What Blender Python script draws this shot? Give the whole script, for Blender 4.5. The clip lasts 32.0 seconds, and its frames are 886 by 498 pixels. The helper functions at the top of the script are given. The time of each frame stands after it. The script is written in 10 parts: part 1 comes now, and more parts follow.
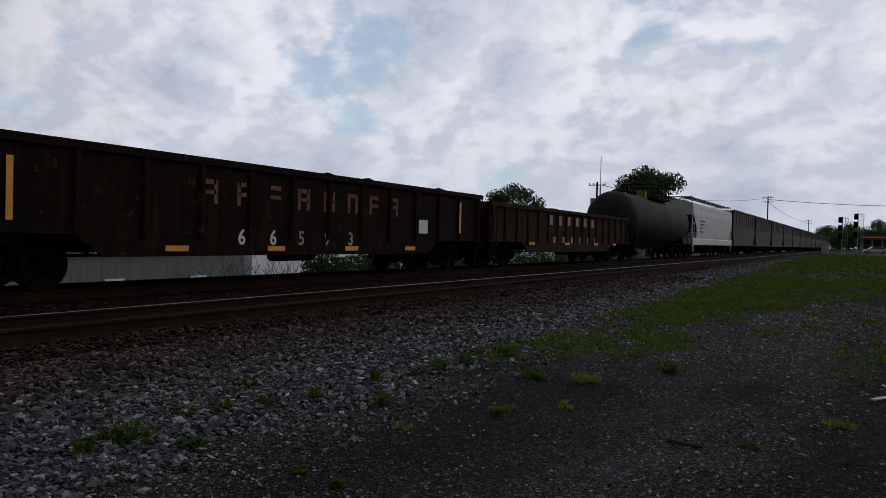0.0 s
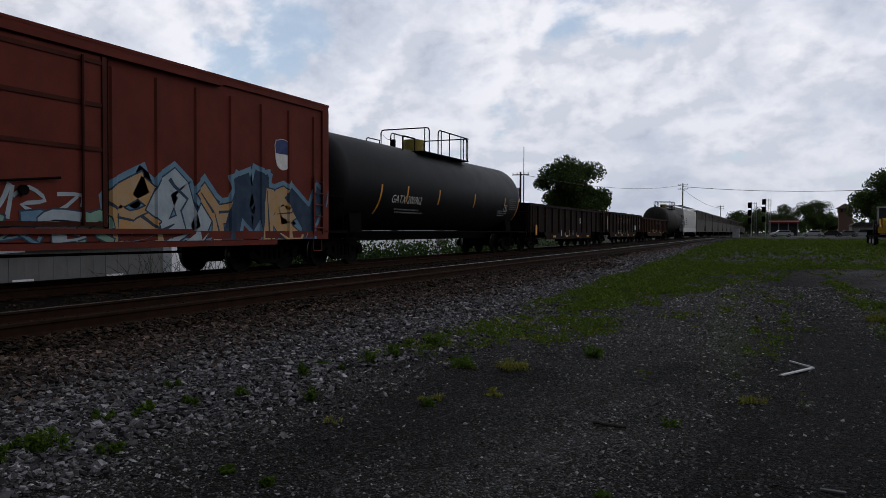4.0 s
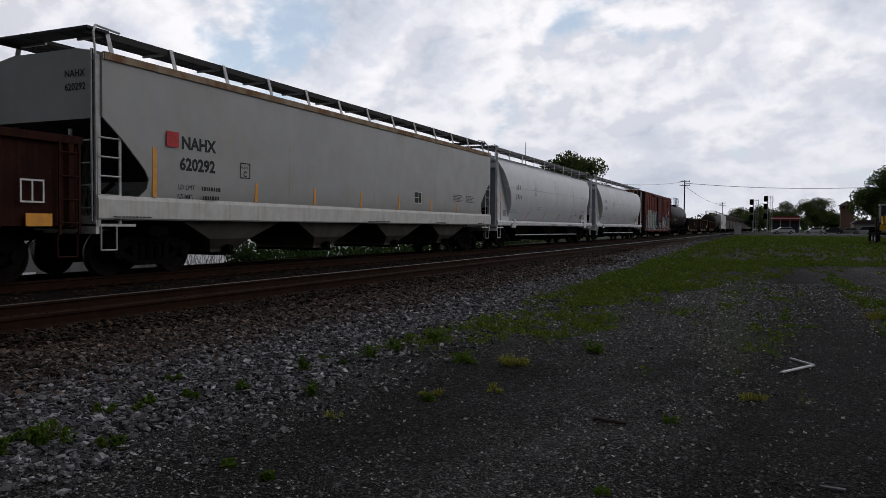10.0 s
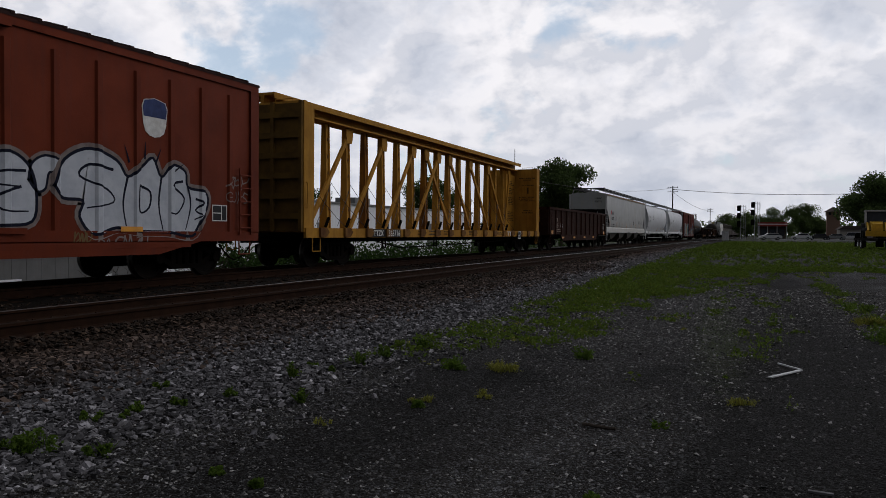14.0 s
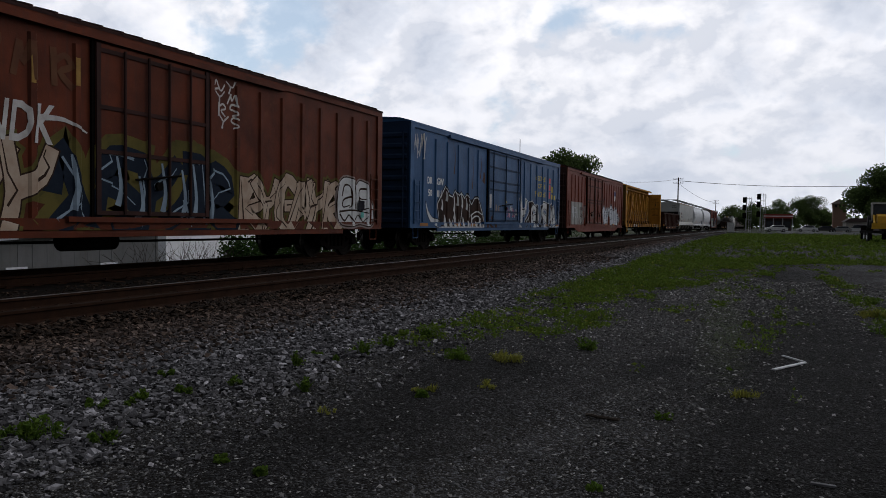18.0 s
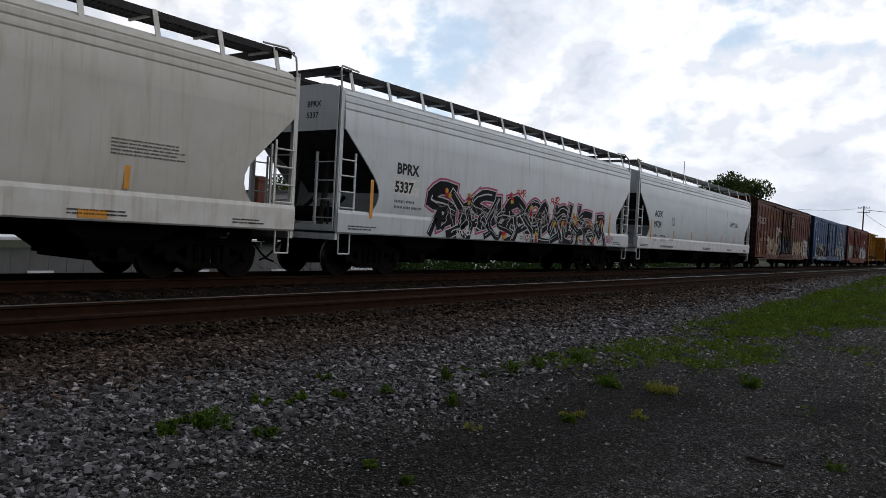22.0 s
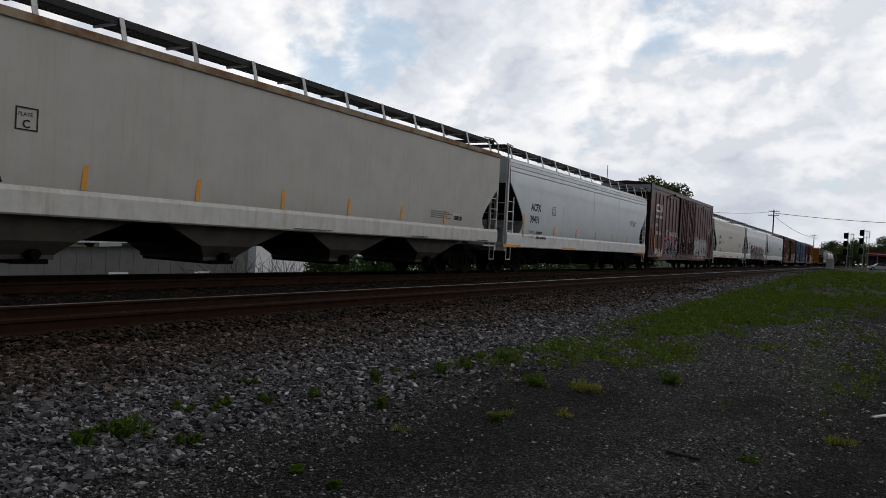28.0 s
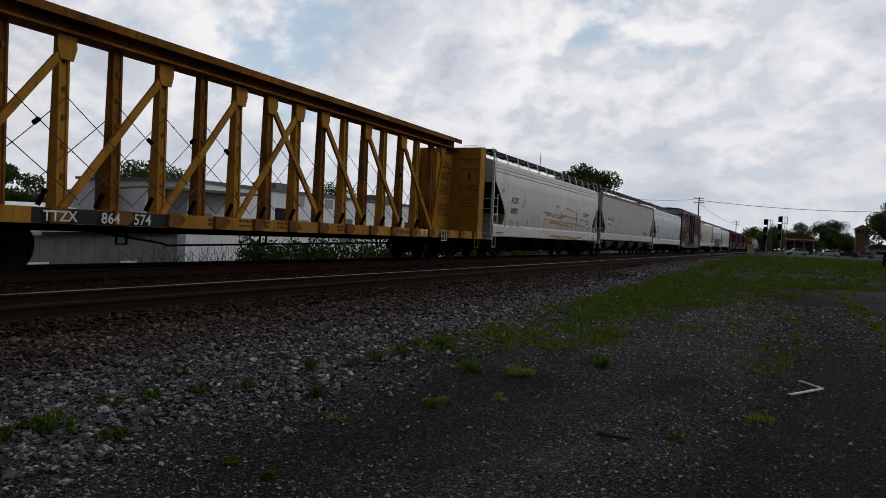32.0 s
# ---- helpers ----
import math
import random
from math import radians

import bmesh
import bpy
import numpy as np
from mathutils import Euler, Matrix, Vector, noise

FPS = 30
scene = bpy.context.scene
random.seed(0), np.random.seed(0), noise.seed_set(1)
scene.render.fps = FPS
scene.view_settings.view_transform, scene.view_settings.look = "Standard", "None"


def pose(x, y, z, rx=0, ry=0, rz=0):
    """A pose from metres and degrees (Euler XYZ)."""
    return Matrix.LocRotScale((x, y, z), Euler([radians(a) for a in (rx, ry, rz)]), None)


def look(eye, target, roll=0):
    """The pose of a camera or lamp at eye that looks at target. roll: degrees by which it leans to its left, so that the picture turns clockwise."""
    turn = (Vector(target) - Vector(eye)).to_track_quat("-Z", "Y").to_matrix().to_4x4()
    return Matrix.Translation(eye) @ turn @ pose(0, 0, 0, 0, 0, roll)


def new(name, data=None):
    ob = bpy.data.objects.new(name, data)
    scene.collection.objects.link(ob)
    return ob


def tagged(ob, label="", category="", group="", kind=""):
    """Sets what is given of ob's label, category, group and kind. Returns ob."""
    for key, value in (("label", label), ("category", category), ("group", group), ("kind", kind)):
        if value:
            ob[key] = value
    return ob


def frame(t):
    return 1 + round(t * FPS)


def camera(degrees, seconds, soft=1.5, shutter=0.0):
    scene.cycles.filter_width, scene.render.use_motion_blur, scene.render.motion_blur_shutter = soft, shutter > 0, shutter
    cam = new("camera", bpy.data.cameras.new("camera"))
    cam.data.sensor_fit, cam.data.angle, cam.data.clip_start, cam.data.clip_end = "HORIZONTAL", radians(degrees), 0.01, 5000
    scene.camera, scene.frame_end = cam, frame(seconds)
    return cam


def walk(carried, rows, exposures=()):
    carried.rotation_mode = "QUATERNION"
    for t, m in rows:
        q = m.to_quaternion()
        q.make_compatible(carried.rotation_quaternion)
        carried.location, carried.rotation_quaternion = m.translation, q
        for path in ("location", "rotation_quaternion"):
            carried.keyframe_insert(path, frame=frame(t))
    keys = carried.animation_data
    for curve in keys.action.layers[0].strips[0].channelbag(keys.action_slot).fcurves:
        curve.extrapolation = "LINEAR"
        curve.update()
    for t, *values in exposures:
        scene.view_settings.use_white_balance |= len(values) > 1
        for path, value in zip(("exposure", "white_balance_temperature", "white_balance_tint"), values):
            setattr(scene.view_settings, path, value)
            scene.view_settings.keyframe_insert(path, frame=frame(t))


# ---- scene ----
DEGREES = 62.04
cam = camera(DEGREES, 32.0, soft=0.75)

# The camera stands 1.55 m over the yard and turns by hand: seconds, yaw to the left of the track, pitch, roll.
EYE = Vector((0, 0, 1.55))
TURNS = (
    (0, 29.86, -0.83, 1.36), (0.5, 27.60, -1.14, 1.17), (1, 25.64, -0.99, 0.39), (1.5, 25.30, -1.09, 0.55), (2, 25.22, -1.51, 0.44),
    (2.5, 24.72, -1.53, 0.53), (3, 22.91, 0.67, 0.80), (3.5, 24.32, -0.61, 0.39), (5.5, 23.31, -2.07, 0.23), (6, 23.64, -2.03, 0.08),
    (6.5, 23.20, -2.10, 0.42), (7, 23.09, -2.17, 0.24), (7.5, 23.52, -1.77, 0.49), (8, 23.30, -1.89, 0.74), (8.5, 23.78, -1.94, 0.59),
    (9, 23.78, -2.20, 0.49), (9.5, 23.70, -1.98, 0.52), (10, 24.24, -1.80, 0.53), (10.5, 24.52, -1.79, 0.24), (11, 24.33, -1.78, 0.48),
    (11.5, 24.36, -2.02, 0.59), (12, 24.72, -1.86, 0.39), (12.5, 24.24, -1.41, 0.46), (13, 24.12, -0.90, 0.64), (13.5, 23.39, -1.01, 0.53),
    (14, 23.42, -1.31, 0.48), (14.5, 22.30, -1.49, 0.00), (16.5, 21.45, -2.13, 0.63), (17, 20.98, -2.20, 0.69), (17.5, 21.25, -1.90, 0.83),
    (18, 23.76, -2.08, 0.80), (18.5, 31.00, -1.50, -0.16), (19, 32.70, -1.80, 0.01), (19.5, 33.61, -1.98, 1.97), (20, 35.28, -1.34, 2.29),
    (20.5, 35.59, -0.99, 2.18), (21, 35.72, -1.24, 2.40), (21.5, 35.52, -1.01, 2.57), (22, 35.70, -0.99, 3.08), (22.5, 35.34, -1.17, 2.65),
    (23, 35.11, -1.13, 2.66), (23.5, 35.32, -0.68, 2.93), (24, 34.74, -0.99, 3.06), (24.5, 33.71, -0.98, 2.89), (25, 32.65, -0.70, 2.89),
    (25.5, 32.06, -0.63, 3.34), (27.5, 30.43, -0.73, 3.10), (28, 30.17, -0.57, 3.13), (28.5, 30.33, -0.26, 3.19), (29, 29.08, -0.54, 2.68),
    (29.5, 28.30, -0.74, 2.76), (30, 27.86, -0.21, 3.13), (30.5, 27.65, -0.77, 3.16), (31, 26.84, -0.76, 3.35), (31.5, 26.45, -1.02, 3.53),
    (32, 25.10, -1.29, 2.90),
)


def facing(yaw, pitch, roll):
    a, b = radians(yaw), radians(pitch)
    return look(EYE, EYE + Vector((-math.sin(a) * math.cos(b), math.cos(a) * math.cos(b), math.sin(b))), roll)


walk(cam, [(t, facing(y, p, r)) for t, y, p, r in TURNS], exposures=[(0, -0.48, 6280, 13), (3.5, -0.38, 6320, 13), (6, -0.24, 6410, 13), (12, -0.22, 6580, 13), (14, -0.30, 6560, 13), (17.3, -0.28, 6470, 12), (19, 0.04, 6440, 12), (25, 0.06, 6620, 10), (28, -0.16, 6660, 10), (30, -0.16, 6680, 11), (31, -0.13, 6640, 11), (32, -0.34, 6600, 11)])

RAIL_Z = 0.48          # top of the rails of the far track
FAR_X = -13.05         # centre line of the track with the train
NEAR_X = -8.65         # centre line of the empty track
SPEED = (12.344466, 0.013949614, -0.00056025401, -8.4998261e-07)


def run(t):
    """Metres that the train has gone since the start."""
    return sum(c * t ** (n + 1) for n, c in enumerate(SPEED))


# ---- sky and light ----
SUN_EL, SUN_AZ = radians(34), radians(74)      # the sun stands ahead and to the right, behind cloud
world = bpy.data.worlds.new("sky")
scene.world = world
world.use_nodes = True


class Tree:
    """Short hand for a node tree."""

    def __init__(self, tree):
        self.t = tree
        tree.nodes.clear()

    def n(self, kind, props=(), **ins):
        node = self.t.nodes.new(kind)
        p = dict(props)
        if "operation" in p:
            node.operation = p["operation"]
        if "use_clamp" in p:
            node.use_clamp = p["use_clamp"]
        if "data_type" in p:
            node.data_type, node.blend_type = p["data_type"], p["blend_type"]
        if "voronoi_dimensions" in p:
            node.voronoi_dimensions = p["voronoi_dimensions"]
        if "feature" in p:
            node.feature = p["feature"]
        if "attribute_name" in p:
            node.attribute_name = p["attribute_name"]
        for k, v in ins.items():
            self.put(node, k, v)
        return node

    def put(self, node, key, v):
        sock = node.inputs[int(key[1:])] if key[0] == "i" and key[1:].isdigit() else node.inputs[key.replace("_", " ")]
        if isinstance(v, bpy.types.NodeSocket):
            self.t.links.new(v, sock)
        elif isinstance(v, bpy.types.Node):
            self.t.links.new(v.outputs[0], sock)
        else:
            sock.default_value = v

    def math(self, op, a, b=0.0, clamp=False):
        return self.n("ShaderNodeMath", {"operation": op, "use_clamp": clamp}, i0=a, i1=b).outputs[0]

    def mix(self, f, a, b, mode="MIX"):
        def four(c):
            return (*c, 1) if isinstance(c, tuple) and len(c) == 3 else c
        m = self.n("ShaderNodeMix", {"data_type": "RGBA", "blend_type": mode})
        for key, v in ((0, f), (6, four(a)), (7, four(b))):
            self.put(m, "i%d" % key, v)
        return m.outputs[2]

    def ramp(self, v, *stops, kind="LINEAR"):
        r = self.n("ShaderNodeValToRGB", i0=v)
        r.color_ramp.interpolation = kind
        e = r.color_ramp.elements
        while len(e) < len(stops):
            e.new(0.5)
        for el, (p, c) in zip(e, stops):
            el.position, el.color = p, ((c, c, c, 1) if isinstance(c, (int, float)) else (*c, 1))
        return r.outputs[0]

    def noise(self, vec, scale, detail=4.0, rough=0.55, dist=0.0):
        return self.n("ShaderNodeTexNoise", Vector=vec, Scale=scale, Detail=detail, Roughness=rough, Distortion=dist).outputs[0]

    def scaled(self, vec, sx, sy, sz, loc=(0, 0, 0)):
        return self.n("ShaderNodeMapping", Vector=vec, Scale=(sx, sy, sz), Location=loc).outputs[0]


w = Tree(world.node_tree)
way = w.n("ShaderNodeTexCoord").outputs["Generated"]
sky = w.n("ShaderNodeTexSky")
sky.sky_type, sky.sun_disc, sky.sun_elevation, sky.sun_rotation = "NISHITA", False, SUN_EL, SUN_AZ
sep = w.n("ShaderNodeSeparateXYZ", Vector=way)
lift = w.math("ADD", w.math("MAXIMUM", sep.outputs[2], 0.0), 0.60)
flat = w.n("ShaderNodeCombineXYZ", X=w.math("DIVIDE", sep.outputs[0], lift), Y=w.math("DIVIDE", sep.outputs[1], lift), Z=0.0).outputs[0]


def heap(shift):
    """Thickness of the heaped cloud cover, read a little way off towards the sun."""
    moved = w.scaled(flat, 1, 1, 1, (2.3 + 0.4 * shift, 0.4 + shift, 0))
    bent = w.n("ShaderNodeVectorMath", {"operation": "ADD"}, i0=moved, i1=w.scaled(w.n("ShaderNodeTexNoise", Vector=moved, Scale=9.0, Detail=4.0).outputs["Color"], 0.16, 0.16, 0.0)).outputs[0]
    big = w.noise(moved, 2.7, 3, 0.5, 0.3)
    mid = w.noise(w.scaled(moved, 1, 1, 1, (3.7, 1.9, 0)), 7.0, 4, 0.52, 0.2)
    puff = w.math("SUBTRACT", 1.0, w.n("ShaderNodeTexVoronoi", {"feature": "SMOOTH_F1"}, Vector=bent, Scale=7.5, Smoothness=0.35).outputs["Distance"])
    fine = w.noise(w.scaled(moved, 1, 1, 1, (7.1, 3.3, 0)), 18.0, 7, 0.6, 0.2)
    soft = w.math("ADD", w.math("MULTIPLY", big, 0.46), w.math("MULTIPLY", mid, 0.30))
    return w.math("ADD", soft, w.math("ADD", w.math("MULTIPLY", fine, 0.14), w.math("MULTIPLY", w.math("SUBTRACT", puff, 0.07), 0.10)))


bulk = heap(0.0)
lit = w.math("ADD", 0.5, w.math("MULTIPLY", w.math("SUBTRACT", bulk, heap(0.03)), 14.0), True)
# ragged gaps of blue in the cover
gap = w.n("ShaderNodeVectorMath", {"operation": "DISTANCE"}, i0=way, i1=(-0.545, 0.797, 0.252)).outputs["Value"]
gap = w.math("MULTIPLY", w.math("SUBTRACT", 1.0, w.math("DIVIDE", gap, 0.17), True), 0.15)
torn = w.noise(w.scaled(flat, 1, 1, 1, (5.0, 8.0, 0)), 9.0, 5, 0.6, 0.3)
cover = w.ramp(w.math("ADD", w.math("SUBTRACT", bulk, gap), w.math("MULTIPLY", w.math("SUBTRACT", torn, 0.5), 0.22)), (0.35, 0.35), (0.44, 1.0), kind="EASE")
tone = w.ramp(bulk, (0.44, (1.0, 1.015, 1.045)), (0.503, (0.97, 0.99, 1.03)), (0.522, (0.90, 0.93, 0.985)), (0.545, (0.765, 0.815, 0.895)), (0.60, (0.61, 0.67, 0.77)))
tone = w.mix(1.0, tone, w.ramp(lit, (0.0, (0.80, 0.83, 0.88)), (0.5, (0.99, 0.995, 1.01)), (1.0, (1.13, 1.12, 1.115))), "MULTIPLY")
# the cover thins low ahead and is heavy overhead and behind
glow = w.n("ShaderNodeVectorMath", {"operation": "DOT_PRODUCT"}, i0=way, i1=(-0.085, 0.974, 0.208)).outputs["Value"]
glow = w.math("MAXIMUM", w.ramp(glow, (0.10, 0.05), (0.70, 1.0)), w.ramp(sep.outputs[2], (0.0, 0.04), (0.25, 0.13), (0.8, 0.46)))
clouds = w.mix(1.0, tone, glow, "MULTIPLY")
haze = w.ramp(sep.outputs[2], (0.0, 1.0), (0.20, 0.0))
clouds = w.mix(w.math("MULTIPLY", w.math("MULTIPLY", haze, 0.65), glow), clouds, (0.67, 0.725, 0.82))
blue = w.n("ShaderNodeBackground", Color=w.mix(0.35, sky, (3.4, 4.9, 6.0)), Strength=0.17)
grey = w.n("ShaderNodeBackground", Color=clouds, Strength=1.0)
both = w.n("ShaderNodeMixShader", i0=cover, i1=blue, i2=grey)
w.n("ShaderNodeOutputWorld", Surface=both)

sun = new("sun", bpy.data.lights.new("sun", "SUN"))
sun.data.energy, sun.data.angle, sun.data.color = 0.48, radians(40), (1.0, 0.965, 0.93)
sun.matrix_world = look((0, 0, 0), (-math.cos(SUN_EL) * math.sin(SUN_AZ), -math.cos(SUN_EL) * math.cos(SUN_AZ), -math.sin(SUN_EL)))

# ---- materials ----


def paint(name, col, col2=None, rough=0.6, metal=0.0, scale=6.0, vary=0.35, bump=0.15, grain=60.0, streak=None, streak_amt=0.5, rust=0.0, islands=0.0, spec=None, thin=0.0, soil=None):
    """A weathered surface: base colour, a second tone in patches, running streaks, rust spots, fine relief."""
    m = bpy.data.materials.new(name)
    m.use_nodes = True
    k = Tree(m.node_tree)
    at = k.n("ShaderNodeTexCoord").outputs["Object"]
    rnd = k.n("ShaderNodeNewGeometry").outputs["Random Per Island"] if islands else k.n("ShaderNodeObjectInfo").outputs["Random"]
    at = k.n("ShaderNodeVectorMath", {"operation": "ADD"}, i0=at, i1=k.n("ShaderNodeCombineXYZ", X=k.math("MULTIPLY", rnd, 37.0), Y=0.0, Z=0.0)).outputs[0]
    patch = k.noise(at, scale, 5, 0.6)
    g = k.noise(at, grain, 3, 0.6)
    c = k.mix(k.ramp(patch, (0.38, 0.0), (0.66, 1.0)), col, col2 or tuple(v * (1 - vary) for v in col))
    c = k.mix(k.math("MULTIPLY", k.ramp(g, (0.3, 0.0), (0.75, 1.0)), 0.35), c, tuple(v * (1 - vary) for v in col))
    if islands:
        c = k.mix(islands, c, k.mix(1.0, c, k.ramp(rnd, (0.0, 0.22), (0.45, 0.7), (0.75, 1.35), (0.93, 2.4), (1.0, 4.2)), "MULTIPLY"))
    if soil:
        # brown dust from the brakes and rails lies on what is nearest to the track
        near = k.ramp(k.math("ADD", k.math("MULTIPLY", k.math("ADD", k.n("ShaderNodeSeparateXYZ", Vector=k.n("ShaderNodeTexCoord").outputs["Object"]).outputs[0], 7.4), 0.5), k.math("MULTIPLY", k.math("SUBTRACT", patch, 0.5), 0.4)), (0.2, 1.0), (0.95, 0.0))
        c = k.mix(near, c, k.mix(1.0, c, soil, "MULTIPLY"))
    if streak:
        runs = k.noise(k.scaled(at, 3.5, 3.5, 0.22), 2.2, 5, 0.65)
        c = k.mix(k.math("MULTIPLY", k.ramp(runs, (0.5, 0.0), (0.72, 1.0)), streak_amt), c, streak)
    if rust:
        spots = k.noise(at, scale * 2.3, 8, 0.7)
        c = k.mix(k.math("MULTIPLY", k.ramp(spots, (0.68 - 0.25 * rust, 0.0), (0.74 - 0.2 * rust, 1.0)), min(1, 0.4 + rust)), c, (0.11, 0.045, 0.02))
    b = k.n("ShaderNodeBsdfPrincipled", Base_Color=c, Metallic=metal, Specular_IOR_Level=spec if spec is not None else (0.5 if rough < 0.45 else 0.22))
    k.put(b, "Roughness", k.math("ADD", rough - 0.12, k.math("MULTIPLY", patch, 0.24), True))
    if bump:
        k.put(b, "Normal", k.n("ShaderNodeBump", Strength=bump, Distance=0.02, Height=k.math("ADD", g, patch)))
    if thin:
        b = k.n("ShaderNodeMixShader", i0=thin, i1=b, i2=k.n("ShaderNodeBsdfTranslucent", Color=c))
    k.n("ShaderNodeOutputMaterial", Surface=b)
    return m


# near-black: the shade below the cars is put into these gear and wheel colours
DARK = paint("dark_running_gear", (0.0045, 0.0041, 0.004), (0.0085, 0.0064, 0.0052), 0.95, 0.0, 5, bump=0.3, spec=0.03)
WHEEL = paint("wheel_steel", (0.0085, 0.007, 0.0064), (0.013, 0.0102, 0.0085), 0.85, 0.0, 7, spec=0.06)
TREAD = paint("polished_tread", (0.20, 0.19, 0.185), (0.12, 0.11, 0.10), 0.35, 1.0, 9, bump=0.05)
RAILHEAD = paint("polished_rail", (0.17, 0.155, 0.145), (0.10, 0.085, 0.078), 0.36, 1.0, 4, bump=0.05)
RUSTRAIL = paint("rusty_rail", (0.027, 0.0118, 0.006), (0.015, 0.0072, 0.0042), 0.9, 0.0, 5, bump=0.3, spec=0.1)
DULLHEAD = paint("dull_rail_head", (0.020, 0.0105, 0.006), (0.014, 0.0075, 0.0045), 0.9, 0.0, 4, bump=0.1, spec=0.08)
TIE = paint("creosoted_wood", (0.024, 0.0125, 0.0072), (0.040, 0.020, 0.011), 0.9, 0, 5, bump=0.6, grain=35, spec=0.1)
BLACK = paint("black_marking", (0.02, 0.02, 0.022), None, 0.6, bump=0)
WHITE = paint("white_marking", (0.72, 0.72, 0.70), (0.55, 0.54, 0.52), 0.6, bump=0, scale=9)
FADED = paint("faded_white_marking", (0.42, 0.36, 0.30), (0.16, 0.10, 0.07), 0.7, bump=0, scale=5)
ORANGE = paint("yellow_reflector", (0.75, 0.32, 0.02), (0.60, 0.25, 0.02), 0.4, bump=0)
RED = paint("red_marking", (0.55, 0.05, 0.05), None, 0.5, bump=0)
GRATING = paint("dark_steel_grating", (0.028, 0.028, 0.030), (0.045, 0.043, 0.042), 0.75, 0.0, 9)
GALV = paint("light_grey_rail", (0.45, 0.45, 0.46), (0.34, 0.33, 0.32), 0.5, 0.3, 7)

# ---- mesh helpers ----


def mesh_of(bm, name, mats, smooth=None):
    me = bpy.data.meshes.new(name)
    bm.normal_update()
    bm.to_mesh(me)
    bm.free()
    for m in (mats if isinstance(mats, (list, tuple)) else [mats]):
        me.materials.append(m)
    if smooth:
        me.shade_smooth()
        me.set_sharp_from_angle(angle=radians(smooth))
    return me


def part(name, bm, material, parent=None, label="", smooth=None):
    """Links a bmesh (or a mesh made before) as one object under a thing or part."""
    me = bm if isinstance(bm, bpy.types.Mesh) else mesh_of(bm, name, material, smooth)
    ob = new(name, me)
    if parent:
        ob.parent = parent
    if label:
        ob["label"] = label
    return ob


def bx(bm, x0, x1, y0, y1, z0, z1, mat=0):
    v = [bm.verts.new((x, y, z)) for z in (z0, z1) for x, y in ((x0, y0), (x1, y0), (x1, y1), (x0, y1))]
    for f in ((3, 2, 1, 0), (4, 5, 6, 7), (0, 1, 5, 4), (1, 2, 6, 5), (2, 3, 7, 6), (3, 0, 4, 7)):
        bm.faces.new([v[i] for i in f]).material_index = mat
    return bm


def box(*a):
    bm = bmesh.new()
    for q in (a if isinstance(a[0], (tuple, list)) else [a]):
        bx(bm, *q)
    return bm


def bar(bm, p, q, r, n=6, r2=None, mat=0):
    """A round bar from p to q."""
    p, q = Vector(p), Vector(q)
    turn = (q - p).to_track_quat("Z", "Y").to_matrix()
    rings = []
    for c, rad in ((p, r), (q, r if r2 is None else r2)):
        rings.append([bm.verts.new(c + turn @ Vector((rad * math.cos(a), rad * math.sin(a), 0))) for a in [math.tau * i / n for i in range(n)]])
    for i in range(n):
        bm.faces.new((rings[0][i], rings[0][(i + 1) % n], rings[1][(i + 1) % n], rings[1][i])).material_index = mat
    bm.faces.new(rings[0][::-1]).material_index = mat
    bm.faces.new(rings[1]).material_index = mat
    return bm


def beam(bm, p, q, w, h, up=(1, 0, 0)):
    """A square bar from p to q: w along up, h across it."""
    p, q = Vector(p), Vector(q)
    u = Vector(up).normalized() * (w / 2)
    s = (q - p).cross(u).normalized() * (h / 2)
    v = [bm.verts.new(c + a * u + b * s) for c in (p, q) for a, b in ((-1, -1), (1, -1), (1, 1), (-1, 1))]
    for f in ((3, 2, 1, 0), (4, 5, 6, 7), (0, 1, 5, 4), (1, 2, 6, 5), (2, 3, 7, 6), (3, 0, 4, 7)):
        bm.faces.new([v[i] for i in f])
    bmesh.ops.recalc_face_normals(bm, faces=bm.faces[-6:])
    return bm


def tube(bm, pts, r, n=5):
    """One bent round bar through the points."""
    pts = [Vector(p) for p in pts]
    loops = []
    for i, p in enumerate(pts):
        d = pts[min(i + 1, len(pts) - 1)] - pts[max(i - 1, 0)]
        turn = d.to_track_quat("Z", "Y").to_matrix()
        loops.append([p + turn @ Vector((r * math.cos(a), r * math.sin(a), 0)) for a in [math.tau * k / n for k in range(n)]])
    return rings(bm, loops)


def prism(bm, pts, a0, a1, axis="x"):
    """A flat outline pushed from a0 to a1 along an axis; the points give the other two axes in order."""
    def at(p, a):
        return {"x": (a, p[0], p[1]), "y": (p[0], a, p[1]), "z": (p[0], p[1], a)}[axis]
    r0, r1 = ([bm.verts.new(at(p, a)) for p in pts] for a in (a0, a1))
    n = len(pts)
    faces = [bm.faces.new((r0[i], r0[(i + 1) % n], r1[(i + 1) % n], r1[i])) for i in range(n)] + [bm.faces.new(r0[::-1]), bm.faces.new(r1)]
    bmesh.ops.recalc_face_normals(bm, faces=faces)
    return bm


def rings(bm, loops, cap=True):
    """Joins equal loops of points one to the next."""
    vs = [[bm.verts.new(p) for p in loop] for loop in loops]
    n = len(vs[0])
    faces = [bm.faces.new((a[i], a[(i + 1) % n], b[(i + 1) % n], b[i])) for a, b in zip(vs, vs[1:]) for i in range(n)]
    if cap:
        faces += [bm.faces.new(vs[0]), bm.faces.new(vs[-1])]
    bmesh.ops.recalc_face_normals(bm, faces=faces)
    return bm


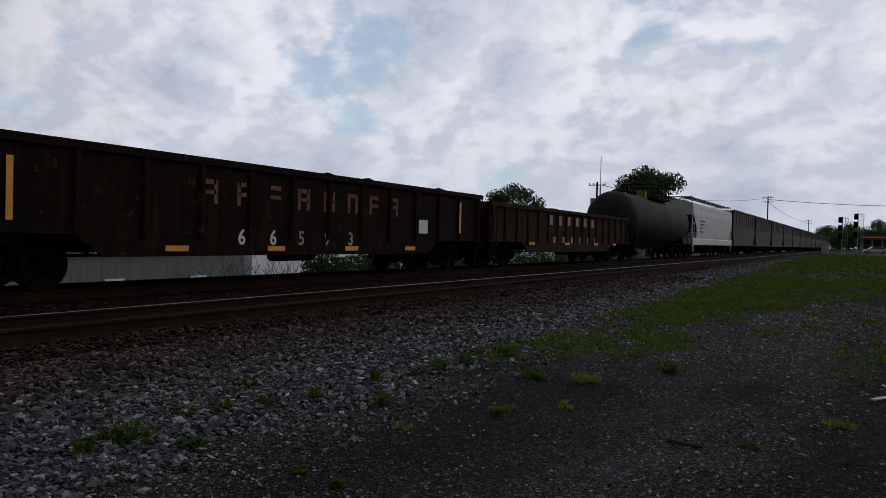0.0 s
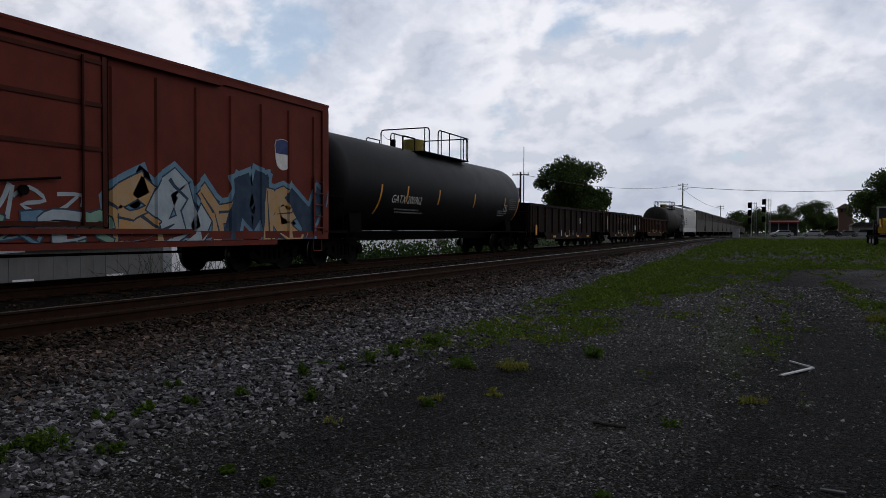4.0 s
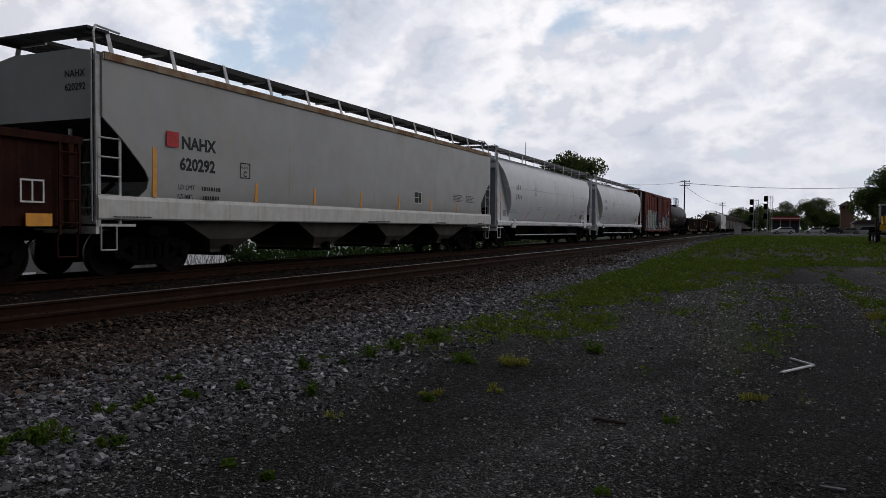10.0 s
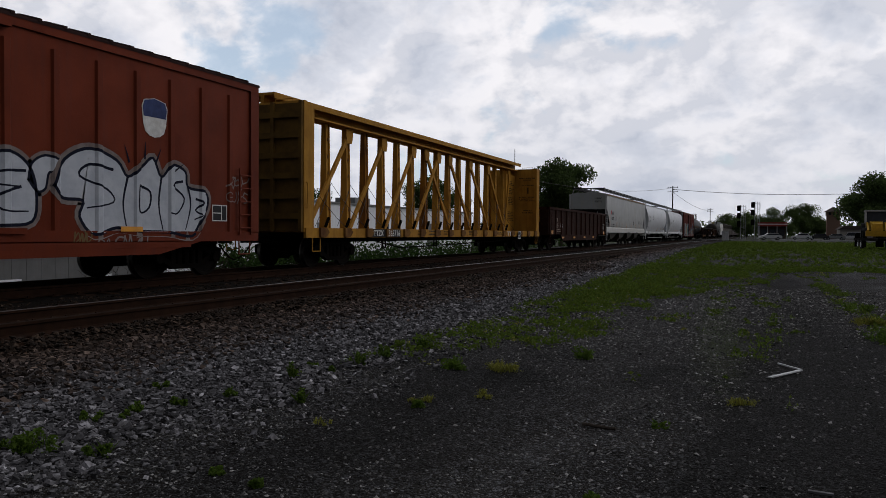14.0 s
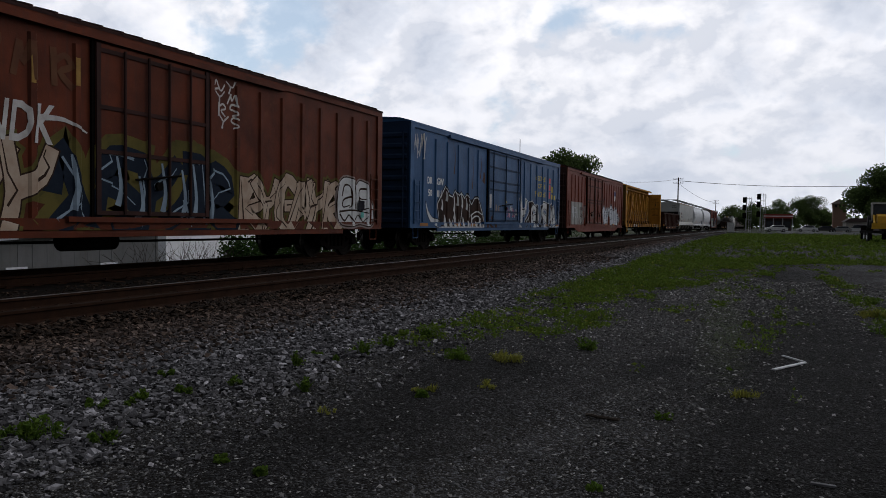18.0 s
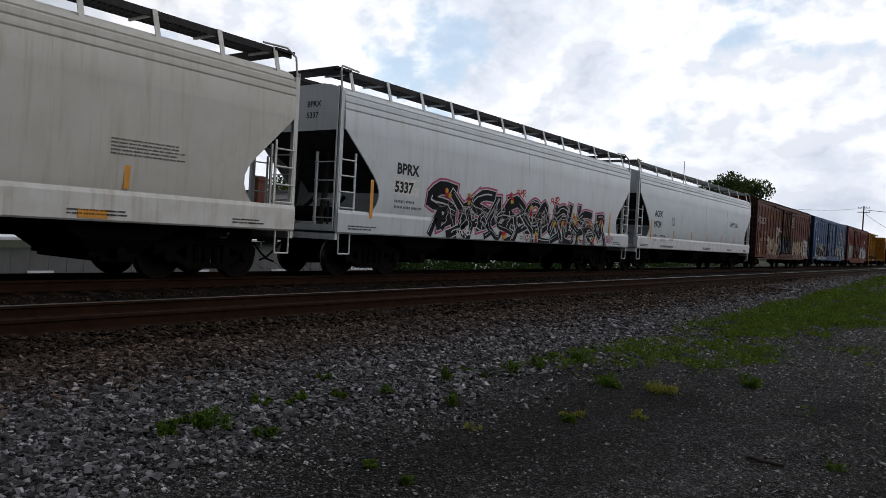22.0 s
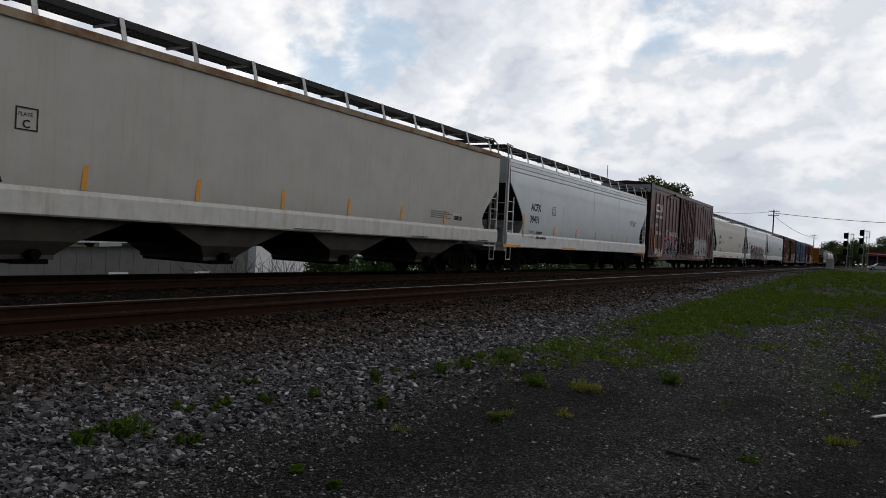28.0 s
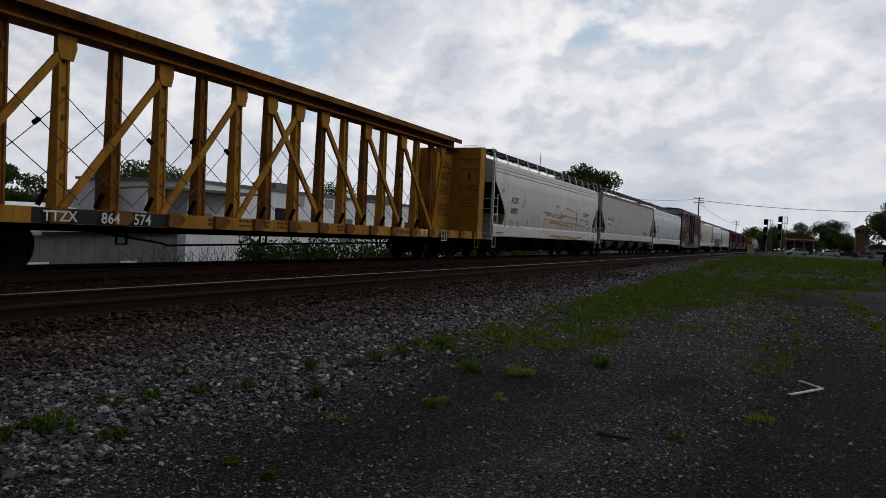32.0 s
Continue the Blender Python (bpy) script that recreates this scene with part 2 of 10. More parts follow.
def text_mesh(text, size, key, material, bold=0.0, width=1.0):
    """Lettering in the plane of a car's side that faces +x, reading towards -y... the words run towards +y as seen from +x."""
    cu = bpy.data.curves.new("lettering", "FONT")
    cu.body, cu.size, cu.offset, cu.align_x, cu.align_y, cu.resolution_u = text, size, bold, "LEFT", "BOTTOM_BASELINE", 2
    ob = new("lettering", cu)
    ob.scale = (width, 1, 1)
    bpy.context.view_layer.update()
    me = bpy.data.meshes.new_from_object(ob.evaluated_get(bpy.context.evaluated_depsgraph_get()))
    me.transform(Matrix(((0, 0, 1, 0), (width, 0, 0, 0), (0, 1, 0, 0), (0, 0, 0, 1))))
    bpy.data.objects.remove(ob)
    bpy.data.curves.remove(cu)
    me.materials.clear()
    me.materials.append(material)
    return me


SKIN = {}      # outer face of each car, for what is painted on it: name -> (half width at y and z, cuts along y, cuts along z)


EDGE = {}      # lowest edge and half length of each car's side


def on_skin(car, z, x, y=0.0):
    return SKIN[car.name][0](y, z) + 0.004 if car.name in SKIN and z > 1.62 and SKIN[car.name][3] else x


def write(parent, text, x, y, z, size, material, label="", bold=0.0, width=1.0, name="lettering"):
    """Words on the side facing +x: y is where the first letter begins."""
    me = text_mesh(text, size, "", material, bold, width)
    ob = new(name, me)
    ob.parent, ob.location = parent, (0, y, z)
    for v in me.vertices:
        v.co.x = on_skin(parent, z + v.co.z, x)
    if label:
        ob["label"] = label
    return ob


def wrap(bm, car, lift=0.0):
    """Lays a flat painted shape (its x is its lift) on a car's side, over posts and steps."""
    width, ycuts, zcuts, _ = SKIN[car.name]
    low, end = EDGE[car.name]
    for co, no in (((0, 0, low), (0, 0, -1)), ((0, end, 0), (0, 1, 0)), ((0, -end, 0), (0, -1, 0))):
        bmesh.ops.bisect_plane(bm, geom=[*bm.verts, *bm.edges, *bm.faces], dist=1e-5, plane_co=co, plane_no=no, clear_outer=True)
    if not bm.verts:
        return bm
    ys, zs = [v.co.y for v in bm.verts], [v.co.z for v in bm.verts]
    for c, cuts, lo, hi in (((0, 1, 0), ycuts, min(ys), max(ys)), ((0, 0, 1), zcuts, min(zs), max(zs))):
        for q in cuts:
            if lo < q < hi:
                bmesh.ops.bisect_plane(bm, geom=[*bm.verts, *bm.edges, *bm.faces], dist=1e-5, plane_co=(0, q, q), plane_no=c)
    for v in bm.verts:
        v.co.x += width(v.co.y, v.co.z) + lift
    return bm


def smoothed(pts, n=3):
    """A soft curve through the points."""
    out = []
    for i in range(len(pts) - 1):
        p0, p1, p2, p3 = (pts[min(max(i + k, 0), len(pts) - 1)] for k in (-1, 0, 1, 2))
        for k in range(n):
            t = k / n
            out.append(tuple(0.5 * (2 * b + (c - a) * t + (2 * a - 5 * b + 4 * c - d) * t * t + (3 * b - a - 3 * c + d) * t ** 3) for a, b, c, d in zip(p0, p1, p2, p3)))
    return out + [pts[-1]]


def stroke(bm, pts, w0, w1, lift, mat=0, cap=0.0):
    """A flat painted line through (y, z) points, w0 wide at its start and w1 at its end."""
    n = len(pts)
    if n < 2:
        return
    pts = [Vector(p) for p in pts]
    d0, d1 = (pts[0] - pts[1]).normalized(), (pts[-1] - pts[-2]).normalized()
    pts[0], pts[-1] = pts[0] + d0 * cap, pts[-1] + d1 * cap
    prev = None
    for i, p in enumerate(pts):
        d = (pts[min(i + 1, n - 1)] - pts[max(i - 1, 0)])
        if d.length < 1e-6:
            continue
        d.normalize()
        k = (w0 + (w1 - w0) * i / (n - 1)) / 2
        a, b = (bm.verts.new((lift, p.x - s * d.y * k, p.y + s * d.x * k)) for s in (1, -1))
        if prev:
            bm.faces.new((prev[0], prev[1], b, a)).material_index = mat
        prev = (a, b)


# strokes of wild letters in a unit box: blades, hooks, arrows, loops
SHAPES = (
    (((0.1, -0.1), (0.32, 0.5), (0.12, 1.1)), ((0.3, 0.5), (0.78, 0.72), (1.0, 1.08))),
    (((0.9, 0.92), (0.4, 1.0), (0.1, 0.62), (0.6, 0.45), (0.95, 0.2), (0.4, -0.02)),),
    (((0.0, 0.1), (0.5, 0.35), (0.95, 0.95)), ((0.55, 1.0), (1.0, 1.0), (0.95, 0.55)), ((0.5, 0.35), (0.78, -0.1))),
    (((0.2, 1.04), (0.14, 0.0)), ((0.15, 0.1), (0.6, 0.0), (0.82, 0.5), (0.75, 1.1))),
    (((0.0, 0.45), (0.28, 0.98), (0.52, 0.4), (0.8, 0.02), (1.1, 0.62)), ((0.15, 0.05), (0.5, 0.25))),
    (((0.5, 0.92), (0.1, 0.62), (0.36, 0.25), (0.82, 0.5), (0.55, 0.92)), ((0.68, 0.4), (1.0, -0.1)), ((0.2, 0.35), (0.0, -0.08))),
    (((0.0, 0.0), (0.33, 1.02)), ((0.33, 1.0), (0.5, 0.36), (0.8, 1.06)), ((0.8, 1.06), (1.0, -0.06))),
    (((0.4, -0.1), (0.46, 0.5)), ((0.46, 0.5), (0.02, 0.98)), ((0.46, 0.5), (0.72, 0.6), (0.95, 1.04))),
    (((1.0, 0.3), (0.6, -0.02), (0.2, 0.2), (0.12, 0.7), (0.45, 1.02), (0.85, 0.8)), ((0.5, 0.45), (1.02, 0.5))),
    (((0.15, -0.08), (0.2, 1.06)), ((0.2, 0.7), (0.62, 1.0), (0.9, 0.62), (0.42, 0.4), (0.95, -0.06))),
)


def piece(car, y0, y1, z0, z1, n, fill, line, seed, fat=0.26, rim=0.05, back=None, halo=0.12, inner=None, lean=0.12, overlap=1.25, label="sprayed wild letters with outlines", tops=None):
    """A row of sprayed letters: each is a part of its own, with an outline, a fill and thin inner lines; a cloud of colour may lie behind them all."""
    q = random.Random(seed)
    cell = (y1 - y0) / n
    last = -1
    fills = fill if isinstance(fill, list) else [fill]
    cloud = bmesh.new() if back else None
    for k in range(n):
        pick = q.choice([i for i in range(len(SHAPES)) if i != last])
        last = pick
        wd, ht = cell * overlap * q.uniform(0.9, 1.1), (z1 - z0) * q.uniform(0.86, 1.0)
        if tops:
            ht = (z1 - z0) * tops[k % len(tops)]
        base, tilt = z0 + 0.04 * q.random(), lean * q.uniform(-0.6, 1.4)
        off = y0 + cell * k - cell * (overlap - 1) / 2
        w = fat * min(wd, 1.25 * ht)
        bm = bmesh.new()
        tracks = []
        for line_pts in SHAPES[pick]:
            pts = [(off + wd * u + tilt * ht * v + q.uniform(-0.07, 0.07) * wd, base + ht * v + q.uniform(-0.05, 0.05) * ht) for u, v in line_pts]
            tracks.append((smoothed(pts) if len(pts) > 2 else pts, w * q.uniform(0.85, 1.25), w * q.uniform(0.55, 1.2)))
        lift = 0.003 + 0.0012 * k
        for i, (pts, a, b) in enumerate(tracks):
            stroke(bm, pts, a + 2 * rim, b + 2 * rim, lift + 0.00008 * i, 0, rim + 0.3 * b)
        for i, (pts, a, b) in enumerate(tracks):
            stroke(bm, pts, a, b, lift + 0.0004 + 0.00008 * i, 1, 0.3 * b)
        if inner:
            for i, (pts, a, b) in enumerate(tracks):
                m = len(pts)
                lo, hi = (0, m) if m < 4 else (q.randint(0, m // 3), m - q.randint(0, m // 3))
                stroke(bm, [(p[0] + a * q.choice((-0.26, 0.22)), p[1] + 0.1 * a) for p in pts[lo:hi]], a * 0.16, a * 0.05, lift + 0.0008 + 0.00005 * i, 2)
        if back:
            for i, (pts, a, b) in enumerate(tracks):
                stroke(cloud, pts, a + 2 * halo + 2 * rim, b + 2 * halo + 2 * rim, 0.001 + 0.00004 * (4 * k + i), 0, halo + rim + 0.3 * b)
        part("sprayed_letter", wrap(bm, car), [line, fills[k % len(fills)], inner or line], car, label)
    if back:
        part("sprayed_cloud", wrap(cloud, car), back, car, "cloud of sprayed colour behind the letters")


def bubble(car, y0, y1, z0, z1, outline, lines, fill, line, rim=0.05, thin=0.035, halo=None, k=0, soft=4, label="silver bubble letters with a dark outline"):
    """Letters swollen into one another: a filled outline with a heavy rim and thin inner strokes."""
    def at(pts):
        return [(y0 + u * (y1 - y0), z0 + v * (z1 - z0)) for u, v in pts]
    ring = smoothed(at(list(outline) + [outline[0]]), soft) if soft > 1 else at(list(outline) + [outline[0]])
    lift = 0.004 + 0.004 * k
    bm = bmesh.new()
    bm.faces.new([bm.verts.new((lift, y, z)) for y, z in ring[:-1]])
    bmesh.ops.triangulate(bm, faces=bm.faces[:])
    stroke(bm, ring, rim, rim, lift + 0.0012, 1, 0.02)
    for i, pts in enumerate(lines):
        pts = at(pts)
        stroke(bm, smoothed(pts, 4) if len(pts) > 2 else pts, thin * 1.3, thin * 0.6, lift + 0.0014 + 0.00006 * i, 1)
    letters_mesh = part("sprayed_letters", wrap(bm, car), [fill, line], car, label)
    if halo:
        mist = bmesh.new()
        stroke(mist, ring, rim * 3.6, rim * 3.6, lift - 0.002, 0, 0.04)
        part("sprayed_mist", wrap(mist, car), halo, letters_mesh, "pale overspray round the letters")
    return letters_mesh


def glyph_row(car, y, z, n, step, tall, material, label):
    """A row of plain letter-sized shapes of bars."""
    for k in range(n):
        a, wd, t = y + step * k, step * 0.68, 0.055
        bm = box(SIDE - 0.046, SIDE - 0.040, a, a + t, z, z + tall)
        for f in ((0.0, 1.0), (0.0, 0.5, 1.0), (0.0, 0.5), (0.5, 1.0))[(k * 3 + n) % 4]:
            zz = z + f * (tall - t)
            bx(bm, SIDE - 0.046, SIDE - 0.040, a + t, a + wd, zz, zz + t)
        part("slogan_letter", bm, material, car, label)


def sprayed_words(car, text, y, z, size, material, label, bold=0.012, width=1.0, slant=0.0):
    """Readable words sprayed over the side, posts and all."""
    bm = bmesh.new()
    me = text_mesh(text, size, "", material, bold, width)
    bm.from_mesh(me)
    bpy.data.meshes.remove(me)
    for v in bm.verts:
        v.co.x, v.co.y, v.co.z = 0.012, v.co.y + y + slant * v.co.z, v.co.z + z
    return part("sprayed_words", wrap(bm, car), material, car, label)


def small_print(parent, x, y, z, w, rows, material, h=0.035, gap=0.035, name="small_print"):
    """Plain bars, letter by letter, for lines of print too small to read."""
    bm = bmesh.new()
    rnd = random.Random(int(abs(y * 37 + z * 91)) + rows)
    for r in range(rows):
        c = 0.0
        end = w * rnd.uniform(0.72, 1.0)
        zz = z - r * (h + gap)
        xx = on_skin(parent, zz - h, x)
        while c < end:
            for k in range(rnd.randint(3, 8)):
                b = h * rnd.uniform(0.35, 0.7)
                bx(bm, xx, xx + 0.003, y + c, y + c + b, zz - h * rnd.uniform(0.8, 1.0), zz)
                c += b + 0.28 * h
            c += 0.55 * h
    return tagged(part(name, bm, material, parent), kind="stuff")


# ---- ground, ballast and tracks ----


def ramp(y):
    """The yard rises gently towards the level crossing."""
    return np.interp(y, [12, 60, 140], [0.0, 0.40, 0.46])


def soft_noise(x, y, scale, seed=0.0):
    x, y = np.asarray(x, float) / scale + seed * 17.3, np.asarray(y, float) / scale + seed * 5.1
    return (np.sin(1.7 * x + 2.3 * np.sin(0.9 * y + seed)) + np.sin(2.1 * y + 1.9 * np.sin(1.3 * x)) + 0.6 * np.sin(4.1 * x + 3.3 * y) + 0.5 * np.sin(6.3 * y - 5.2 * x)) / 3.1


def ground_z(x, y):
    x, y = np.asarray(x, float), np.asarray(y, float)
    z = ramp(y) + 0.012 * soft_noise(x, y, 0.5) + 0.02 * soft_noise(x, y, 2.2, 1)
    for c, wd, dp in ((0.25, 0.28, 0.035), (-1.55, 0.25, 0.03)):      # wheel ruts of the yard
        z = z - dp * np.exp(-((x - c - 0.25 * np.sin(y / 6)) / wd) ** 2) * (y < 40)
    left = np.interp(x, [-60, -23, -18.5, -15, 0], [-2.5, -2.5, -0.2, -0.2, 0])
    return np.where(x < -4.6, np.minimum(z - 0.05, z + left), z)


def value_noise(x, y, scale, seed, octaves=4):
    """Smooth random patches, 0 to 1."""
    x, y = np.asarray(x, float) / scale, np.asarray(y, float) / scale
    total, amp, norm = 0.0, 1.0, 0.0
    for o in range(octaves):
        xi, yi = np.floor(x), np.floor(y)
        fx, fy = x - xi, y - yi
        fx, fy = fx * fx * (3 - 2 * fx), fy * fy * (3 - 2 * fy)

        def grid(i, j):
            q = np.sin((xi + i) * 127.1 + (yi + j) * 311.7 + seed * 74.7 + o * 19.9) * 43758.5453
            return q - np.floor(q)
        total = total + amp * ((grid(0, 0) * (1 - fx) + grid(1, 0) * fx) * (1 - fy) + (grid(0, 1) * (1 - fx) + grid(1, 1) * fx) * fy)
        norm += amp
        amp *= 0.6
        x, y = x * 2.03, y * 2.03
    return total / norm


def green_at(x, y):
    """How much grass and weed grows at a place, 0 to 1."""
    x, y = np.asarray(x, float), np.asarray(y, float)
    wob = x + 1.2 * (value_noise(x, y, 3.0, 5) - 0.5)
    right = np.interp(y, [5, 8.6, 9.6, 12, 15, 20, 25, 31, 38], [-4.4, -3.4, -2.2, -1.75, -1.5, -0.9, 0.1, 3, 40])
    left = np.interp(y, [5, 14, 25, 60], [-4.9, -4.7, -4.9, -5.3])
    band = np.clip((right + 0.5 - wob) / 2.2, 0, 1) * np.clip((wob - left) / 0.4, 0, 1) * np.clip((y - 4.6) / 3.5, 0, 1)
    strip = 1.15 * np.exp(-(((x - 2.05 + 0.022 * y) / 0.36) ** 2)) * np.clip((y - 9) / 3, 0, 1) * np.clip((30 - y) / 6, 0, 1)
    strip2 = 0.8 * np.exp(-(((x - 5.4) / 1.6) ** 2)) * np.clip((y - 14) / 8, 0, 1)
    mid = 0.50 * np.exp(-(((x + 0.3) / 0.8) ** 2)) * np.clip((y - 5) / 6, 0, 1)
    far = np.clip((y - 30) / 30, 0, 1) * (x > left)
    g = np.maximum.reduce([band, strip, strip2, mid, far])
    lane = 0.45 * np.clip(1 - np.abs(x - 1.1 - 0.012 * y) / 0.8, 0, 1) * np.clip((60 - y) / 30, 0, 1)
    n = 0.45 * value_noise(x, 0.32 * y, 0.9, 2) + 0.55 * value_noise(x, 0.6 * y, 0.26, 3, 3)
    return np.clip((2.4 * (n - 0.5) + 0.62 * (g + 0.10 * band - lane - 0.60) + 0.10 * far) / 0.62, 0, 1) * (g > 0.03)


def soil_at(x, y):
    """Bare dark earth and wheel lanes with few stones on them, 0 to 1."""
    patch = np.clip((value_noise(x, y, 2.4, 21) - 0.56) * 6, 0, 1)
    bend = -2.2 + 0.10 * (np.asarray(y, float) - 3) + 0.018 * (np.asarray(y, float) - 3) ** 2
    ruts = np.exp(-(((x - bend) / 0.22) ** 2)) + np.exp(-(((x - bend - 1.6) / 0.25) ** 2))
    bare = 1.3 * np.exp(-(((x + 2.5) / 1.1) ** 2 + ((y - 6.2) / 1.7) ** 2)) + 1.5 * np.exp(-(((x - 0.75) / 0.85) ** 2 + ((y - 7) / 7) ** 4)) + 0.9 * np.exp(-(((x + 3.0) / 0.5) ** 2 + ((y - 4.0) / 1.6) ** 2))
    rough = 0.55 + 0.9 * (value_noise(x, y, 0.5, 31) - 0.3)
    return np.clip((patch + 0.8 * ruts * (np.asarray(y) < 16) + bare) * rough, 0, 1)


def spaced(stops):
    out = []
    for a, b, step in stops:
        out += list(np.arange(a, b, step))
    return np.array(out + [stops[-1][1]])


def sheet(name, xs, ys, zf, material, smooth=True):
    gx, gy = np.meshgrid(xs, ys)
    gz = zf(gx, gy)
    nx, ny = len(xs), len(ys)
    idx = np.arange(nx * ny).reshape(ny, nx)
    quads = np.stack([idx[:-1, :-1], idx[:-1, 1:], idx[1:, 1:], idx[1:, :-1]], -1).reshape(-1, 4)
    me = bpy.data.meshes.new(name)
    me.from_pydata(np.stack([gx, gy, gz], -1).reshape(-1, 3).tolist(), [], quads.tolist())
    me.materials.append(material)
    if smooth:
        me.shade_smooth()
    return new(name, me), gx.ravel(), gy.ravel()


def ground_material():
    m = bpy.data.materials.new("yard_dirt_and_grass")
    m.use_nodes = True
    k = Tree(m.node_tree)
    at = k.n("ShaderNodeTexCoord").outputs["Object"]
    green = k.n("ShaderNodeAttribute", {"attribute_name": "green"}).outputs["Fac"]
    wide, mid, fine = k.noise(at, 0.7, 5, 0.6), k.noise(at, 7, 6, 0.65), k.noise(at, 70, 4, 0.7)
    chips = k.n("ShaderNodeTexVoronoi", Vector=at, Scale=38.0)
    tint = k.n("ShaderNodeSeparateColor", Color=chips.outputs["Color"]).outputs[1]
    dirt = k.mix(k.ramp(wide, (0.35, 0.0), (0.65, 1.0)), (0.0098, 0.0078, 0.0060), (0.0265, 0.0232, 0.0190))
    dirt = k.mix(k.ramp(mid, (0.45, 0.0), (0.65, 0.75)), dirt, (0.0130, 0.0103, 0.0086))
    pale = k.n("ShaderNodeAttribute", {"attribute_name": "pale"}).outputs["Fac"]
    dirt = k.mix(k.ramp(k.math("ADD", pale, k.math("MULTIPLY", k.math("SUBTRACT", wide, 0.5), 0.8)), (0.60, 0.0), (1.0, 0.7)), dirt, (0.060, 0.061, 0.063))
    dirt = k.mix(k.ramp(k.math("ADD", pale, k.math("MULTIPLY", k.math("SUBTRACT", mid, 0.5), 0.5)), (0.05, 0.6), (0.40, 0.0)), dirt, (0.0110, 0.0094, 0.0084))
    dirt = k.mix(k.ramp(tint, (0.86, 0.0), (0.99, 0.9)), dirt, (0.125, 0.125, 0.128))
    grit = k.n("ShaderNodeSeparateColor", Color=k.n("ShaderNodeTexVoronoi", Vector=at, Scale=95.0).outputs["Color"])
    dirt = k.mix(k.ramp(grit.outputs[0], (0.66, 0.0), (0.96, 0.9)), dirt, (0.105, 0.105, 0.108))
    dirt = k.mix(k.ramp(grit.outputs[1], (0.72, 0.0), (0.90, 0.8)), dirt, (0.007, 0.0065, 0.0065))
    dirt = k.mix(1.0, dirt, k.ramp(k.math("ADD", pale, k.math("MULTIPLY", k.math("SUBTRACT", mid, 0.5), 0.5)), (0.0, 0.50), (0.45, (1.06, 1.08, 1.12)), (0.9, (1.65, 1.69, 1.77))), "MULTIPLY")
    grass = k.mix(k.ramp(mid, (0.3, 0.0), (0.7, 1.0)), (0.036, 0.066, 0.010), (0.070, 0.098, 0.018))
    grass = k.mix(k.ramp(wide, (0.5, 0.0), (0.72, 0.6)), grass, (0.080, 0.080, 0.030))
    f = k.math("ADD", green, k.math("MULTIPLY", k.math("SUBTRACT", mid, 0.5), 1.1), True)
    c = k.mix(k.ramp(f, (0.30, 0.0), (0.95, 0.42)), dirt, grass)
    b = k.n("ShaderNodeBsdfPrincipled", Base_Color=c, Roughness=0.95, Specular_IOR_Level=0.08)
    h = k.math("ADD", k.math("MULTIPLY", fine, 0.5), k.math("SUBTRACT", mid, k.math("MULTIPLY", chips.outputs["Distance"], 0.6)))
    k.put(b, "Normal", k.n("ShaderNodeBump", Strength=1.0, Distance=0.045, Height=h))
    k.n("ShaderNodeOutputMaterial", Surface=b)
    return m


xs = spaced([(-2500, -400, 300), (-400, -60, 20), (-60, -18.5, 2.5), (-18.5, -7, 1.0), (-7, 6, 0.16), (6, 30, 1.2), (30, 200, 10), (200, 2500, 230)])
ys = spaced([(-900, -40, 60), (-40, 1.5, 3), (1.5, 30, 0.2), (30, 80, 0.8), (80, 260, 6), (260, 3500, 120)])
ground, gx, gy = sheet("ground", xs, ys, ground_z, ground_material())
mask = ground.data.attributes.new("green", "FLOAT", "POINT")
g = np.where(gx < -18, 0.75, green_at(gx, gy))
g = np.maximum(g, 0.80 * np.exp(-(((gx + 0.30 + 0.06 * (gy - 7)) / 0.42) ** 2)) * np.clip((gy - 5) / 6, 0, 1) * np.clip((26 - gy) / 8, 0, 1))
mask.data.foreach_set("value", np.where(np.abs(gx) + np.abs(gy) > 300, 0.8, g).astype(np.float32))
mask = ground.data.attributes.new("pale", "FLOAT", "POINT")
pale = 0.5 + 0.22 * np.exp(-(((gx - 3.1 - 0.03 * (gy - 25) - 0.3 * np.sin(gy / 2.7)) / 0.8) ** 2)) * np.clip((gy - 13) / 4, 0, 1) * np.clip((42 - gy) / 8, 0, 1)
pale -= 0.70 * np.exp(-(((gx - 0.70 + 0.01 * gy) / 0.80) ** 2)) * np.clip((gy - 2) / 2, 0, 1) * np.clip((34 - gy) / 12, 0, 1)
pale -= 0.15 * np.exp(-(((gx + 2.6) / 0.7) ** 2)) * np.clip((9.5 - gy) / 4, 0, 1)
pale += 0.14 * np.exp(-(((gx + 1.64) / 0.38) ** 2)) * np.clip((26 - gy) / 10, 0, 1)
pale += 0.75 * (value_noise(gx, gy, 1.6, 11) - 0.5) - 0.34 * soil_at(gx, gy)
mask.data.foreach_set("value", pale.astype(np.float32))
tagged(ground, "dark gravelly dirt yard with patches of green grass and weeds", "ground", kind="structure")


def ballast_z(x, y):
    x, y = np.asarray(x, float), np.asarray(y, float)
    top = RAIL_Z - 0.20
    prof = np.interp(x, [-19.5, -15.6, -14.6, -11.5, -10.9, -10.2, -7.1, -6.3, -4.3], [-1.2, top - 0.1, top, top, top - 0.09, top - 0.02, top - 0.03, top - 0.10, -0.03])
    rise = np.minimum(ramp(y) * np.clip((x + 8) / 3.5, 0, 1), 0.28)
    return np.maximum(prof, np.where(x > -8, prof + rise * 0.9, prof)) + 0.02 * soft_noise(x, y, 0.7, 4)


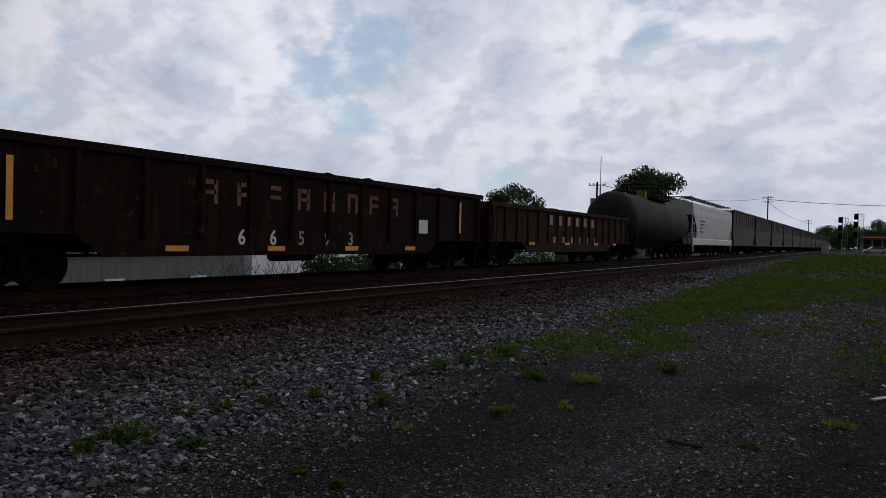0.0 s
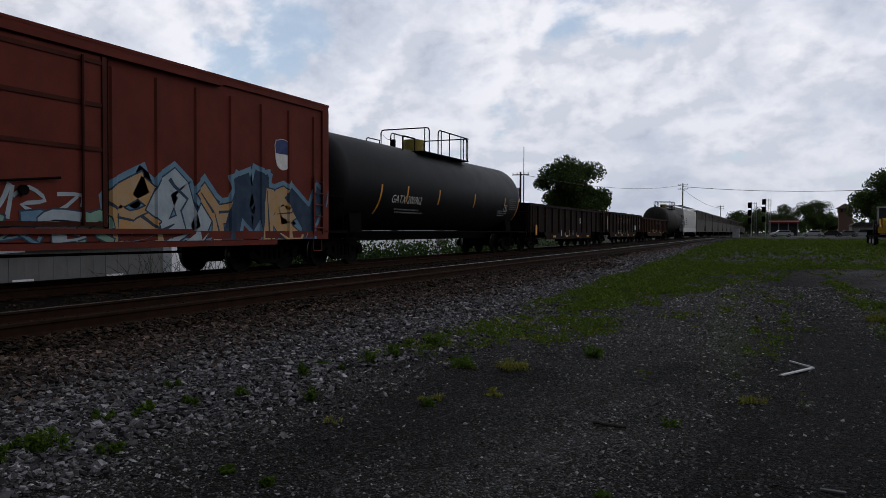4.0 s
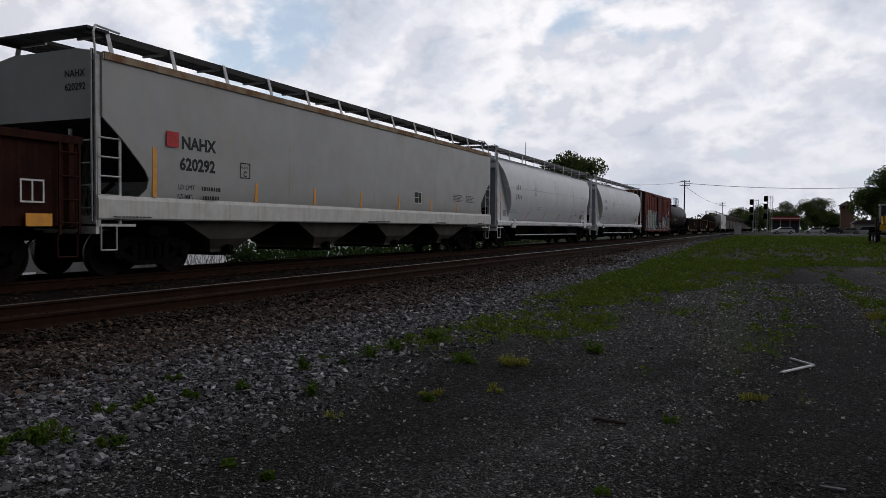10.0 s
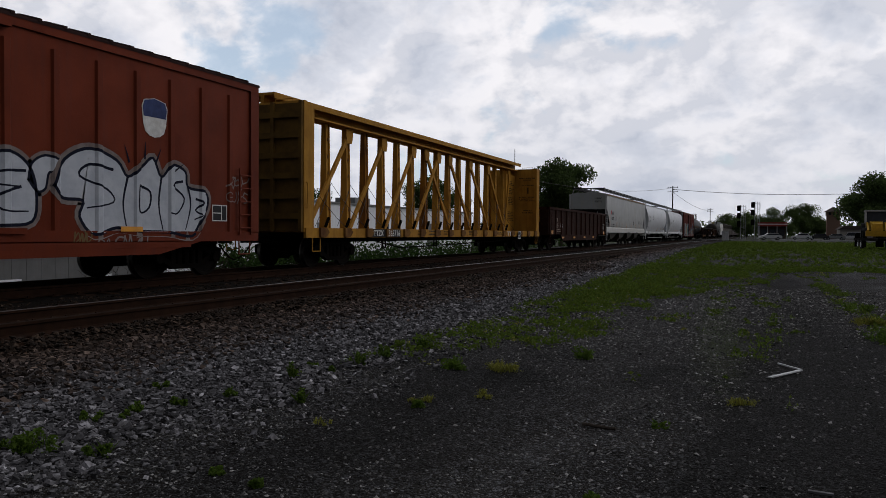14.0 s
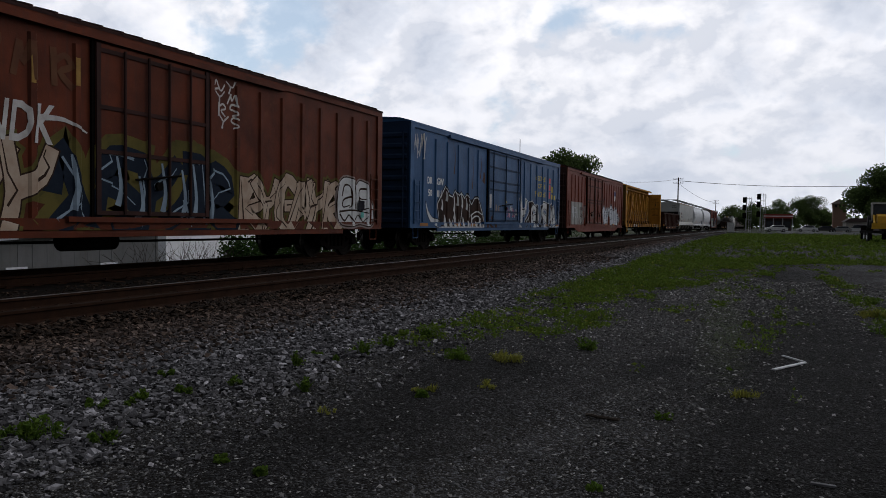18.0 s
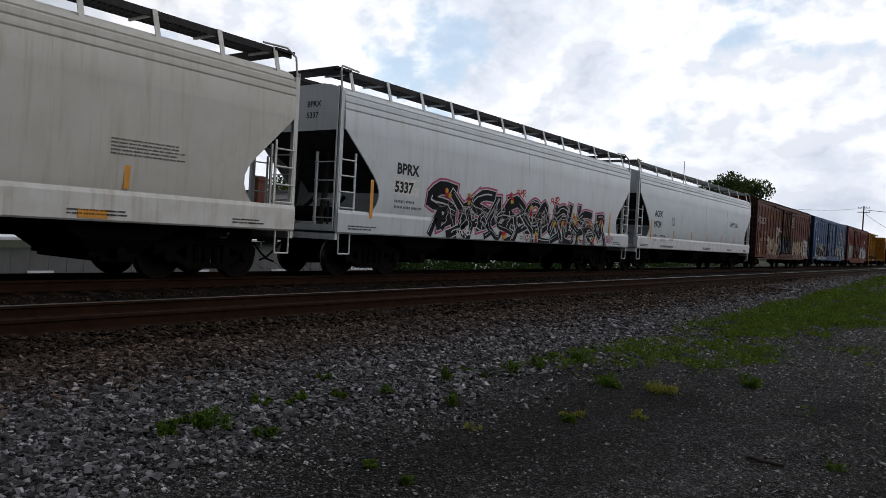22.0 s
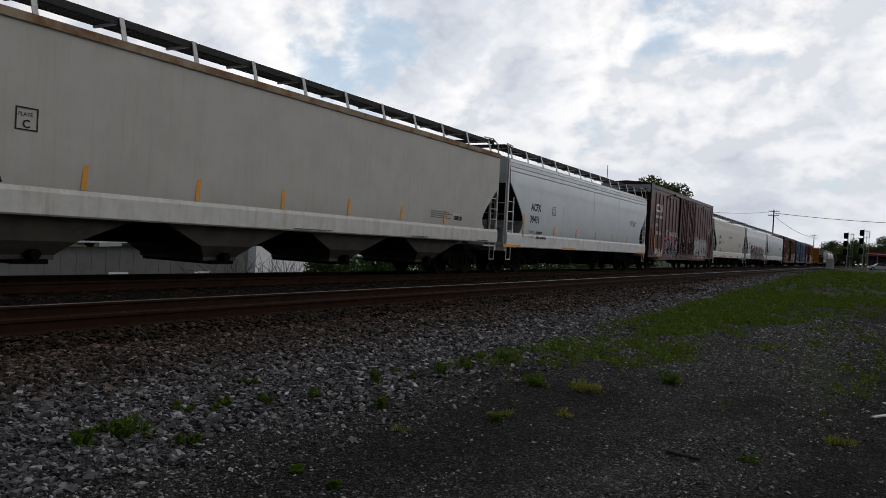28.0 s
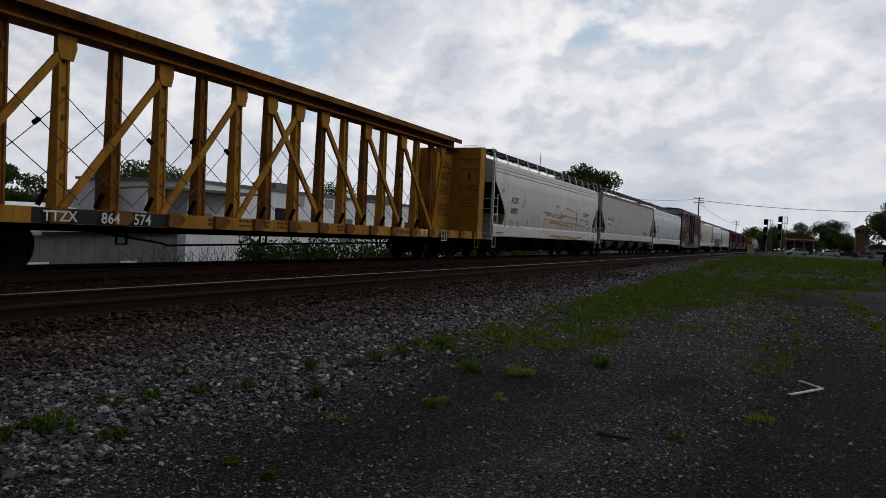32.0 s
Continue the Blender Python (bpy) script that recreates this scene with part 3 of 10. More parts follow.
STONE = paint("crushed_ballast_stone", (0.116, 0.113, 0.119), (0.040, 0.038, 0.041), 0.85, 0, 20, vary=0.4, bump=0.3, islands=1.0, spec=0.15, soil=(0.62, 0.40, 0.27))
DARKSTONE = paint("soiled_ballast_stone", (0.030, 0.020, 0.014), (0.016, 0.011, 0.008), 0.9, 0, 20, vary=0.4, bump=0.4, islands=0.8, spec=0.1)
# bed colour is near-black so that it paints the shade between the stones
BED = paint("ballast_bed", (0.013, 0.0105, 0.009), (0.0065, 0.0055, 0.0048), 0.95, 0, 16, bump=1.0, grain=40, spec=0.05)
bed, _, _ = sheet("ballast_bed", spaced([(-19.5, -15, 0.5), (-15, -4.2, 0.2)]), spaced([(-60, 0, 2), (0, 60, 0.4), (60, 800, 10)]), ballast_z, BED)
tagged(bed, "bed of grey crushed stone ballast under the tracks", "ballast", kind="structure")


def scatter(name, pts, size, squash, material, label, category, rnd, base="stone"):
    """One object of many small lumps: pts is n x 3, size n."""
    bm = bmesh.new()
    bmesh.ops.create_icosphere(bm, subdivisions=1, radius=1.0)
    cut = list(bm.verts)
    if base == "block":
        bm.free()
        v0 = np.array([(x, y, z) for z in (-0.8, 0.8) for y in (-0.8, 0.8) for x in (-0.8, 0.8)])
        f0 = np.array([(0, 2, 3), (0, 3, 1), (4, 5, 7), (4, 7, 6), (0, 1, 5), (0, 5, 4), (2, 6, 7), (2, 7, 3), (0, 4, 6), (0, 6, 2), (1, 3, 7), (1, 7, 5)])
    elif base == "chip":
        bm.free()
        v0 = np.array([(1, 0, 0), (-0.9, 0.2, 0), (0.1, 1, 0), (0, -0.9, 0.1), (0.1, 0.1, 0.8), (0, 0, -0.6)])
        f0 = np.array([(0, 2, 4), (2, 1, 4), (1, 3, 4), (3, 0, 4), (2, 0, 5), (1, 2, 5), (3, 1, 5), (0, 3, 5)])
    else:
        v0 = np.array([v.co[:] for v in cut])
        f0 = np.array([[v.index for v in f.verts] for f in bm.faces])
        bm.free()
    n, m = len(pts), len(v0)
    v = np.repeat(v0[None], n, 0) * (1 + rnd.uniform(-0.32, 0.32, (n, m, 1)))
    if base == "block":
        v += rnd.uniform(-0.34, 0.34, (n, m, 3))
    v *= rnd.uniform(0.65, 1.35, (n, 1, 3)) * np.array([1, 1, squash])
    a, b = rnd.uniform(0, math.tau, (n, 1)), rnd.uniform(-0.7, 0.7, (n, 1))
    ca, sa, cb, sb = np.cos(a), np.sin(a), np.cos(b), np.sin(b)
    x, y, z = v[..., 0], v[..., 1], v[..., 2]
    y, z = cb * y - sb * z, sb * y + cb * z
    v = np.stack([ca * x - sa * y, sa * x + ca * y, z], -1) * size[:, None, None] + pts[:, None]
    me = bpy.data.meshes.new(name)
    faces = (f0[None] + (np.arange(n) * m)[:, None, None]).reshape(-1, 3)
    me.vertices.add(n * m)
    me.vertices.foreach_set("co", v.astype(np.float32).ravel())
    me.loops.add(faces.size)
    me.loops.foreach_set("vertex_index", faces.astype(np.int32).ravel())
    me.polygons.add(len(faces))
    me.polygons.foreach_set("loop_start", np.arange(0, faces.size, 3, dtype=np.int32))
    me.update(calc_edges=True)
    me.shade_flat()
    me.materials.append(material)
    return tagged(new(name, me), label, category, kind="stuff")


rnd = np.random.default_rng(3)


def strew(n, x0, x1, ylo, yhi, power=1.0):
    x = rnd.uniform(x0, x1, n)
    y = ylo + (yhi - ylo) * rnd.random(n) ** power
    return x, y


# shoulder stones, thinner with distance
x, y = strew(150000, -7.35, -3.3, 0.6, 26, 1.6)
keep = rnd.random(len(x)) < np.clip((-4.0 - x + 1.3 * (value_noise(x, y, 0.8, 41) - 0.5)) / 0.8, 0.04, 1)
x, y = x[keep], y[keep]
s = np.clip(0.0185 * np.exp(rnd.normal(0, 0.26, len(x))), 0.010, 0.027) * (0.92 + y / 30)
pts = np.stack([x, y, np.maximum(ballast_z(x, y), ground_z(x, y)) + s * rnd.uniform(0.0, 0.75, len(x))], -1)
close = (y < 14) & (rnd.random(len(y)) < 0.6)
scatter("ballast_stones", pts[close], s[close], 0.62, STONE, "loose grey and white crushed stones beside the track", "ballast", rnd, "block")
scatter("ballast_stones", pts[~close], s[~close], 0.6, STONE, "grey and white crushed stones on the ballast shoulder", "ballast", rnd, "chip")
x, y = strew(9000, -7.75, -6.95, 0.6, 40, 1.4)
s = rnd.uniform(0.02, 0.045, len(x)) * (1 + y / 50)
scatter("ballast_stones", np.stack([x, y, ballast_z(x, y) + rnd.uniform(0.02, 0.075, len(x))], -1), s, 0.6, DARKSTONE, "brown-dusted stones heaped at the tie ends", "ballast", rnd, "chip")
BROWNSTONE = paint("rust_dusted_ballast_stone", (0.060, 0.044, 0.036), (0.026, 0.018, 0.014), 0.9, 0, 20, vary=0.4, bump=0.3, islands=0.9, spec=0.1)
x, y = strew(26000, -7.2, -5.0, 0.8, 30, 1.5)
keep = rnd.random(len(x)) < np.clip((-5.2 - x) / 1.7, 0, 1) ** 1.3
x, y = x[keep], y[keep]
s = rnd.uniform(0.016, 0.027, len(x)) * (1 + y / 40)
scatter("ballast_stones", np.stack([x, y, ballast_z(x, y) + s * 0.75], -1), s, 0.62, BROWNSTONE, "rust-dusted stones on the upper ballast shoulder", "ballast", rnd, "block")
x, y = strew(15000, -11.6, -7.0, 1.5, 34, 1.3)
s = rnd.uniform(0.022, 0.042, len(x)) * (1 + y / 50)
scatter("ballast_stones", np.stack([x, y, ballast_z(x, y) + 0.0], -1), s, 0.6, DARKSTONE, "dark ballast stones between the ties and tracks", "ballast", rnd, "chip")
x, y = strew(9000, -7.3, -4.3, 26, 75, 1.4)
s = rnd.uniform(0.035, 0.065, len(x)) * (1 + y / 120)
scatter("ballast_stones", np.stack([x, y, ballast_z(x, y) + 0.005], -1), s, 0.5, STONE, "grey ballast shoulder farther along the track", "ballast", rnd, "chip")
# fine gravel on the yard
CHIP = paint("yard_gravel", (0.125, 0.122, 0.119), (0.055, 0.053, 0.051), 0.9, 0, 30, bump=0.2, islands=1.0, spec=0.15)
x, y = strew(150000, -4.8, 4.2, 1.9, 22, 1.7)
s = np.clip(0.0058 * np.exp(rnd.normal(0, 0.55, len(x))), 0.0025, 0.015) * (1 + y / 14)
keep = rnd.random(len(x)) > 0.86 * soil_at(x, y)
x, y, s = x[keep], y[keep], s[keep]
scatter("yard_gravel", np.stack([x, y, ground_z(x, y) + 0.002], -1), s, 0.6, CHIP, "small pale gravel chips strewn over the dirt", "gravel", rnd, "chip")

RAIL_PROFILE = [(-0.075, -0.185), (0.075, -0.185), (0.075, -0.172), (0.02, -0.155), (0.01, -0.14), (0.01, -0.05), (0.037, -0.037), (0.037, -0.006), (0.024, 0.0), (-0.014, 0.001), (-0.026, -0.001), (-0.037, -0.006), (-0.037, -0.037), (-0.01, -0.05), (-0.01, -0.14), (-0.02, -0.155), (-0.075, -0.172)]


def rail_mesh(head):
    bm = prism(bmesh.new(), RAIL_PROFILE, -70, 900, "y")
    for f in bm.faces:
        f.material_index = 1 if f.normal.z > 0.5 and f.calc_center_median().z > -0.01 else 0
    return mesh_of(bm, "rail", [RUSTRAIL, head])


def track(name, cx, heights, label, heads):
    base = tagged(new(name), label, "railway track", kind="structure")
    base.location = (cx, 0, 0)
    for side, z, head in zip((1, -1), heights, heads):
        part("rail", rail_mesh(head), None, base).location = (side * 0.7525, 0, z)
    return base


near_track = track("near_track", NEAR_X, (0.468, 0.433), "empty railway track with rusty rails on dark wooden ties", (DULLHEAD, RAILHEAD))
far_track = track("far_track", FAR_X, (RAIL_Z, RAIL_Z), "railway track with rusty rails under the freight train", (DULLHEAD, DULLHEAD))


# ---- backdrop: shed, white building, trees, crossing ----
CORR = paint("weathered_grey_siding", (0.20, 0.205, 0.21), (0.16, 0.162, 0.162), 0.75, 0.1, 1.2, bump=0.1, streak=(0.14, 0.12, 0.10), streak_amt=0.4)
ROOFW = paint("pale_metal_roof", (0.72, 0.74, 0.78), (0.6, 0.62, 0.66), 0.45, 0.3, 1.5)
WHITEWALL = paint("whitewashed_wall", (0.86, 0.875, 0.91), (0.78, 0.79, 0.83), 0.8, 0, 0.6, vary=0.15, streak=(0.45, 0.45, 0.46), streak_amt=0.25)
GLASS = paint("dark_window_glass", (0.03, 0.035, 0.045), None, 0.08, 0, 3, bump=0)
BRICKRED = paint("old_red_brick", (0.17, 0.06, 0.045), (0.10, 0.05, 0.04), 0.9, 0, 6, bump=0.4)
BARK = paint("bark", (0.055, 0.042, 0.032), (0.035, 0.028, 0.022), 0.95, 0, 9, bump=0.8)
LEAF = paint("tree_leaves", (0.052, 0.085, 0.024), (0.085, 0.12, 0.036), 0.7, 0, 2, bump=0, islands=0.35, thin=0.55, spec=0.2)
WEED = paint("weed_leaves", (0.054, 0.104, 0.011), (0.098, 0.150, 0.020), 0.7, 0, 8, bump=0, islands=0.3, thin=0.45, spec=0.15)
DRY = paint("dry_yellow_grass", (0.26, 0.25, 0.05), (0.17, 0.19, 0.04), 0.8, 0, 8, bump=0, islands=0.3, thin=0.4, spec=0.1)
LOW = -2.5      # the land behind the tracks lies lower


def leaves(pts, size, rnd, tilt=0.9):
    """Small folded leaf cards, two triangles each, at the points."""
    n = len(pts)
    d = rnd.normal(size=(n, 3))
    d /= np.linalg.norm(d, axis=1, keepdims=True)
    e = np.cross(d, rnd.normal(size=(n, 3)))
    e /= np.linalg.norm(e, axis=1, keepdims=True)
    s = size * rnd.uniform(0.6, 1.4, (n, 1))
    v = np.stack([pts - d * s, pts + e * s * 0.55, pts + d * s, pts - e * s * 0.55 + np.cross(d, e) * s * 0.25], 1)
    return v.reshape(-1, 3), (np.arange(n)[:, None] * 4 + np.arange(4)).tolist()


def tree(x, y, z, height, width, clear, label, seed, count=2600, category="tree"):
    """A tapered trunk with limbs and a crown of leaf clumps with gaps."""
    r = np.random.default_rng(seed)
    base = tagged(new("tree"), label, category)
    base.location = (x, y, z)
    bm = bmesh.new()
    p = Vector((0, 0, 0))
    tr = 0.028 * height
    joints = [p]
    for i in range(5):
        q = p + Vector((r.normal() * 0.02 * height, r.normal() * 0.02 * height, height * (clear + 0.25) / 5))
        bar(bm, p, q, tr * (1 - 0.12 * i), 8, tr * (1 - 0.12 * (i + 1)))
        p = q
        joints.append(p)
    heads = []
    for i in range(16):
        a = i * 2.4 + r.uniform(-0.4, 0.4)
        s = joints[r.integers(2, 6)]
        up = r.uniform(0.2, 1.0)
        reach = width * 0.5 * math.sqrt(max(0.05, 1 - (up - 0.35) ** 2 / 0.5)) * r.uniform(0.62, 1.0)
        e = Vector((math.cos(a) * reach, math.sin(a) * reach, height * (clear + (0.96 - clear) * up)))
        mid = s.lerp(e, 0.5) + Vector((0, 0, 0.05 * height))
        bar(bm, s, mid, tr * 0.42, 6, tr * 0.25)
        bar(bm, mid, e, tr * 0.25, 5, tr * 0.08)
        heads.append((e, r.uniform(0.17, 0.26) * width))
        heads.append((mid, r.uniform(0.16, 0.24) * width))
    heads.append((Vector((0, 0, height * 0.9)), 0.2 * width))
    part("trunk", bm, BARK, base, smooth=40)
    pts = []
    for c, rad in heads:
        n = int(count * 7.0 / len(heads))
        d = r.normal(size=(n, 3))
        d /= np.linalg.norm(d, axis=1, keepdims=True)
        pts.append(np.array(c) + d * rad * (r.random((n, 1)) ** 0.5) * np.array([1, 1, 0.72]))
    pts = np.concatenate(pts)
    v, f = leaves(pts, max(0.15, width * 0.019), r)
    me = bpy.data.meshes.new("crown")
    me.from_pydata(v.tolist(), [], f)
    me.materials.append(LEAF)
    part("crown", me, None, base)
    return base


tree(-46, 180, LOW, 21.0, 15.6, 0.30, "large dark green broadleaf tree beyond the tracks", 1, 5200)
tree(-54.5, 120, LOW, 14.4, 9.5, 0.25, "round dark green tree behind the train", 2, 2600)
tree(-60, 54, LOW, 9.6, 8.5, 0.2, "dark round tree behind the white building", 3, 2200)
tree(-62, 42, LOW, 8.0, 6.0, 0.2, "dark tree at the end of the white building", 4, 1800)
tree(-75, 74, LOW, 10.5, 9, 0.2, "tree top over the roof of the white building", 15, 1800)
tree(-66, 100, LOW, 10.5, 8, 0.2, "small tree beyond the white building", 16, 1500)
tree(20.8, 170, 0.45, 12.3, 13.0, 0.2, "broad green tree behind the parked truck", 5, 4200)
tree(26, 186, 0.45, 8.5, 11.0, 0.12, "lower green tree beside the parked truck", 6, 2400)
tree(12.0, 262, 0.45, 11.0, 10.5, 0.12, "dark tree beyond the road crossing", 7, 2600)
tree(3.5, 300, 0.45, 10.2, 13.0, 0.12, "wide dark tree behind the store", 8, 2600)
tree(-6.0, 330, 0.45, 9.5, 13.0, 0.12, "dark tree beyond the road crossing", 9, 2200)
tree(-15.5, 380, 0.45, 10.2, 14.0, 0.12, "dark tree at the far end of the track", 10, 2200)
tree(16.5, 275, 0.45, 7.5, 9.0, 0.1, "dark hedge-like tree beside the brick tower", 11, 2000)
tree(35, 230, 0.45, 9.0, 14.0, 0.1, "dark green trees beyond the yard", 12, 2200)
tree(52, 240, 0.45, 10.0, 16.0, 0.1, "dark green trees beyond the yard", 13, 2200)

# ---- freight cars ----
CARS = []          # (car, place in the train, wheelsets)
SIDE = 1.55        # half the width of a car


def side_frame_mesh():
    bm = bmesh.new()
    prism(bm, [(-1.15, 0.46), (-1.15, 0.64), (-0.5, 0.80), (0.5, 0.80), (1.15, 0.64), (1.15, 0.46), (0.72, 0.52), (0.45, 0.66), (-0.45, 0.66), (-0.72, 0.52)], -0.06, 0.06)
    prism(bm, [(-0.98, 0.50), (-0.42, 0.20), (0.42, 0.20), (0.98, 0.50), (0.80, 0.54), (0.36, 0.31), (-0.36, 0.31), (-0.80, 0.54)], -0.07, 0.07)
    for s in (-1, 1):
        prism(bm, [(s * 0.34, 0.28), (s * 0.48, 0.28), (s * 0.50, 0.70), (s * 0.36, 0.70)], -0.075, 0.075)
        bar(bm, (-0.04, s * 0.89, 0.457), (0.16, s * 0.89, 0.457), 0.125, 12)
    for y in (-0.22, 0.0, 0.22):
        bar(bm, (0.0, y, 0.30), (0.0, y, 0.62), 0.085, 8)
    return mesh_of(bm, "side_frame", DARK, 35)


def wheelset_mesh():
    """An axle with two wheels, turning on the x axis."""
    bm = bmesh.new()
    bar(bm, (-0.98, 0, 0), (0.98, 0, 0), 0.08, 10)
    prof = [(-0.07, 0.11), (-0.07, 0.16), (-0.02, 0.20), (-0.03, 0.38), (-0.065, 0.40), (-0.065, 0.457), (0.04, 0.462), (0.05, 0.487), (0.07, 0.485), (0.07, 0.40), (0.03, 0.38), (0.02, 0.20), (0.08, 0.16), (0.08, 0.11)]
    n = 28
    for s in (-1, 1):
        loops = [[(s * (0.7525 - px - 0.0), r * math.cos(a), r * math.sin(a)) for a in [math.tau * i / n for i in range(n)]] for px, r in prof]
        first = len(bm.faces)
        rings(bm, loops, cap=False)
        bm.faces.ensure_lookup_table()
        for f in bm.faces[first:]:
            c = f.calc_center_median()
            f.material_index = 1 if math.hypot(c.y, c.z) > 0.44 else 0
        bar(bm, (s * 0.98, 0, 0), (s * 1.13, 0, 0), 0.085, 10)
        for i in range(3):
            a = math.tau * i / 3
            bar(bm, (s * 1.13, 0.045 * math.cos(a), 0.045 * math.sin(a)), (s * 1.15, 0.045 * math.cos(a), 0.045 * math.sin(a)), 0.018, 6)
    return mesh_of(bm, "wheelset", [WHEEL, TREAD], 35)


SIDE_FRAME, WHEELSET = side_frame_mesh(), wheelset_mesh()
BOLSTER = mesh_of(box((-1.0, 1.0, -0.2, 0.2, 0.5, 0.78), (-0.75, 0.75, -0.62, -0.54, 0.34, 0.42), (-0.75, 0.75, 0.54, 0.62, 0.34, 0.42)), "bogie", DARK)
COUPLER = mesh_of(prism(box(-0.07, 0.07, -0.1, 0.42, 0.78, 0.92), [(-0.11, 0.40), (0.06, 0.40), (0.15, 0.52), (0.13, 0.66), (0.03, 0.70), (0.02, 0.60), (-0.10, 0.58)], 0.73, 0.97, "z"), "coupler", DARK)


def hose_mesh():
    bm = bmesh.new()
    pts = [Vector((0.32, 0.0, 0.72)), Vector((0.34, 0.18, 0.52)), Vector((0.33, 0.40, 0.36)), Vector((0.30, 0.62, 0.30))]
    for p, q in zip(pts, pts[1:]):
        bar(bm, p, q, 0.022, 6)
    return mesh_of(bm, "brake_hose", DARK, 50)


HOSE = hose_mesh()


def car_base(name, u0, u1, label, category, truck_in=1.9, sill=True, roll=True):
    """An empty at the middle of the car on the rail, with bogies, couplers and centre sill."""
    car = tagged(new(name), label, category, "freight cars of the passing train")
    uc, h = (u0 + u1) / 2, (u1 - u0) / 2
    car.location = (FAR_X, uc, RAIL_Z)
    wheels = []
    for s in (-1, 1):
        bogie = part("bogie", BOLSTER, None, car, "dark cast steel bogie")
        bogie.location = (0, s * (h - truck_in), 0)
        for q in (-1, 1):
            part("side_frame", SIDE_FRAME, None, bogie).matrix_basis = pose(q * 1.0, 0, 0, 0, 0, 0 if q > 0 else 180)
            ws = part("wheelset", WHEELSET, None, bogie, "steel wheelset with a bright worn tread")
            ws.location = (0, q * 0.89, 0.457)
            wheels.append((ws, q * 0.89))
        c = part("coupler", COUPLER, None, car)
        c.matrix_basis = pose(0, s * (h + 0.02), 0, 0, 0, 0 if s > 0 else 180)
        c = part("brake_hose", HOSE, None, car, "black rubber brake hose")
        c.matrix_basis = pose(0, s * (h - 0.05), 0, 0, 0, 0 if s > 0 else 180)
    if sill:
        part("centre_sill", box((-0.28, 0.28, -h + 0.05, h - 0.05, 0.72, 1.0), (-1.3, 1.3, -h + truck_in - 0.25, -h + truck_in + 0.25, 0.82, 1.02), (-1.3, 1.3, h - truck_in - 0.25, h - truck_in + 0.25, 0.82, 1.02)), DARK, car)
    CARS.append((car, uc, wheels if roll else []))
    return car, h


def ladder(parent, x, y0, y1, z0, z1, n, material=None, r=0.018, name="ladder"):
    bm = bmesh.new()
    for y in (y0, y1):
        beam(bm, (x, y, z0), (x, y, z1), 0.03, 0.05)
    for i in range(n):
        z = z0 + (z1 - z0) * (i + 0.5) / n
        bar(bm, (x + 0.02, y0, z), (x + 0.02, y1, z), r)
    return part(name, bm, material or GALV, parent)


def stirrup(parent, x, y, material=None, w=0.36, top=1.0, low=0.55):
    bm = bmesh.new()
    for a, b in (((x, y - w / 2, top), (x, y - w / 2, low)), ((x, y + w / 2, top), (x, y + w / 2, low)), ((x, y - w / 2, low), (x, y + w / 2, low))):
        bar(bm, a, b, 0.018)
    return part("sill_step", bm, material or GALV, parent)


def reflectors(car, ys, z0, z1, x=SIDE + 0.004, w=0.11, lean=0.0):
    for y in ys:
        bm = prism(bmesh.new(), [(y - w / 2, z0), (y + w / 2, z0), (y + w / 2 + lean, z1), (y - w / 2 + lean, z1)], x, x + 0.006)
        part("reflector", bm, ORANGE, car, "yellow reflective strip")


def wall_curve(style):
    """Half width of a hopper's shell at each height."""
    if style == "round":
        return [(1.22, 1.08), (1.32, 1.18), (1.45, 1.27), (1.62, 1.36), (1.8, 1.44), (2.0, 1.51), (2.2, 1.565), (2.5, 1.61), (2.8, 1.63), (3.2, 1.60), (3.6, 1.53), (3.9, 1.42), (4.1, 1.28), (4.22, 1.10), (4.30, 0.85)]
    if style == "bowed":
        return [(1.22, 1.46), (1.52, 1.525), (1.7, 1.54), (1.87, 1.552), (2.05, 1.56), (2.2, 1.565), (2.4, 1.57), (2.6, 1.572), (2.81, 1.572), (3.08, 1.566), (3.34, 1.555), (3.35, 1.555), (3.76, 1.53), (3.79, 1.515), (3.82, 1.53), (3.92, 1.52), (3.95, 1.50), (3.98, 1.515), (4.08, 1.50), (4.11, 1.475), (4.14, 1.485), (4.24, 1.40), (4.32, 1.25), (4.38, 1.05), (4.42, 0.8)]
    return [(1.22, 1.48), (1.58, 1.53), (1.75, 1.54), (1.95, 1.55), (2.12, 1.552), (2.3, 1.553), (2.5, 1.553), (2.69, 1.553), (2.86, 1.552), (3.03, 1.55), (3.04, 1.55), (4.0, 1.545), (4.12, 1.54), (4.13, 1.57), (4.24, 1.57), (4.30, 1.35), (4.38, 0.9)]


def end_cut(style, z):
    """How far a hopper's end slope sheet lies in from the end at a height."""
    if style == "round":
        return float(np.interp(z, [1.2, 1.6, 2.0, 2.6, 3.3, 4.0, 4.4], [1.98, 1.98, 1.92, 1.62, 1.12, 0.62, 0.5]))
    if style == "bowed":
        return float(np.interp(z, [1.2, 1.52, 1.7, 1.87, 2.05, 2.2, 2.4, 2.81, 3.34, 3.35, 4.4], [1.0, 1.14, 1.29, 1.36, 1.36, 1.29, 1.13, 0.70, 0.14, 0.12, 0.12]))
    return float(np.interp(z, [1.2, 1.58, 1.75, 1.95, 2.12, 2.3, 2.69, 3.03, 3.04, 4.4], [1.0, 1.0, 1.19, 1.24, 1.14, 0.97, 0.56, 0.14, 0.12, 0.12]))


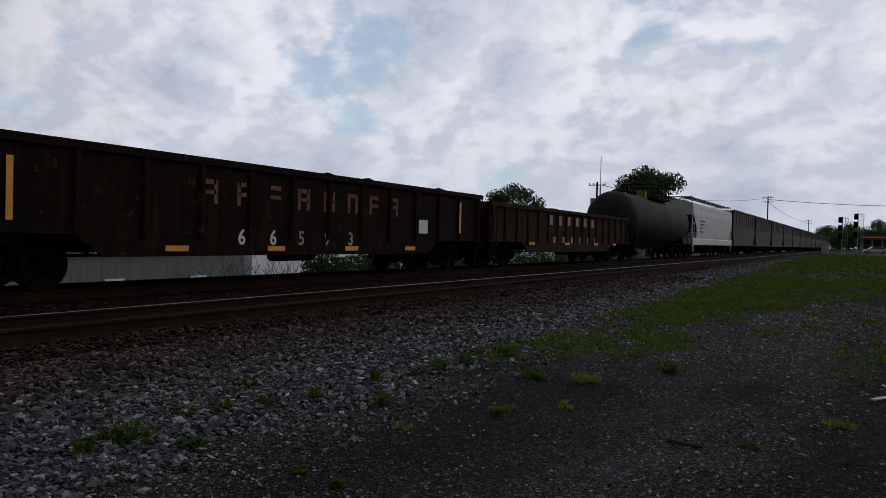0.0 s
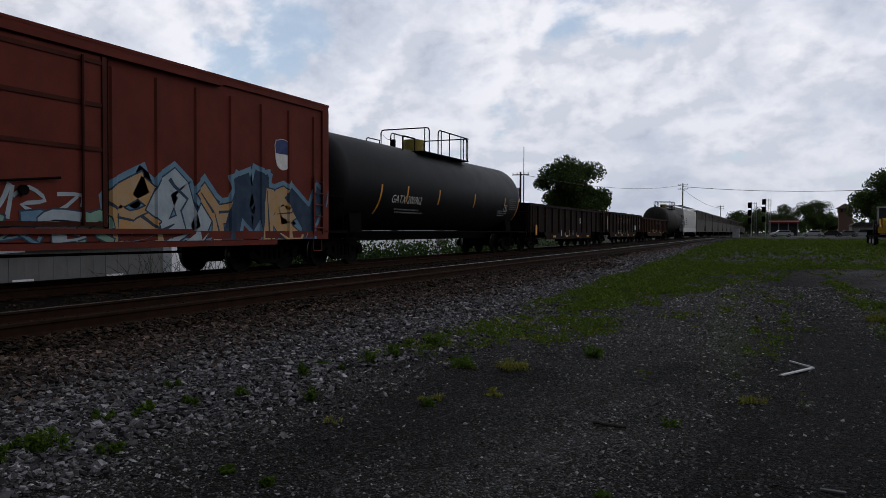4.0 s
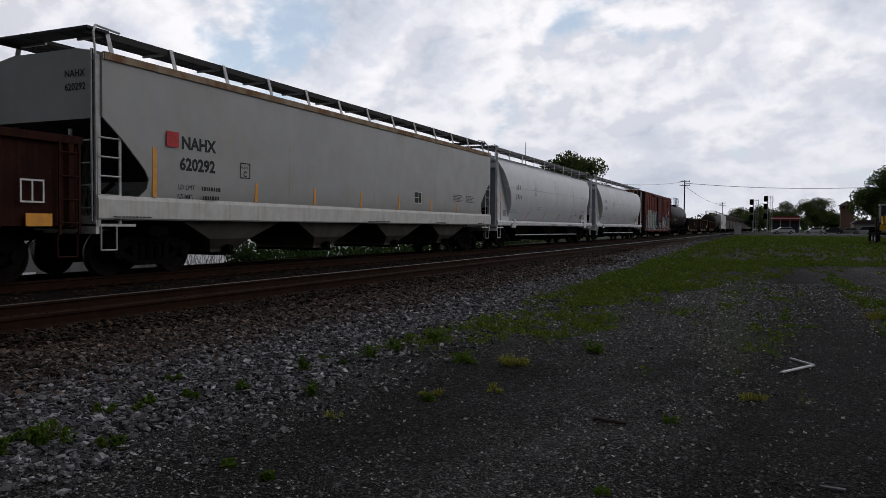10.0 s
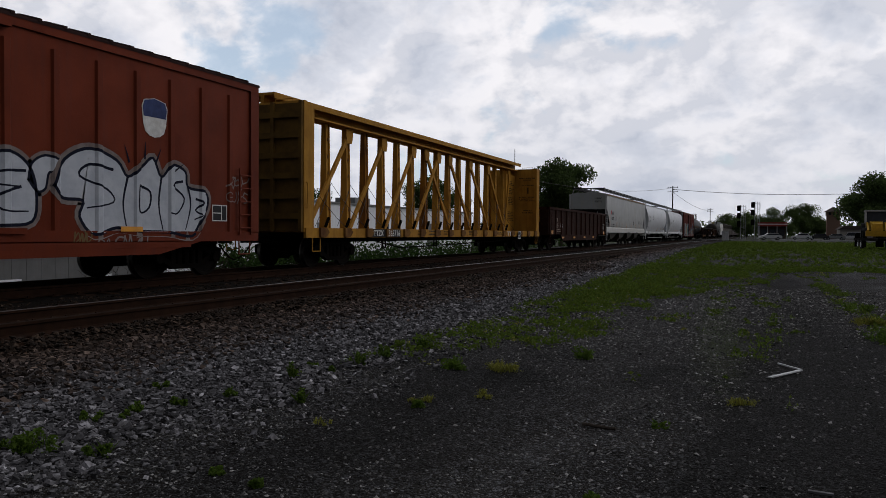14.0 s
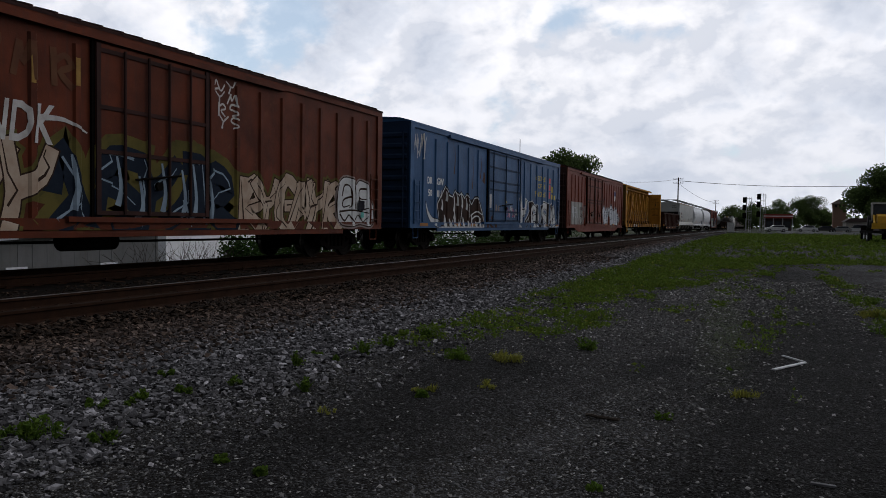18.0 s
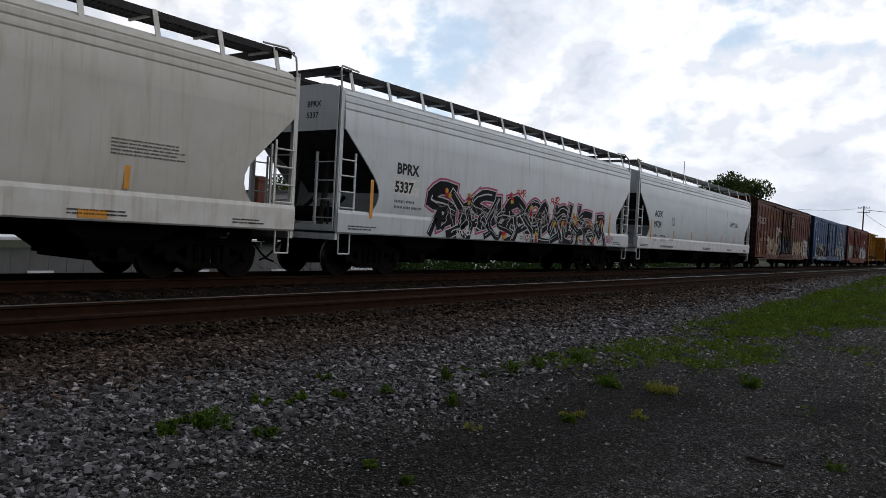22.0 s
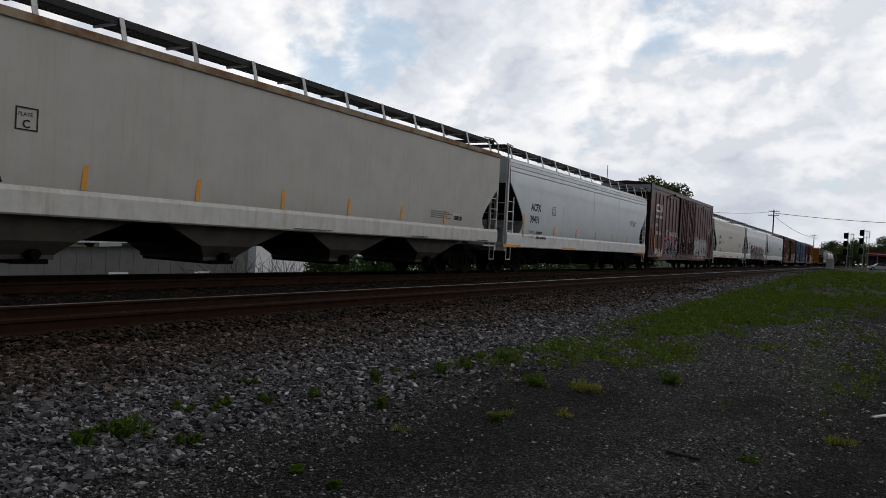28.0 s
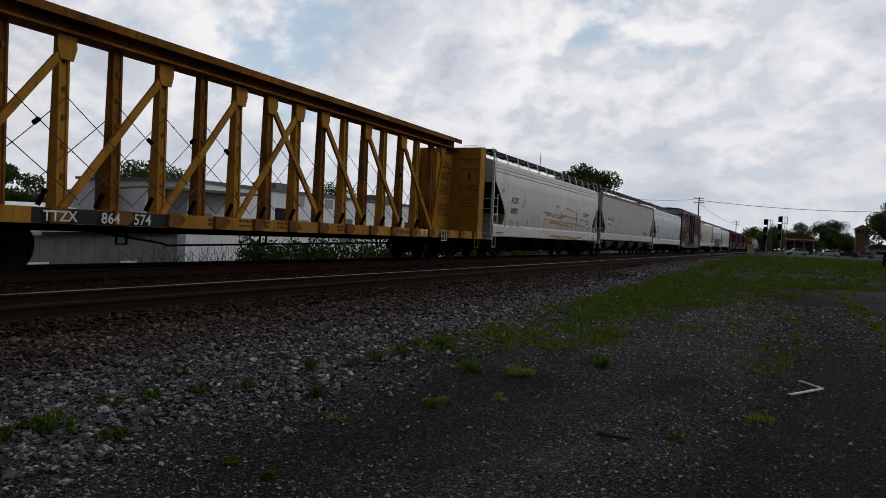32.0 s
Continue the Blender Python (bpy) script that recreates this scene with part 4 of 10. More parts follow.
# grime plus the shade under the end overhang, both put into the colour
GRIMESHADE = paint("grimy_shaded_slope_sheet", (0.040, 0.041, 0.043), (0.020, 0.019, 0.018), 0.85, 0, 1.6, spec=0.06, bump=0.15, streak=(0.07, 0.065, 0.06), streak_amt=0.4)
# dirt on the bays, with the shade under the floor painted into it
BAYGREY = paint("dirty_shaded_bay_steel", (0.085, 0.078, 0.066), (0.05, 0.045, 0.038), 0.8, 0, 2, bump=0.1)


SILL = {"round": (1.11, 1.34, 1.555), "bowed": (1.01, 1.54, 1.552), "flat": (1.13, 1.59, 1.552)}     # low edge, high edge and half width of the side sill


def covered_hopper(u0, u1, style, shell, trim, bays, label, board=GRATING, top_rust=None):
    car, h = car_base("covered_hopper_car", u0, u1, label, "hopper car", 1.75)
    lv = wall_curve(style)
    loops = []
    for z, w in lv:
        c = end_cut(style, z)
        c += (c - 0.12) * (0.55 if style != "round" else 0.0)
        loops.append([(-w, -h + c, z), (w, -h + c, z), (w, h - c, z), (-w, h - c, z)])
    bm = rings(bmesh.new(), loops)
    bm.normal_update()
    # downward end faces get the dark colour that holds grime and painted shade
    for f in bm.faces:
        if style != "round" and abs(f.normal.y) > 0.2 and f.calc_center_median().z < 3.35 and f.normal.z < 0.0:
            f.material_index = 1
    part("shell", bm, [shell, GRIMESHADE], car, smooth=28)
    EDGE[car.name] = (SILL[style][0] + 0.03, h - 0.1)
    SKIN[car.name] = (lambda y, z: max(float(np.interp(z, [a for a, _ in lv], [b for _, b in lv])), SILL[style][2] + 0.012 if z < SILL[style][1] else 0.0), [], [a for a, _ in lv if a > 1.3] + [SILL[style][1], SILL[style][1] + 0.006], True)
    if style != "round":
        # the side sheets run past the sloped ends
        low = [(z, w) for z, w in lv if z < (3.345 if style == "bowed" else 3.035)]
        for e in (-1, 1):
            for q in (-1, 1):
                fins = []
                for z, w in low:
                    c = end_cut(style, z)
                    d = c + (c - 0.12) * 0.55
                    fins.append([(q * w, e * (h - c), z), (q * w, e * (h - d), z), (q * (w - 0.03), e * (h - d), z), (q * (w - 0.03), e * (h - c), z)])
                part("side_fin", rings(bmesh.new(), fins), shell, car)
    if top_rust:
        part("roof_edge", box((1.5, 1.585, -h + 0.15, h - 0.15, 4.13, 4.27), (-1.585, -1.5, -h + 0.15, h - 0.15, 4.13, 4.27)), top_rust, car, "rust-stained roof edge angle")
    if style == "round":
        for e in (-1, 1):
            web = [(0.52, 1.25), (0.52, 4.12), (0.80, 4.0), (1.35, 3.2), (1.85, 2.5), (2.15, 1.9), (2.2, 1.25)]
            # only the trailing plate is darker: its shade is painted, the webs stay pale
            body = part("end_body", prism(bmesh.new(), [(e * (h - a), z) for a, z in web], -1.30, 1.30), ENDSHADE if e < 0 else shell, car, "end plate under the slope, trailing one coloured darker for shade")
            for q in (-1, 1):
                part("end_web", prism(bmesh.new(), [(e * (h - a - 0.01), z) for a, z in web], *sorted((q * 1.30, q * 1.312))), shell, body, "pale web plate under the slope")
            # no hole is cut; a near-black disc gives the shade inside it
            part("end_opening", bar(bmesh.new(), (0.75, e * (h - 0.50), 1.75), (0.75, e * (h - 0.53), 1.75), 0.22, 16), DARK, body, "dark disc for the shade inside a round opening")
            part("end_brow", box(-1.32, 1.32, *sorted((e * (h - 0.36), e * (h - 0.56))), 3.78, 3.90), shell, body)
    # weld seams of the side sheets
    mid = [(w, z) for z, w in lv if 1.4 < z < 3.9]
    for i in range(1, 4):
        y = -h + 1.5 + (2 * h - 3.0) * i / 4
        seam = bmesh.new()
        for (w0, z0), (w1, z1) in zip(mid, mid[1:]):
            beam(seam, (w0 - 0.003, y, z0), (w1 - 0.003, y, z1), 0.010, 0.012)
        part("weld_seam", seam, shell, car)
    for s in (-1, 1):
        b0, b1, bw = SILL[style]
        part("side_sill", prism(bmesh.new(), [(s * 1.36, b1 - 0.02), (s * 1.36, b0 + 0.04), (s * (bw - 0.03), b0), (s * bw, b0 + 0.03), (s * (bw + 0.008), b1 - 0.08), (s * (bw - 0.02), b1)], -h + 0.02, h - 0.02, "y"), trim, car, "painted steel side sill")
    # outlet bays below the floor
    span = 2 * h - 3.9
    for i in range(bays):
        y = -span / 2 + span * (i + 0.5) / bays
        b = span / bays * 0.46
        bm = bmesh.new()
        rings(bm, [[(-1.38, y - b, 1.22), (1.38, y - b, 1.22), (1.38, y + b, 1.22), (-1.38, y + b, 1.22)], [(-1.22, y - 0.72, 0.72), (1.22, y - 0.72, 0.72), (1.22, y + 0.72, 0.72), (-1.22, y + 0.72, 0.72)], [(-1.0, y - 0.45, 0.48), (1.0, y - 0.45, 0.48), (1.0, y + 0.45, 0.48), (-1.0, y + 0.45, 0.48)], [(-1.0, y - 0.45, 0.40), (1.0, y - 0.45, 0.40), (1.0, y + 0.45, 0.40), (-1.0, y + 0.45, 0.40)]])
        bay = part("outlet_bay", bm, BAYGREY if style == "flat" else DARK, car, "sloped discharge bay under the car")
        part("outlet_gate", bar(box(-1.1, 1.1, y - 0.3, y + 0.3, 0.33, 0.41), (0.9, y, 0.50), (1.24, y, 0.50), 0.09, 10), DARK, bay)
    # ends: platform, posts, ladders, roof walk
    for s in (-1, 1):
        e = s * h
        lo, hi = sorted((e, e - s * 0.95))
        part("end_platform", box((-1.5, 1.5, lo, hi, 1.0, 1.05), (-1.5, 1.5, *sorted((e, e - s * 0.08)), 0.86, 1.2)), trim, car)
        rail = trim if style != "flat" else GALV
        for x in (-1.46, 1.46):
            part("end_post", beam(bmesh.new(), (x, e - s * 0.06, 1.0), (x, e - s * 0.06, 4.45 if style == "round" else 4.2), 0.09, 0.06 if style == "round" else 0.11), rail, car)
        if style == "round":
            for x in (-0.6, 0.6):
                part("end_post", beam(bmesh.new(), (x, e - s * 0.05, 1.0), (x, e - s * 0.05, 4.45), 0.045, 0.045), rail, car)
            part("end_crossbar", beam(bmesh.new(), (-1.46, e - s * 0.05, 3.9), (1.46, e - s * 0.05, 3.9), 0.06, 0.12, (0, 1, 0)), rail, car)
        for q in (1, -1):
            y0, y1 = sorted((e - s * 0.06, e - s * 0.56))
            ladder(car, q * 1.50, y0, y1, 1.05, 2.85 if style != "round" else 2.4, 5, rail)
            stirrup(car, q * 1.5, e - s * 0.3, rail)
        ladder(car, 1.44, *sorted((e - s * 0.0, e + s * 0.02)), 1.1, 4.3, 8, rail, name="end_ladder")
        part("brake_cylinder" if s < 0 else "air_tank", bar(bmesh.new(), (-0.5, e - s * 0.75, 1.45), (0.55, e - s * 0.75, 1.45), 0.19, 14), shell if style == "round" else DARK, car, smooth=40)
        if style != "round":
            grab = bmesh.new()
            beam(grab, (0.78, e - s * 0.05, 1.05), (0.78, e - s * 0.05, 2.85), 0.05, 0.05)
            part("end_stile", grab, rail, car)
            for i in range(4):
                part("end_grab_iron", bar(bmesh.new(), (0.78, e + s * 0.01, 1.35 + 0.42 * i), (1.46, e + s * 0.01, 1.35 + 0.42 * i), 0.014), rail, car)
            strut = bmesh.new()
            for x in (-0.5, 0.5):
                beam(strut, (x, e - s * 0.5, 1.05), (x, e - s * 0.75, 2.9), 0.10, 0.10)
                beam(strut, (x, e - s * 0.25, 1.05), (x, e - s * 1.3, 1.9), 0.06, 0.08)
            part("end_strut", strut, GRIMESHADE, car, "grimy struts under the end slope, shade put into their colour")
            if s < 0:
                part("brake_lever", beam(bar(bmesh.new(), (0.9, e + 0.35, 1.05), (0.9, e + 0.35, 1.75), 0.03), (0.7, e + 0.35, 1.75), (1.15, e + 0.35, 1.62), 0.06, 0.05), GRIMESHADE, car)
    walk_z = 4.75
    for q in (1, -1):
        bm = bmesh.new()
        for x in (0.46, 0.84, 1.20):
            bx(bm, *sorted((q * x, q * (x + 0.025))), -h + 0.02, h - 0.02, walk_z - (0.13 if x > 1 else 0.06), walk_z)
        n = int((2 * h) / 0.105)
        for i in range(n + 1):
            y = -h + 0.02 + (2 * h - 0.09) * i / n
            bx(bm, *sorted((q * 0.46, q * 1.22)), y, y + 0.05, walk_z - 0.035, walk_z - 0.004)
        part("running_board", bm, board, car, "open grating roof walk")
        m = bays * 3
        for i in range(m + 1):
            y = -h + 0.5 + (2 * h - 1.0) * i / m
            bm = beam(bmesh.new(), (q * 1.235, y, walk_z + 0.005), (q * (1.40 if style != "round" else 1.2), y, 4.20), 0.10 if i % 2 == 0 or style != "round" else 0.045, 0.02, (0, 1, 0))
            beam(bm, (q * 0.45, y, walk_z - 0.08), (q * 1.23, y, walk_z - 0.08), 0.05, 0.04, (0, 1, 0))
            part("walk_bracket", bm, GALV if style == "flat" else trim, car)
    part("hatch_trough", box((-0.32, 0.32, -h + 1.0, h - 1.0, 4.36, 4.50)), shell, car)
    for s in (-1, 1):
        lo, hi = sorted((s * h, s * (h - 0.5)))
        part("end_walk", box((-1.3, 1.3, lo, hi, walk_z - 0.05, walk_z)), board, car)
        grab = bmesh.new()
        for p, q in (((1.46, s * (h - 0.05), 4.2), (1.40, s * (h - 0.05), 4.62)), ((1.40, s * (h - 0.05), 4.62), (1.28, s * (h - 0.2), 4.80)), ((1.28, s * (h - 0.2), 4.80), (1.24, s * (h - 0.8), 4.78))):
            bar(grab, p, q, 0.022)
        part("roof_grab_iron", grab, GALV, car)
    return car, h


# white end plate as it looks turned from the light, shade in the colour
ENDSHADE = paint("blue_grey_end_shade", (0.24, 0.27, 0.31), (0.19, 0.215, 0.25), 0.55, 0, 1.4, bump=0.05, streak=(0.15, 0.15, 0.15), streak_amt=0.4)
GREYBOARD = paint("grey_steel_grating", (0.14, 0.14, 0.145), (0.10, 0.10, 0.10), 0.65, 0.0, 9)
WHITEPAINT = paint("white_hopper_paint", (0.60, 0.615, 0.645), (0.53, 0.545, 0.57), 0.45, 0, 1.2, vary=0.15, bump=0.04, streak=(0.40, 0.40, 0.39), streak_amt=0.35)
WHITETRIM = paint("white_sill_paint", (0.68, 0.69, 0.71), (0.56, 0.56, 0.56), 0.5, 0, 3, bump=0.05, streak=(0.35, 0.30, 0.26), streak_amt=0.35, rust=0.05)
CREAM = paint("cream_hopper_paint", (0.55, 0.535, 0.495), (0.49, 0.475, 0.435), 0.5, 0, 1.4, vary=0.15, bump=0.04, streak=(0.33, 0.27, 0.17), streak_amt=0.4)
CREAMTRIM = paint("cream_sill_paint", (0.70, 0.695, 0.67), (0.60, 0.585, 0.55), 0.5, 0, 3, bump=0.05, streak=(0.3, 0.22, 0.12), streak_amt=0.4, rust=0.08)
TANHOP = paint("aged_grey_hopper_paint", (0.305, 0.310, 0.308), (0.27, 0.272, 0.258), 0.40, 0, 1.3, vary=0.2, bump=0.05, streak=(0.36, 0.31, 0.20), streak_amt=0.4)
TANTRIM = paint("aged_sill_paint", (0.62, 0.62, 0.60), (0.52, 0.51, 0.48), 0.55, 0, 3, bump=0.05, streak=(0.25, 0.18, 0.1), streak_amt=0.35)
RUSTEDGE = paint("rusty_roof_edge", (0.34, 0.27, 0.19), (0.17, 0.075, 0.03), 0.8, 0, 2.5, bump=0.2)
BLUEGREY = paint("pale_blue_grey_hopper_paint", (0.515, 0.56, 0.60), (0.465, 0.51, 0.545), 0.38, 0, 1.3, vary=0.15, bump=0.04, streak=(0.42, 0.42, 0.40), streak_amt=0.3)
TAGWHITE = paint("tagged_hopper_paint", (0.56, 0.60, 0.63), (0.52, 0.55, 0.57), 0.36, 0, 1.3, vary=0.15, bump=0.04, streak=(0.36, 0.32, 0.25), streak_amt=0.4)
SPRAYWHITE = paint("silver_spray_paint", (0.50, 0.53, 0.58), (0.40, 0.43, 0.49), 0.6, bump=0, scale=4)
SPRAYBLACK = paint("black_spray_paint", (0.012, 0.012, 0.016), (0.02, 0.02, 0.026), 0.7, bump=0, spec=0.04, scale=5)
SPRAYDUST = paint("dusty_white_spray", (0.23, 0.20, 0.19), (0.15, 0.11, 0.10), 0.8, bump=0, scale=5)
TAGPAINT = paint("white_spray_paint", (0.50, 0.49, 0.48), (0.34, 0.32, 0.31), 0.7, bump=0, scale=5)
OILED = paint("stained_hopper_paint", (0.53, 0.53, 0.51), (0.47, 0.465, 0.44), 0.4, 0, 1.3, vary=0.15, bump=0.04, streak=(0.33, 0.25, 0.15), streak_amt=0.28)


def hopper_marks(car, h, mark, number, y, z, size, small=True, x=SIDE + 0.03, material=None, weights=None):
    m = material or BLACK
    write(car, mark, x, y, z, size, m, "painted reporting mark", 0.015)
    write(car, number, x, y - 0.05, z - size * 1.25, size, m, "painted car number", 0.015)
    if small:
        for k, word in enumerate(("LD LMT", "LT WT")):
            write(car, word, x, y - 0.1, z - size * 1.25 - 0.42 - 0.20 * k, 0.15, m, "small painted weight marking")
            if weights:
                write(car, weights[k], x, y + 0.78, z - size * 1.25 - 0.42 - 0.20 * k, 0.15, m, "small painted weight")
                continue
            small_print(car, x, y + 0.62, z - size * 1.25 - 0.33 - 0.20 * k, 0.55, 1, m, 0.10, 0.05)


def end_marks(car, h, lines, size, x, y, z, material):
    """Lettering on the end of a car that faces back along the train."""
    for k, line in enumerate(lines):
        part("lettering", text_mesh(line, size, "", material, 0.003), None, car, "small lettering on the car end").matrix_basis = pose(x, -h + y, z - 1.35 * size * k, 0, 0, -90)


def sill_marks(car, h, material=BLACK):
    for y, wd in ((-h + 0.35, 1.0), (-0.4, 1.5), (h * 0.45, 1.2), (h - 1.6, 0.8)):
        small_print(car, SIDE + 0.012, y, 1.20, wd, 2, material, 0.03, 0.03)


def consolidated(car, y, z, w=0.55):
    """The square data stencil with a black panel."""
    x = on_skin(car, z, 1.506)
    p = part("data_panel", box(x, x + 0.004, y, y + w, z, z + w * 0.75), BLACK, car, "white-framed black data panel")
    t = 0.022
    for a in ((y, y + w, z, z + t), (y, y + w, z + w * 0.75 - t, z + w * 0.75), (y, y + t, z + t, z + w * 0.75 - t), (y + w - t, y + w, z + t, z + w * 0.75 - t), (y + w * 0.6, y + w * 0.6 + t, z + t, z + w * 0.75 - t), (y + t, y + w * 0.6, z + w * 0.35, z + w * 0.35 + t)):
        part("panel_line", box(x + 0.004, x + 0.007, *a), WHITE, p)


def framed_letter(car, y, z):
    x = on_skin(car, z + 0.2, SIDE) + 0.003
    bm = bmesh.new()
    s = 0.34
    for a in ((x, x + 0.004, y, y + s, z, z + 0.02), (x, x + 0.004, y, y + s, z + s, z + s + 0.02), (x, x + 0.004, y, y + 0.02, z, z + s), (x, x + 0.004, y + s, y + s + 0.02, z, z + s + 0.02)):
        bx(bm, *a)
    f = part("plate_stencil", bm, BLACK, car)
    write(f, "PLATE", x, y + 0.04, z + 0.22, 0.085, BLACK)
    write(f, "C", x, y + 0.11, z + 0.04, 0.18, BLACK, "", 0.004)


def rails_of_reflectors(car, h, z0=1.36, z1=1.75, n=5, style="flat"):
    z0, z1 = z0 + 0.21, z1 + 0.21
    ys = [-h + 4.6 + (2 * h - 8.4) * i / (n - 1) for i in range(n)]
    reflectors(car, ys, z0, z1, on_skin(car, (z0 + z1) / 2, SIDE), 0.10, 0.02)


GREYPRINT = paint("grey_print", (0.16, 0.16, 0.16), None, 0.6, bump=0)
GREYPATCH = paint("grey_repaint_panel", (0.30, 0.30, 0.29), (0.25, 0.25, 0.24), 0.7, bump=0.05)
# the cars behind the tank car: two rounded white hoppers
for u0, u1, num in ((-72.35, -53.1, "5368"), (-92.7, -73.8, "5396")):
    car, h = covered_hopper(u0, u1, "round", WHITEPAINT, WHITETRIM, 3, "white rounded-side covered hopper car with grey roof walk", board=GREYBOARD)
    for k, c in enumerate("AEX"):
        write(car, c, 1.64, -h + 2.40 + 0.26 * k, 2.86, 0.32, BLACK, "painted reporting mark", 0.012, 0.8)
    for k, c in enumerate(num):
        write(car, c, 1.64, -h + 2.42 + 0.235 * k, 2.40, 0.32, BLACK, "painted car number", 0.012, 0.8)
    end_marks(car, h, ("AEX " + num,), 0.16, -0.2, 0.512, 3.2, BLACK)
    part("side_seam", box(1.622, 1.633, -h + 0.85, h - 1.35, 2.93, 2.94), GALV, car, "long thin weld line")
    small_print(car, 1.50, -h + 1.90, 1.90, 1.2, 2, BLACK, 0.05, 0.05)
    for i, y in enumerate((-4.6, -1.6, 1.4, 4.2)):
        part("reflector", beam(bmesh.new(), (1.275, y, 1.45), (1.455, y + 0.14, 1.82), 0.09, 0.012, (0, 1, 0)), ORANGE, car, "yellow reflective strip")
    small_print(car, SIDE + 0.02, -h + 1.80, 1.22, 1.0, 3, GREYPRINT, 0.03, 0.02)
    small_print(car, SIDE + 0.02, -0.6, 1.2, 1.5, 2, BLACK, 0.04, 0.03)
    small_print(car, SIDE + 0.02, 2.8, 1.2, 1.4, 2, GREYPRINT, 0.04, 0.03)
    panel = part("data_panel", beam(bmesh.new(), (1.385, h - 2.85, 1.60), (1.475, h - 2.85, 1.85), 0.50, 0.012, (0, 1, 0)), BLACK, car, "white-framed black data panel")
    for dy in (-0.25, 0.03, 0.25):
        part("panel_line", beam(bmesh.new(), (1.388, h - 2.85 + dy, 1.595), (1.478, h - 2.85 + dy, 1.855), 0.02, 0.016, (0, 1, 0)), WHITE, panel)
    for y, z, wd, rows in ((h - 3.1, 2.12, 0.8, 4), (h - 4.6, 2.0, 0.9, 5), (-h + 6.2, 2.12, 0.5, 2)):
        small_print(car, 1.5, y, z, wd, rows, GREYPRINT, 0.045, 0.035)
    framed_letter(car, -h + 5.35, 2.7)
    for e in (-1, 1):
        part("reflector", box(1.312, 1.318, e * (h - 1.02) - 0.06, e * (h - 1.02) + 0.06, 1.48, 2.62), ORANGE, car, "tall yellow reflective strip on the end web")
        part("sill_box", box((1.50, 1.60, e * (h - 2.2) - 0.28, e * (h - 2.2) + 0.28, 1.02, 1.20), (1.45, 1.58, e * (h - 2.35) - 0.1, e * (h - 2.35) + 0.1, 1.2, 1.42)), WHITETRIM, car, "small white gear box on the sill")
        part("end_placard", box(1.312, 1.317, e * (h - 1.55) - 0.2, e * (h - 1.55) + 0.2, 1.55, 1.85), GREYPATCH, car, "pale placard on the end web")
    part("train_line", bar(bmesh.new(), (1.35, -h + 3.10, 0.66), (1.35, h - 3.6, 0.62), 0.03, 8), GALV, car, "grey brake pipe along the sill")

car, h = covered_hopper(-114.4, -93.6, "flat", TANHOP, TANTRIM, 4, "aged grey covered hopper car with rust-stained roof edge", top_rust=RUSTEDGE)
hopper_marks(car, h, "NAHX", "620292", -h + 2.12, 2.66, 0.36)
part("owner_emblem", box(SIDE + 0.03, SIDE + 0.036, -h + 1.68, -h + 2.02, 2.66, 2.98), RED, car, "square red owner emblem")
framed_letter(car, -h + 4.0, 2.15)
end_marks(car, h, ("NAHX", "620292"), 0.19, 0.55, 0.112, 3.85, BLACK)
rails_of_reflectors(car, h, 1.40, 1.85, 6)
reflectors(car, [-h + 1.38], 1.6, 2.6)
consolidated(car, -h + 13.2, 1.85)
for y in (h - 4.2, h - 2.9):
    small_print(car, SIDE + 0.03, y, 2.3, 0.9, 5, GREYPRINT, 0.03, 0.03)
sill_marks(car, h)

car, h = covered_hopper(-242.20, -223.0, "bowed", BLUEGREY, WHITETRIM, 3, "pale grey bowed-side covered hopper car with black lettering", board=GREYBOARD)
hopper_marks(car, h, "ACFX", "99739", -h + 1.90, 2.46, 0.38, weights=("194400 LBS", "68600 LBS"))
write(car, "NEW 3-80", SIDE + 0.03, -h + 3.95, 1.42, 0.12, BLACK, "small painted date")
framed_letter(car, -h + 4.20, 2.15)
reflectors(car, [-h + 1.55], 1.45, 2.45, SIDE + 0.012)
rails_of_reflectors(car, h, 1.36, 1.78, 5)
consolidated(car, h - 2.9, 1.45)
small_print(car, SIDE + 0.03, h - 4.9, 2.75, 1.9, 4, GREYPRINT, 0.04, 0.03)
small_print(car, SIDE + 0.02, -h + 2.80, 1.20, 1.5, 1, GREYPRINT, 0.10)
sill_marks(car, h)

car, h = covered_hopper(-260.25, -243.2, "bowed", TAGWHITE, TAGWHITE, 4, "white covered hopper car with black and pink spray-painted tags")
hopper_marks(car, h, "BPRX", "5337", -h + 1.97, 2.55, 0.36, False)
small_print(car, SIDE + 0.03, -h + 1.95, 1.90, 0.85, 2, GREYPRINT, 0.07, 0.07)
end_marks(car, h, ("BPRX", "5337"), 0.19, 0.3, 0.112, 3.9, BLACK)
SOOT = paint("soot_black_spray", (0.013, 0.013, 0.016), (0.02, 0.02, 0.024), 0.6, bump=0, spec=0.04, scale=3)
TAGPINK = paint("raspberry_spray", (0.40, 0.055, 0.14), (0.46, 0.12, 0.20), 0.7, bump=0, scale=3)
MIST = paint("pale_spray_gap", (0.50, 0.52, 0.54), (0.42, 0.44, 0.46), 0.7, bump=0, scale=3)
tall = (1.0, 0.92, 0.98, 0.86, 1.0, 0.9, 0.95, 0.84, 0.92, 0.78, 0.74)
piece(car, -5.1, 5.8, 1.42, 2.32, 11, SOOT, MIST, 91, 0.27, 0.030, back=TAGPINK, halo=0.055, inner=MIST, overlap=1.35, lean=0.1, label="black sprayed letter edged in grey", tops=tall)
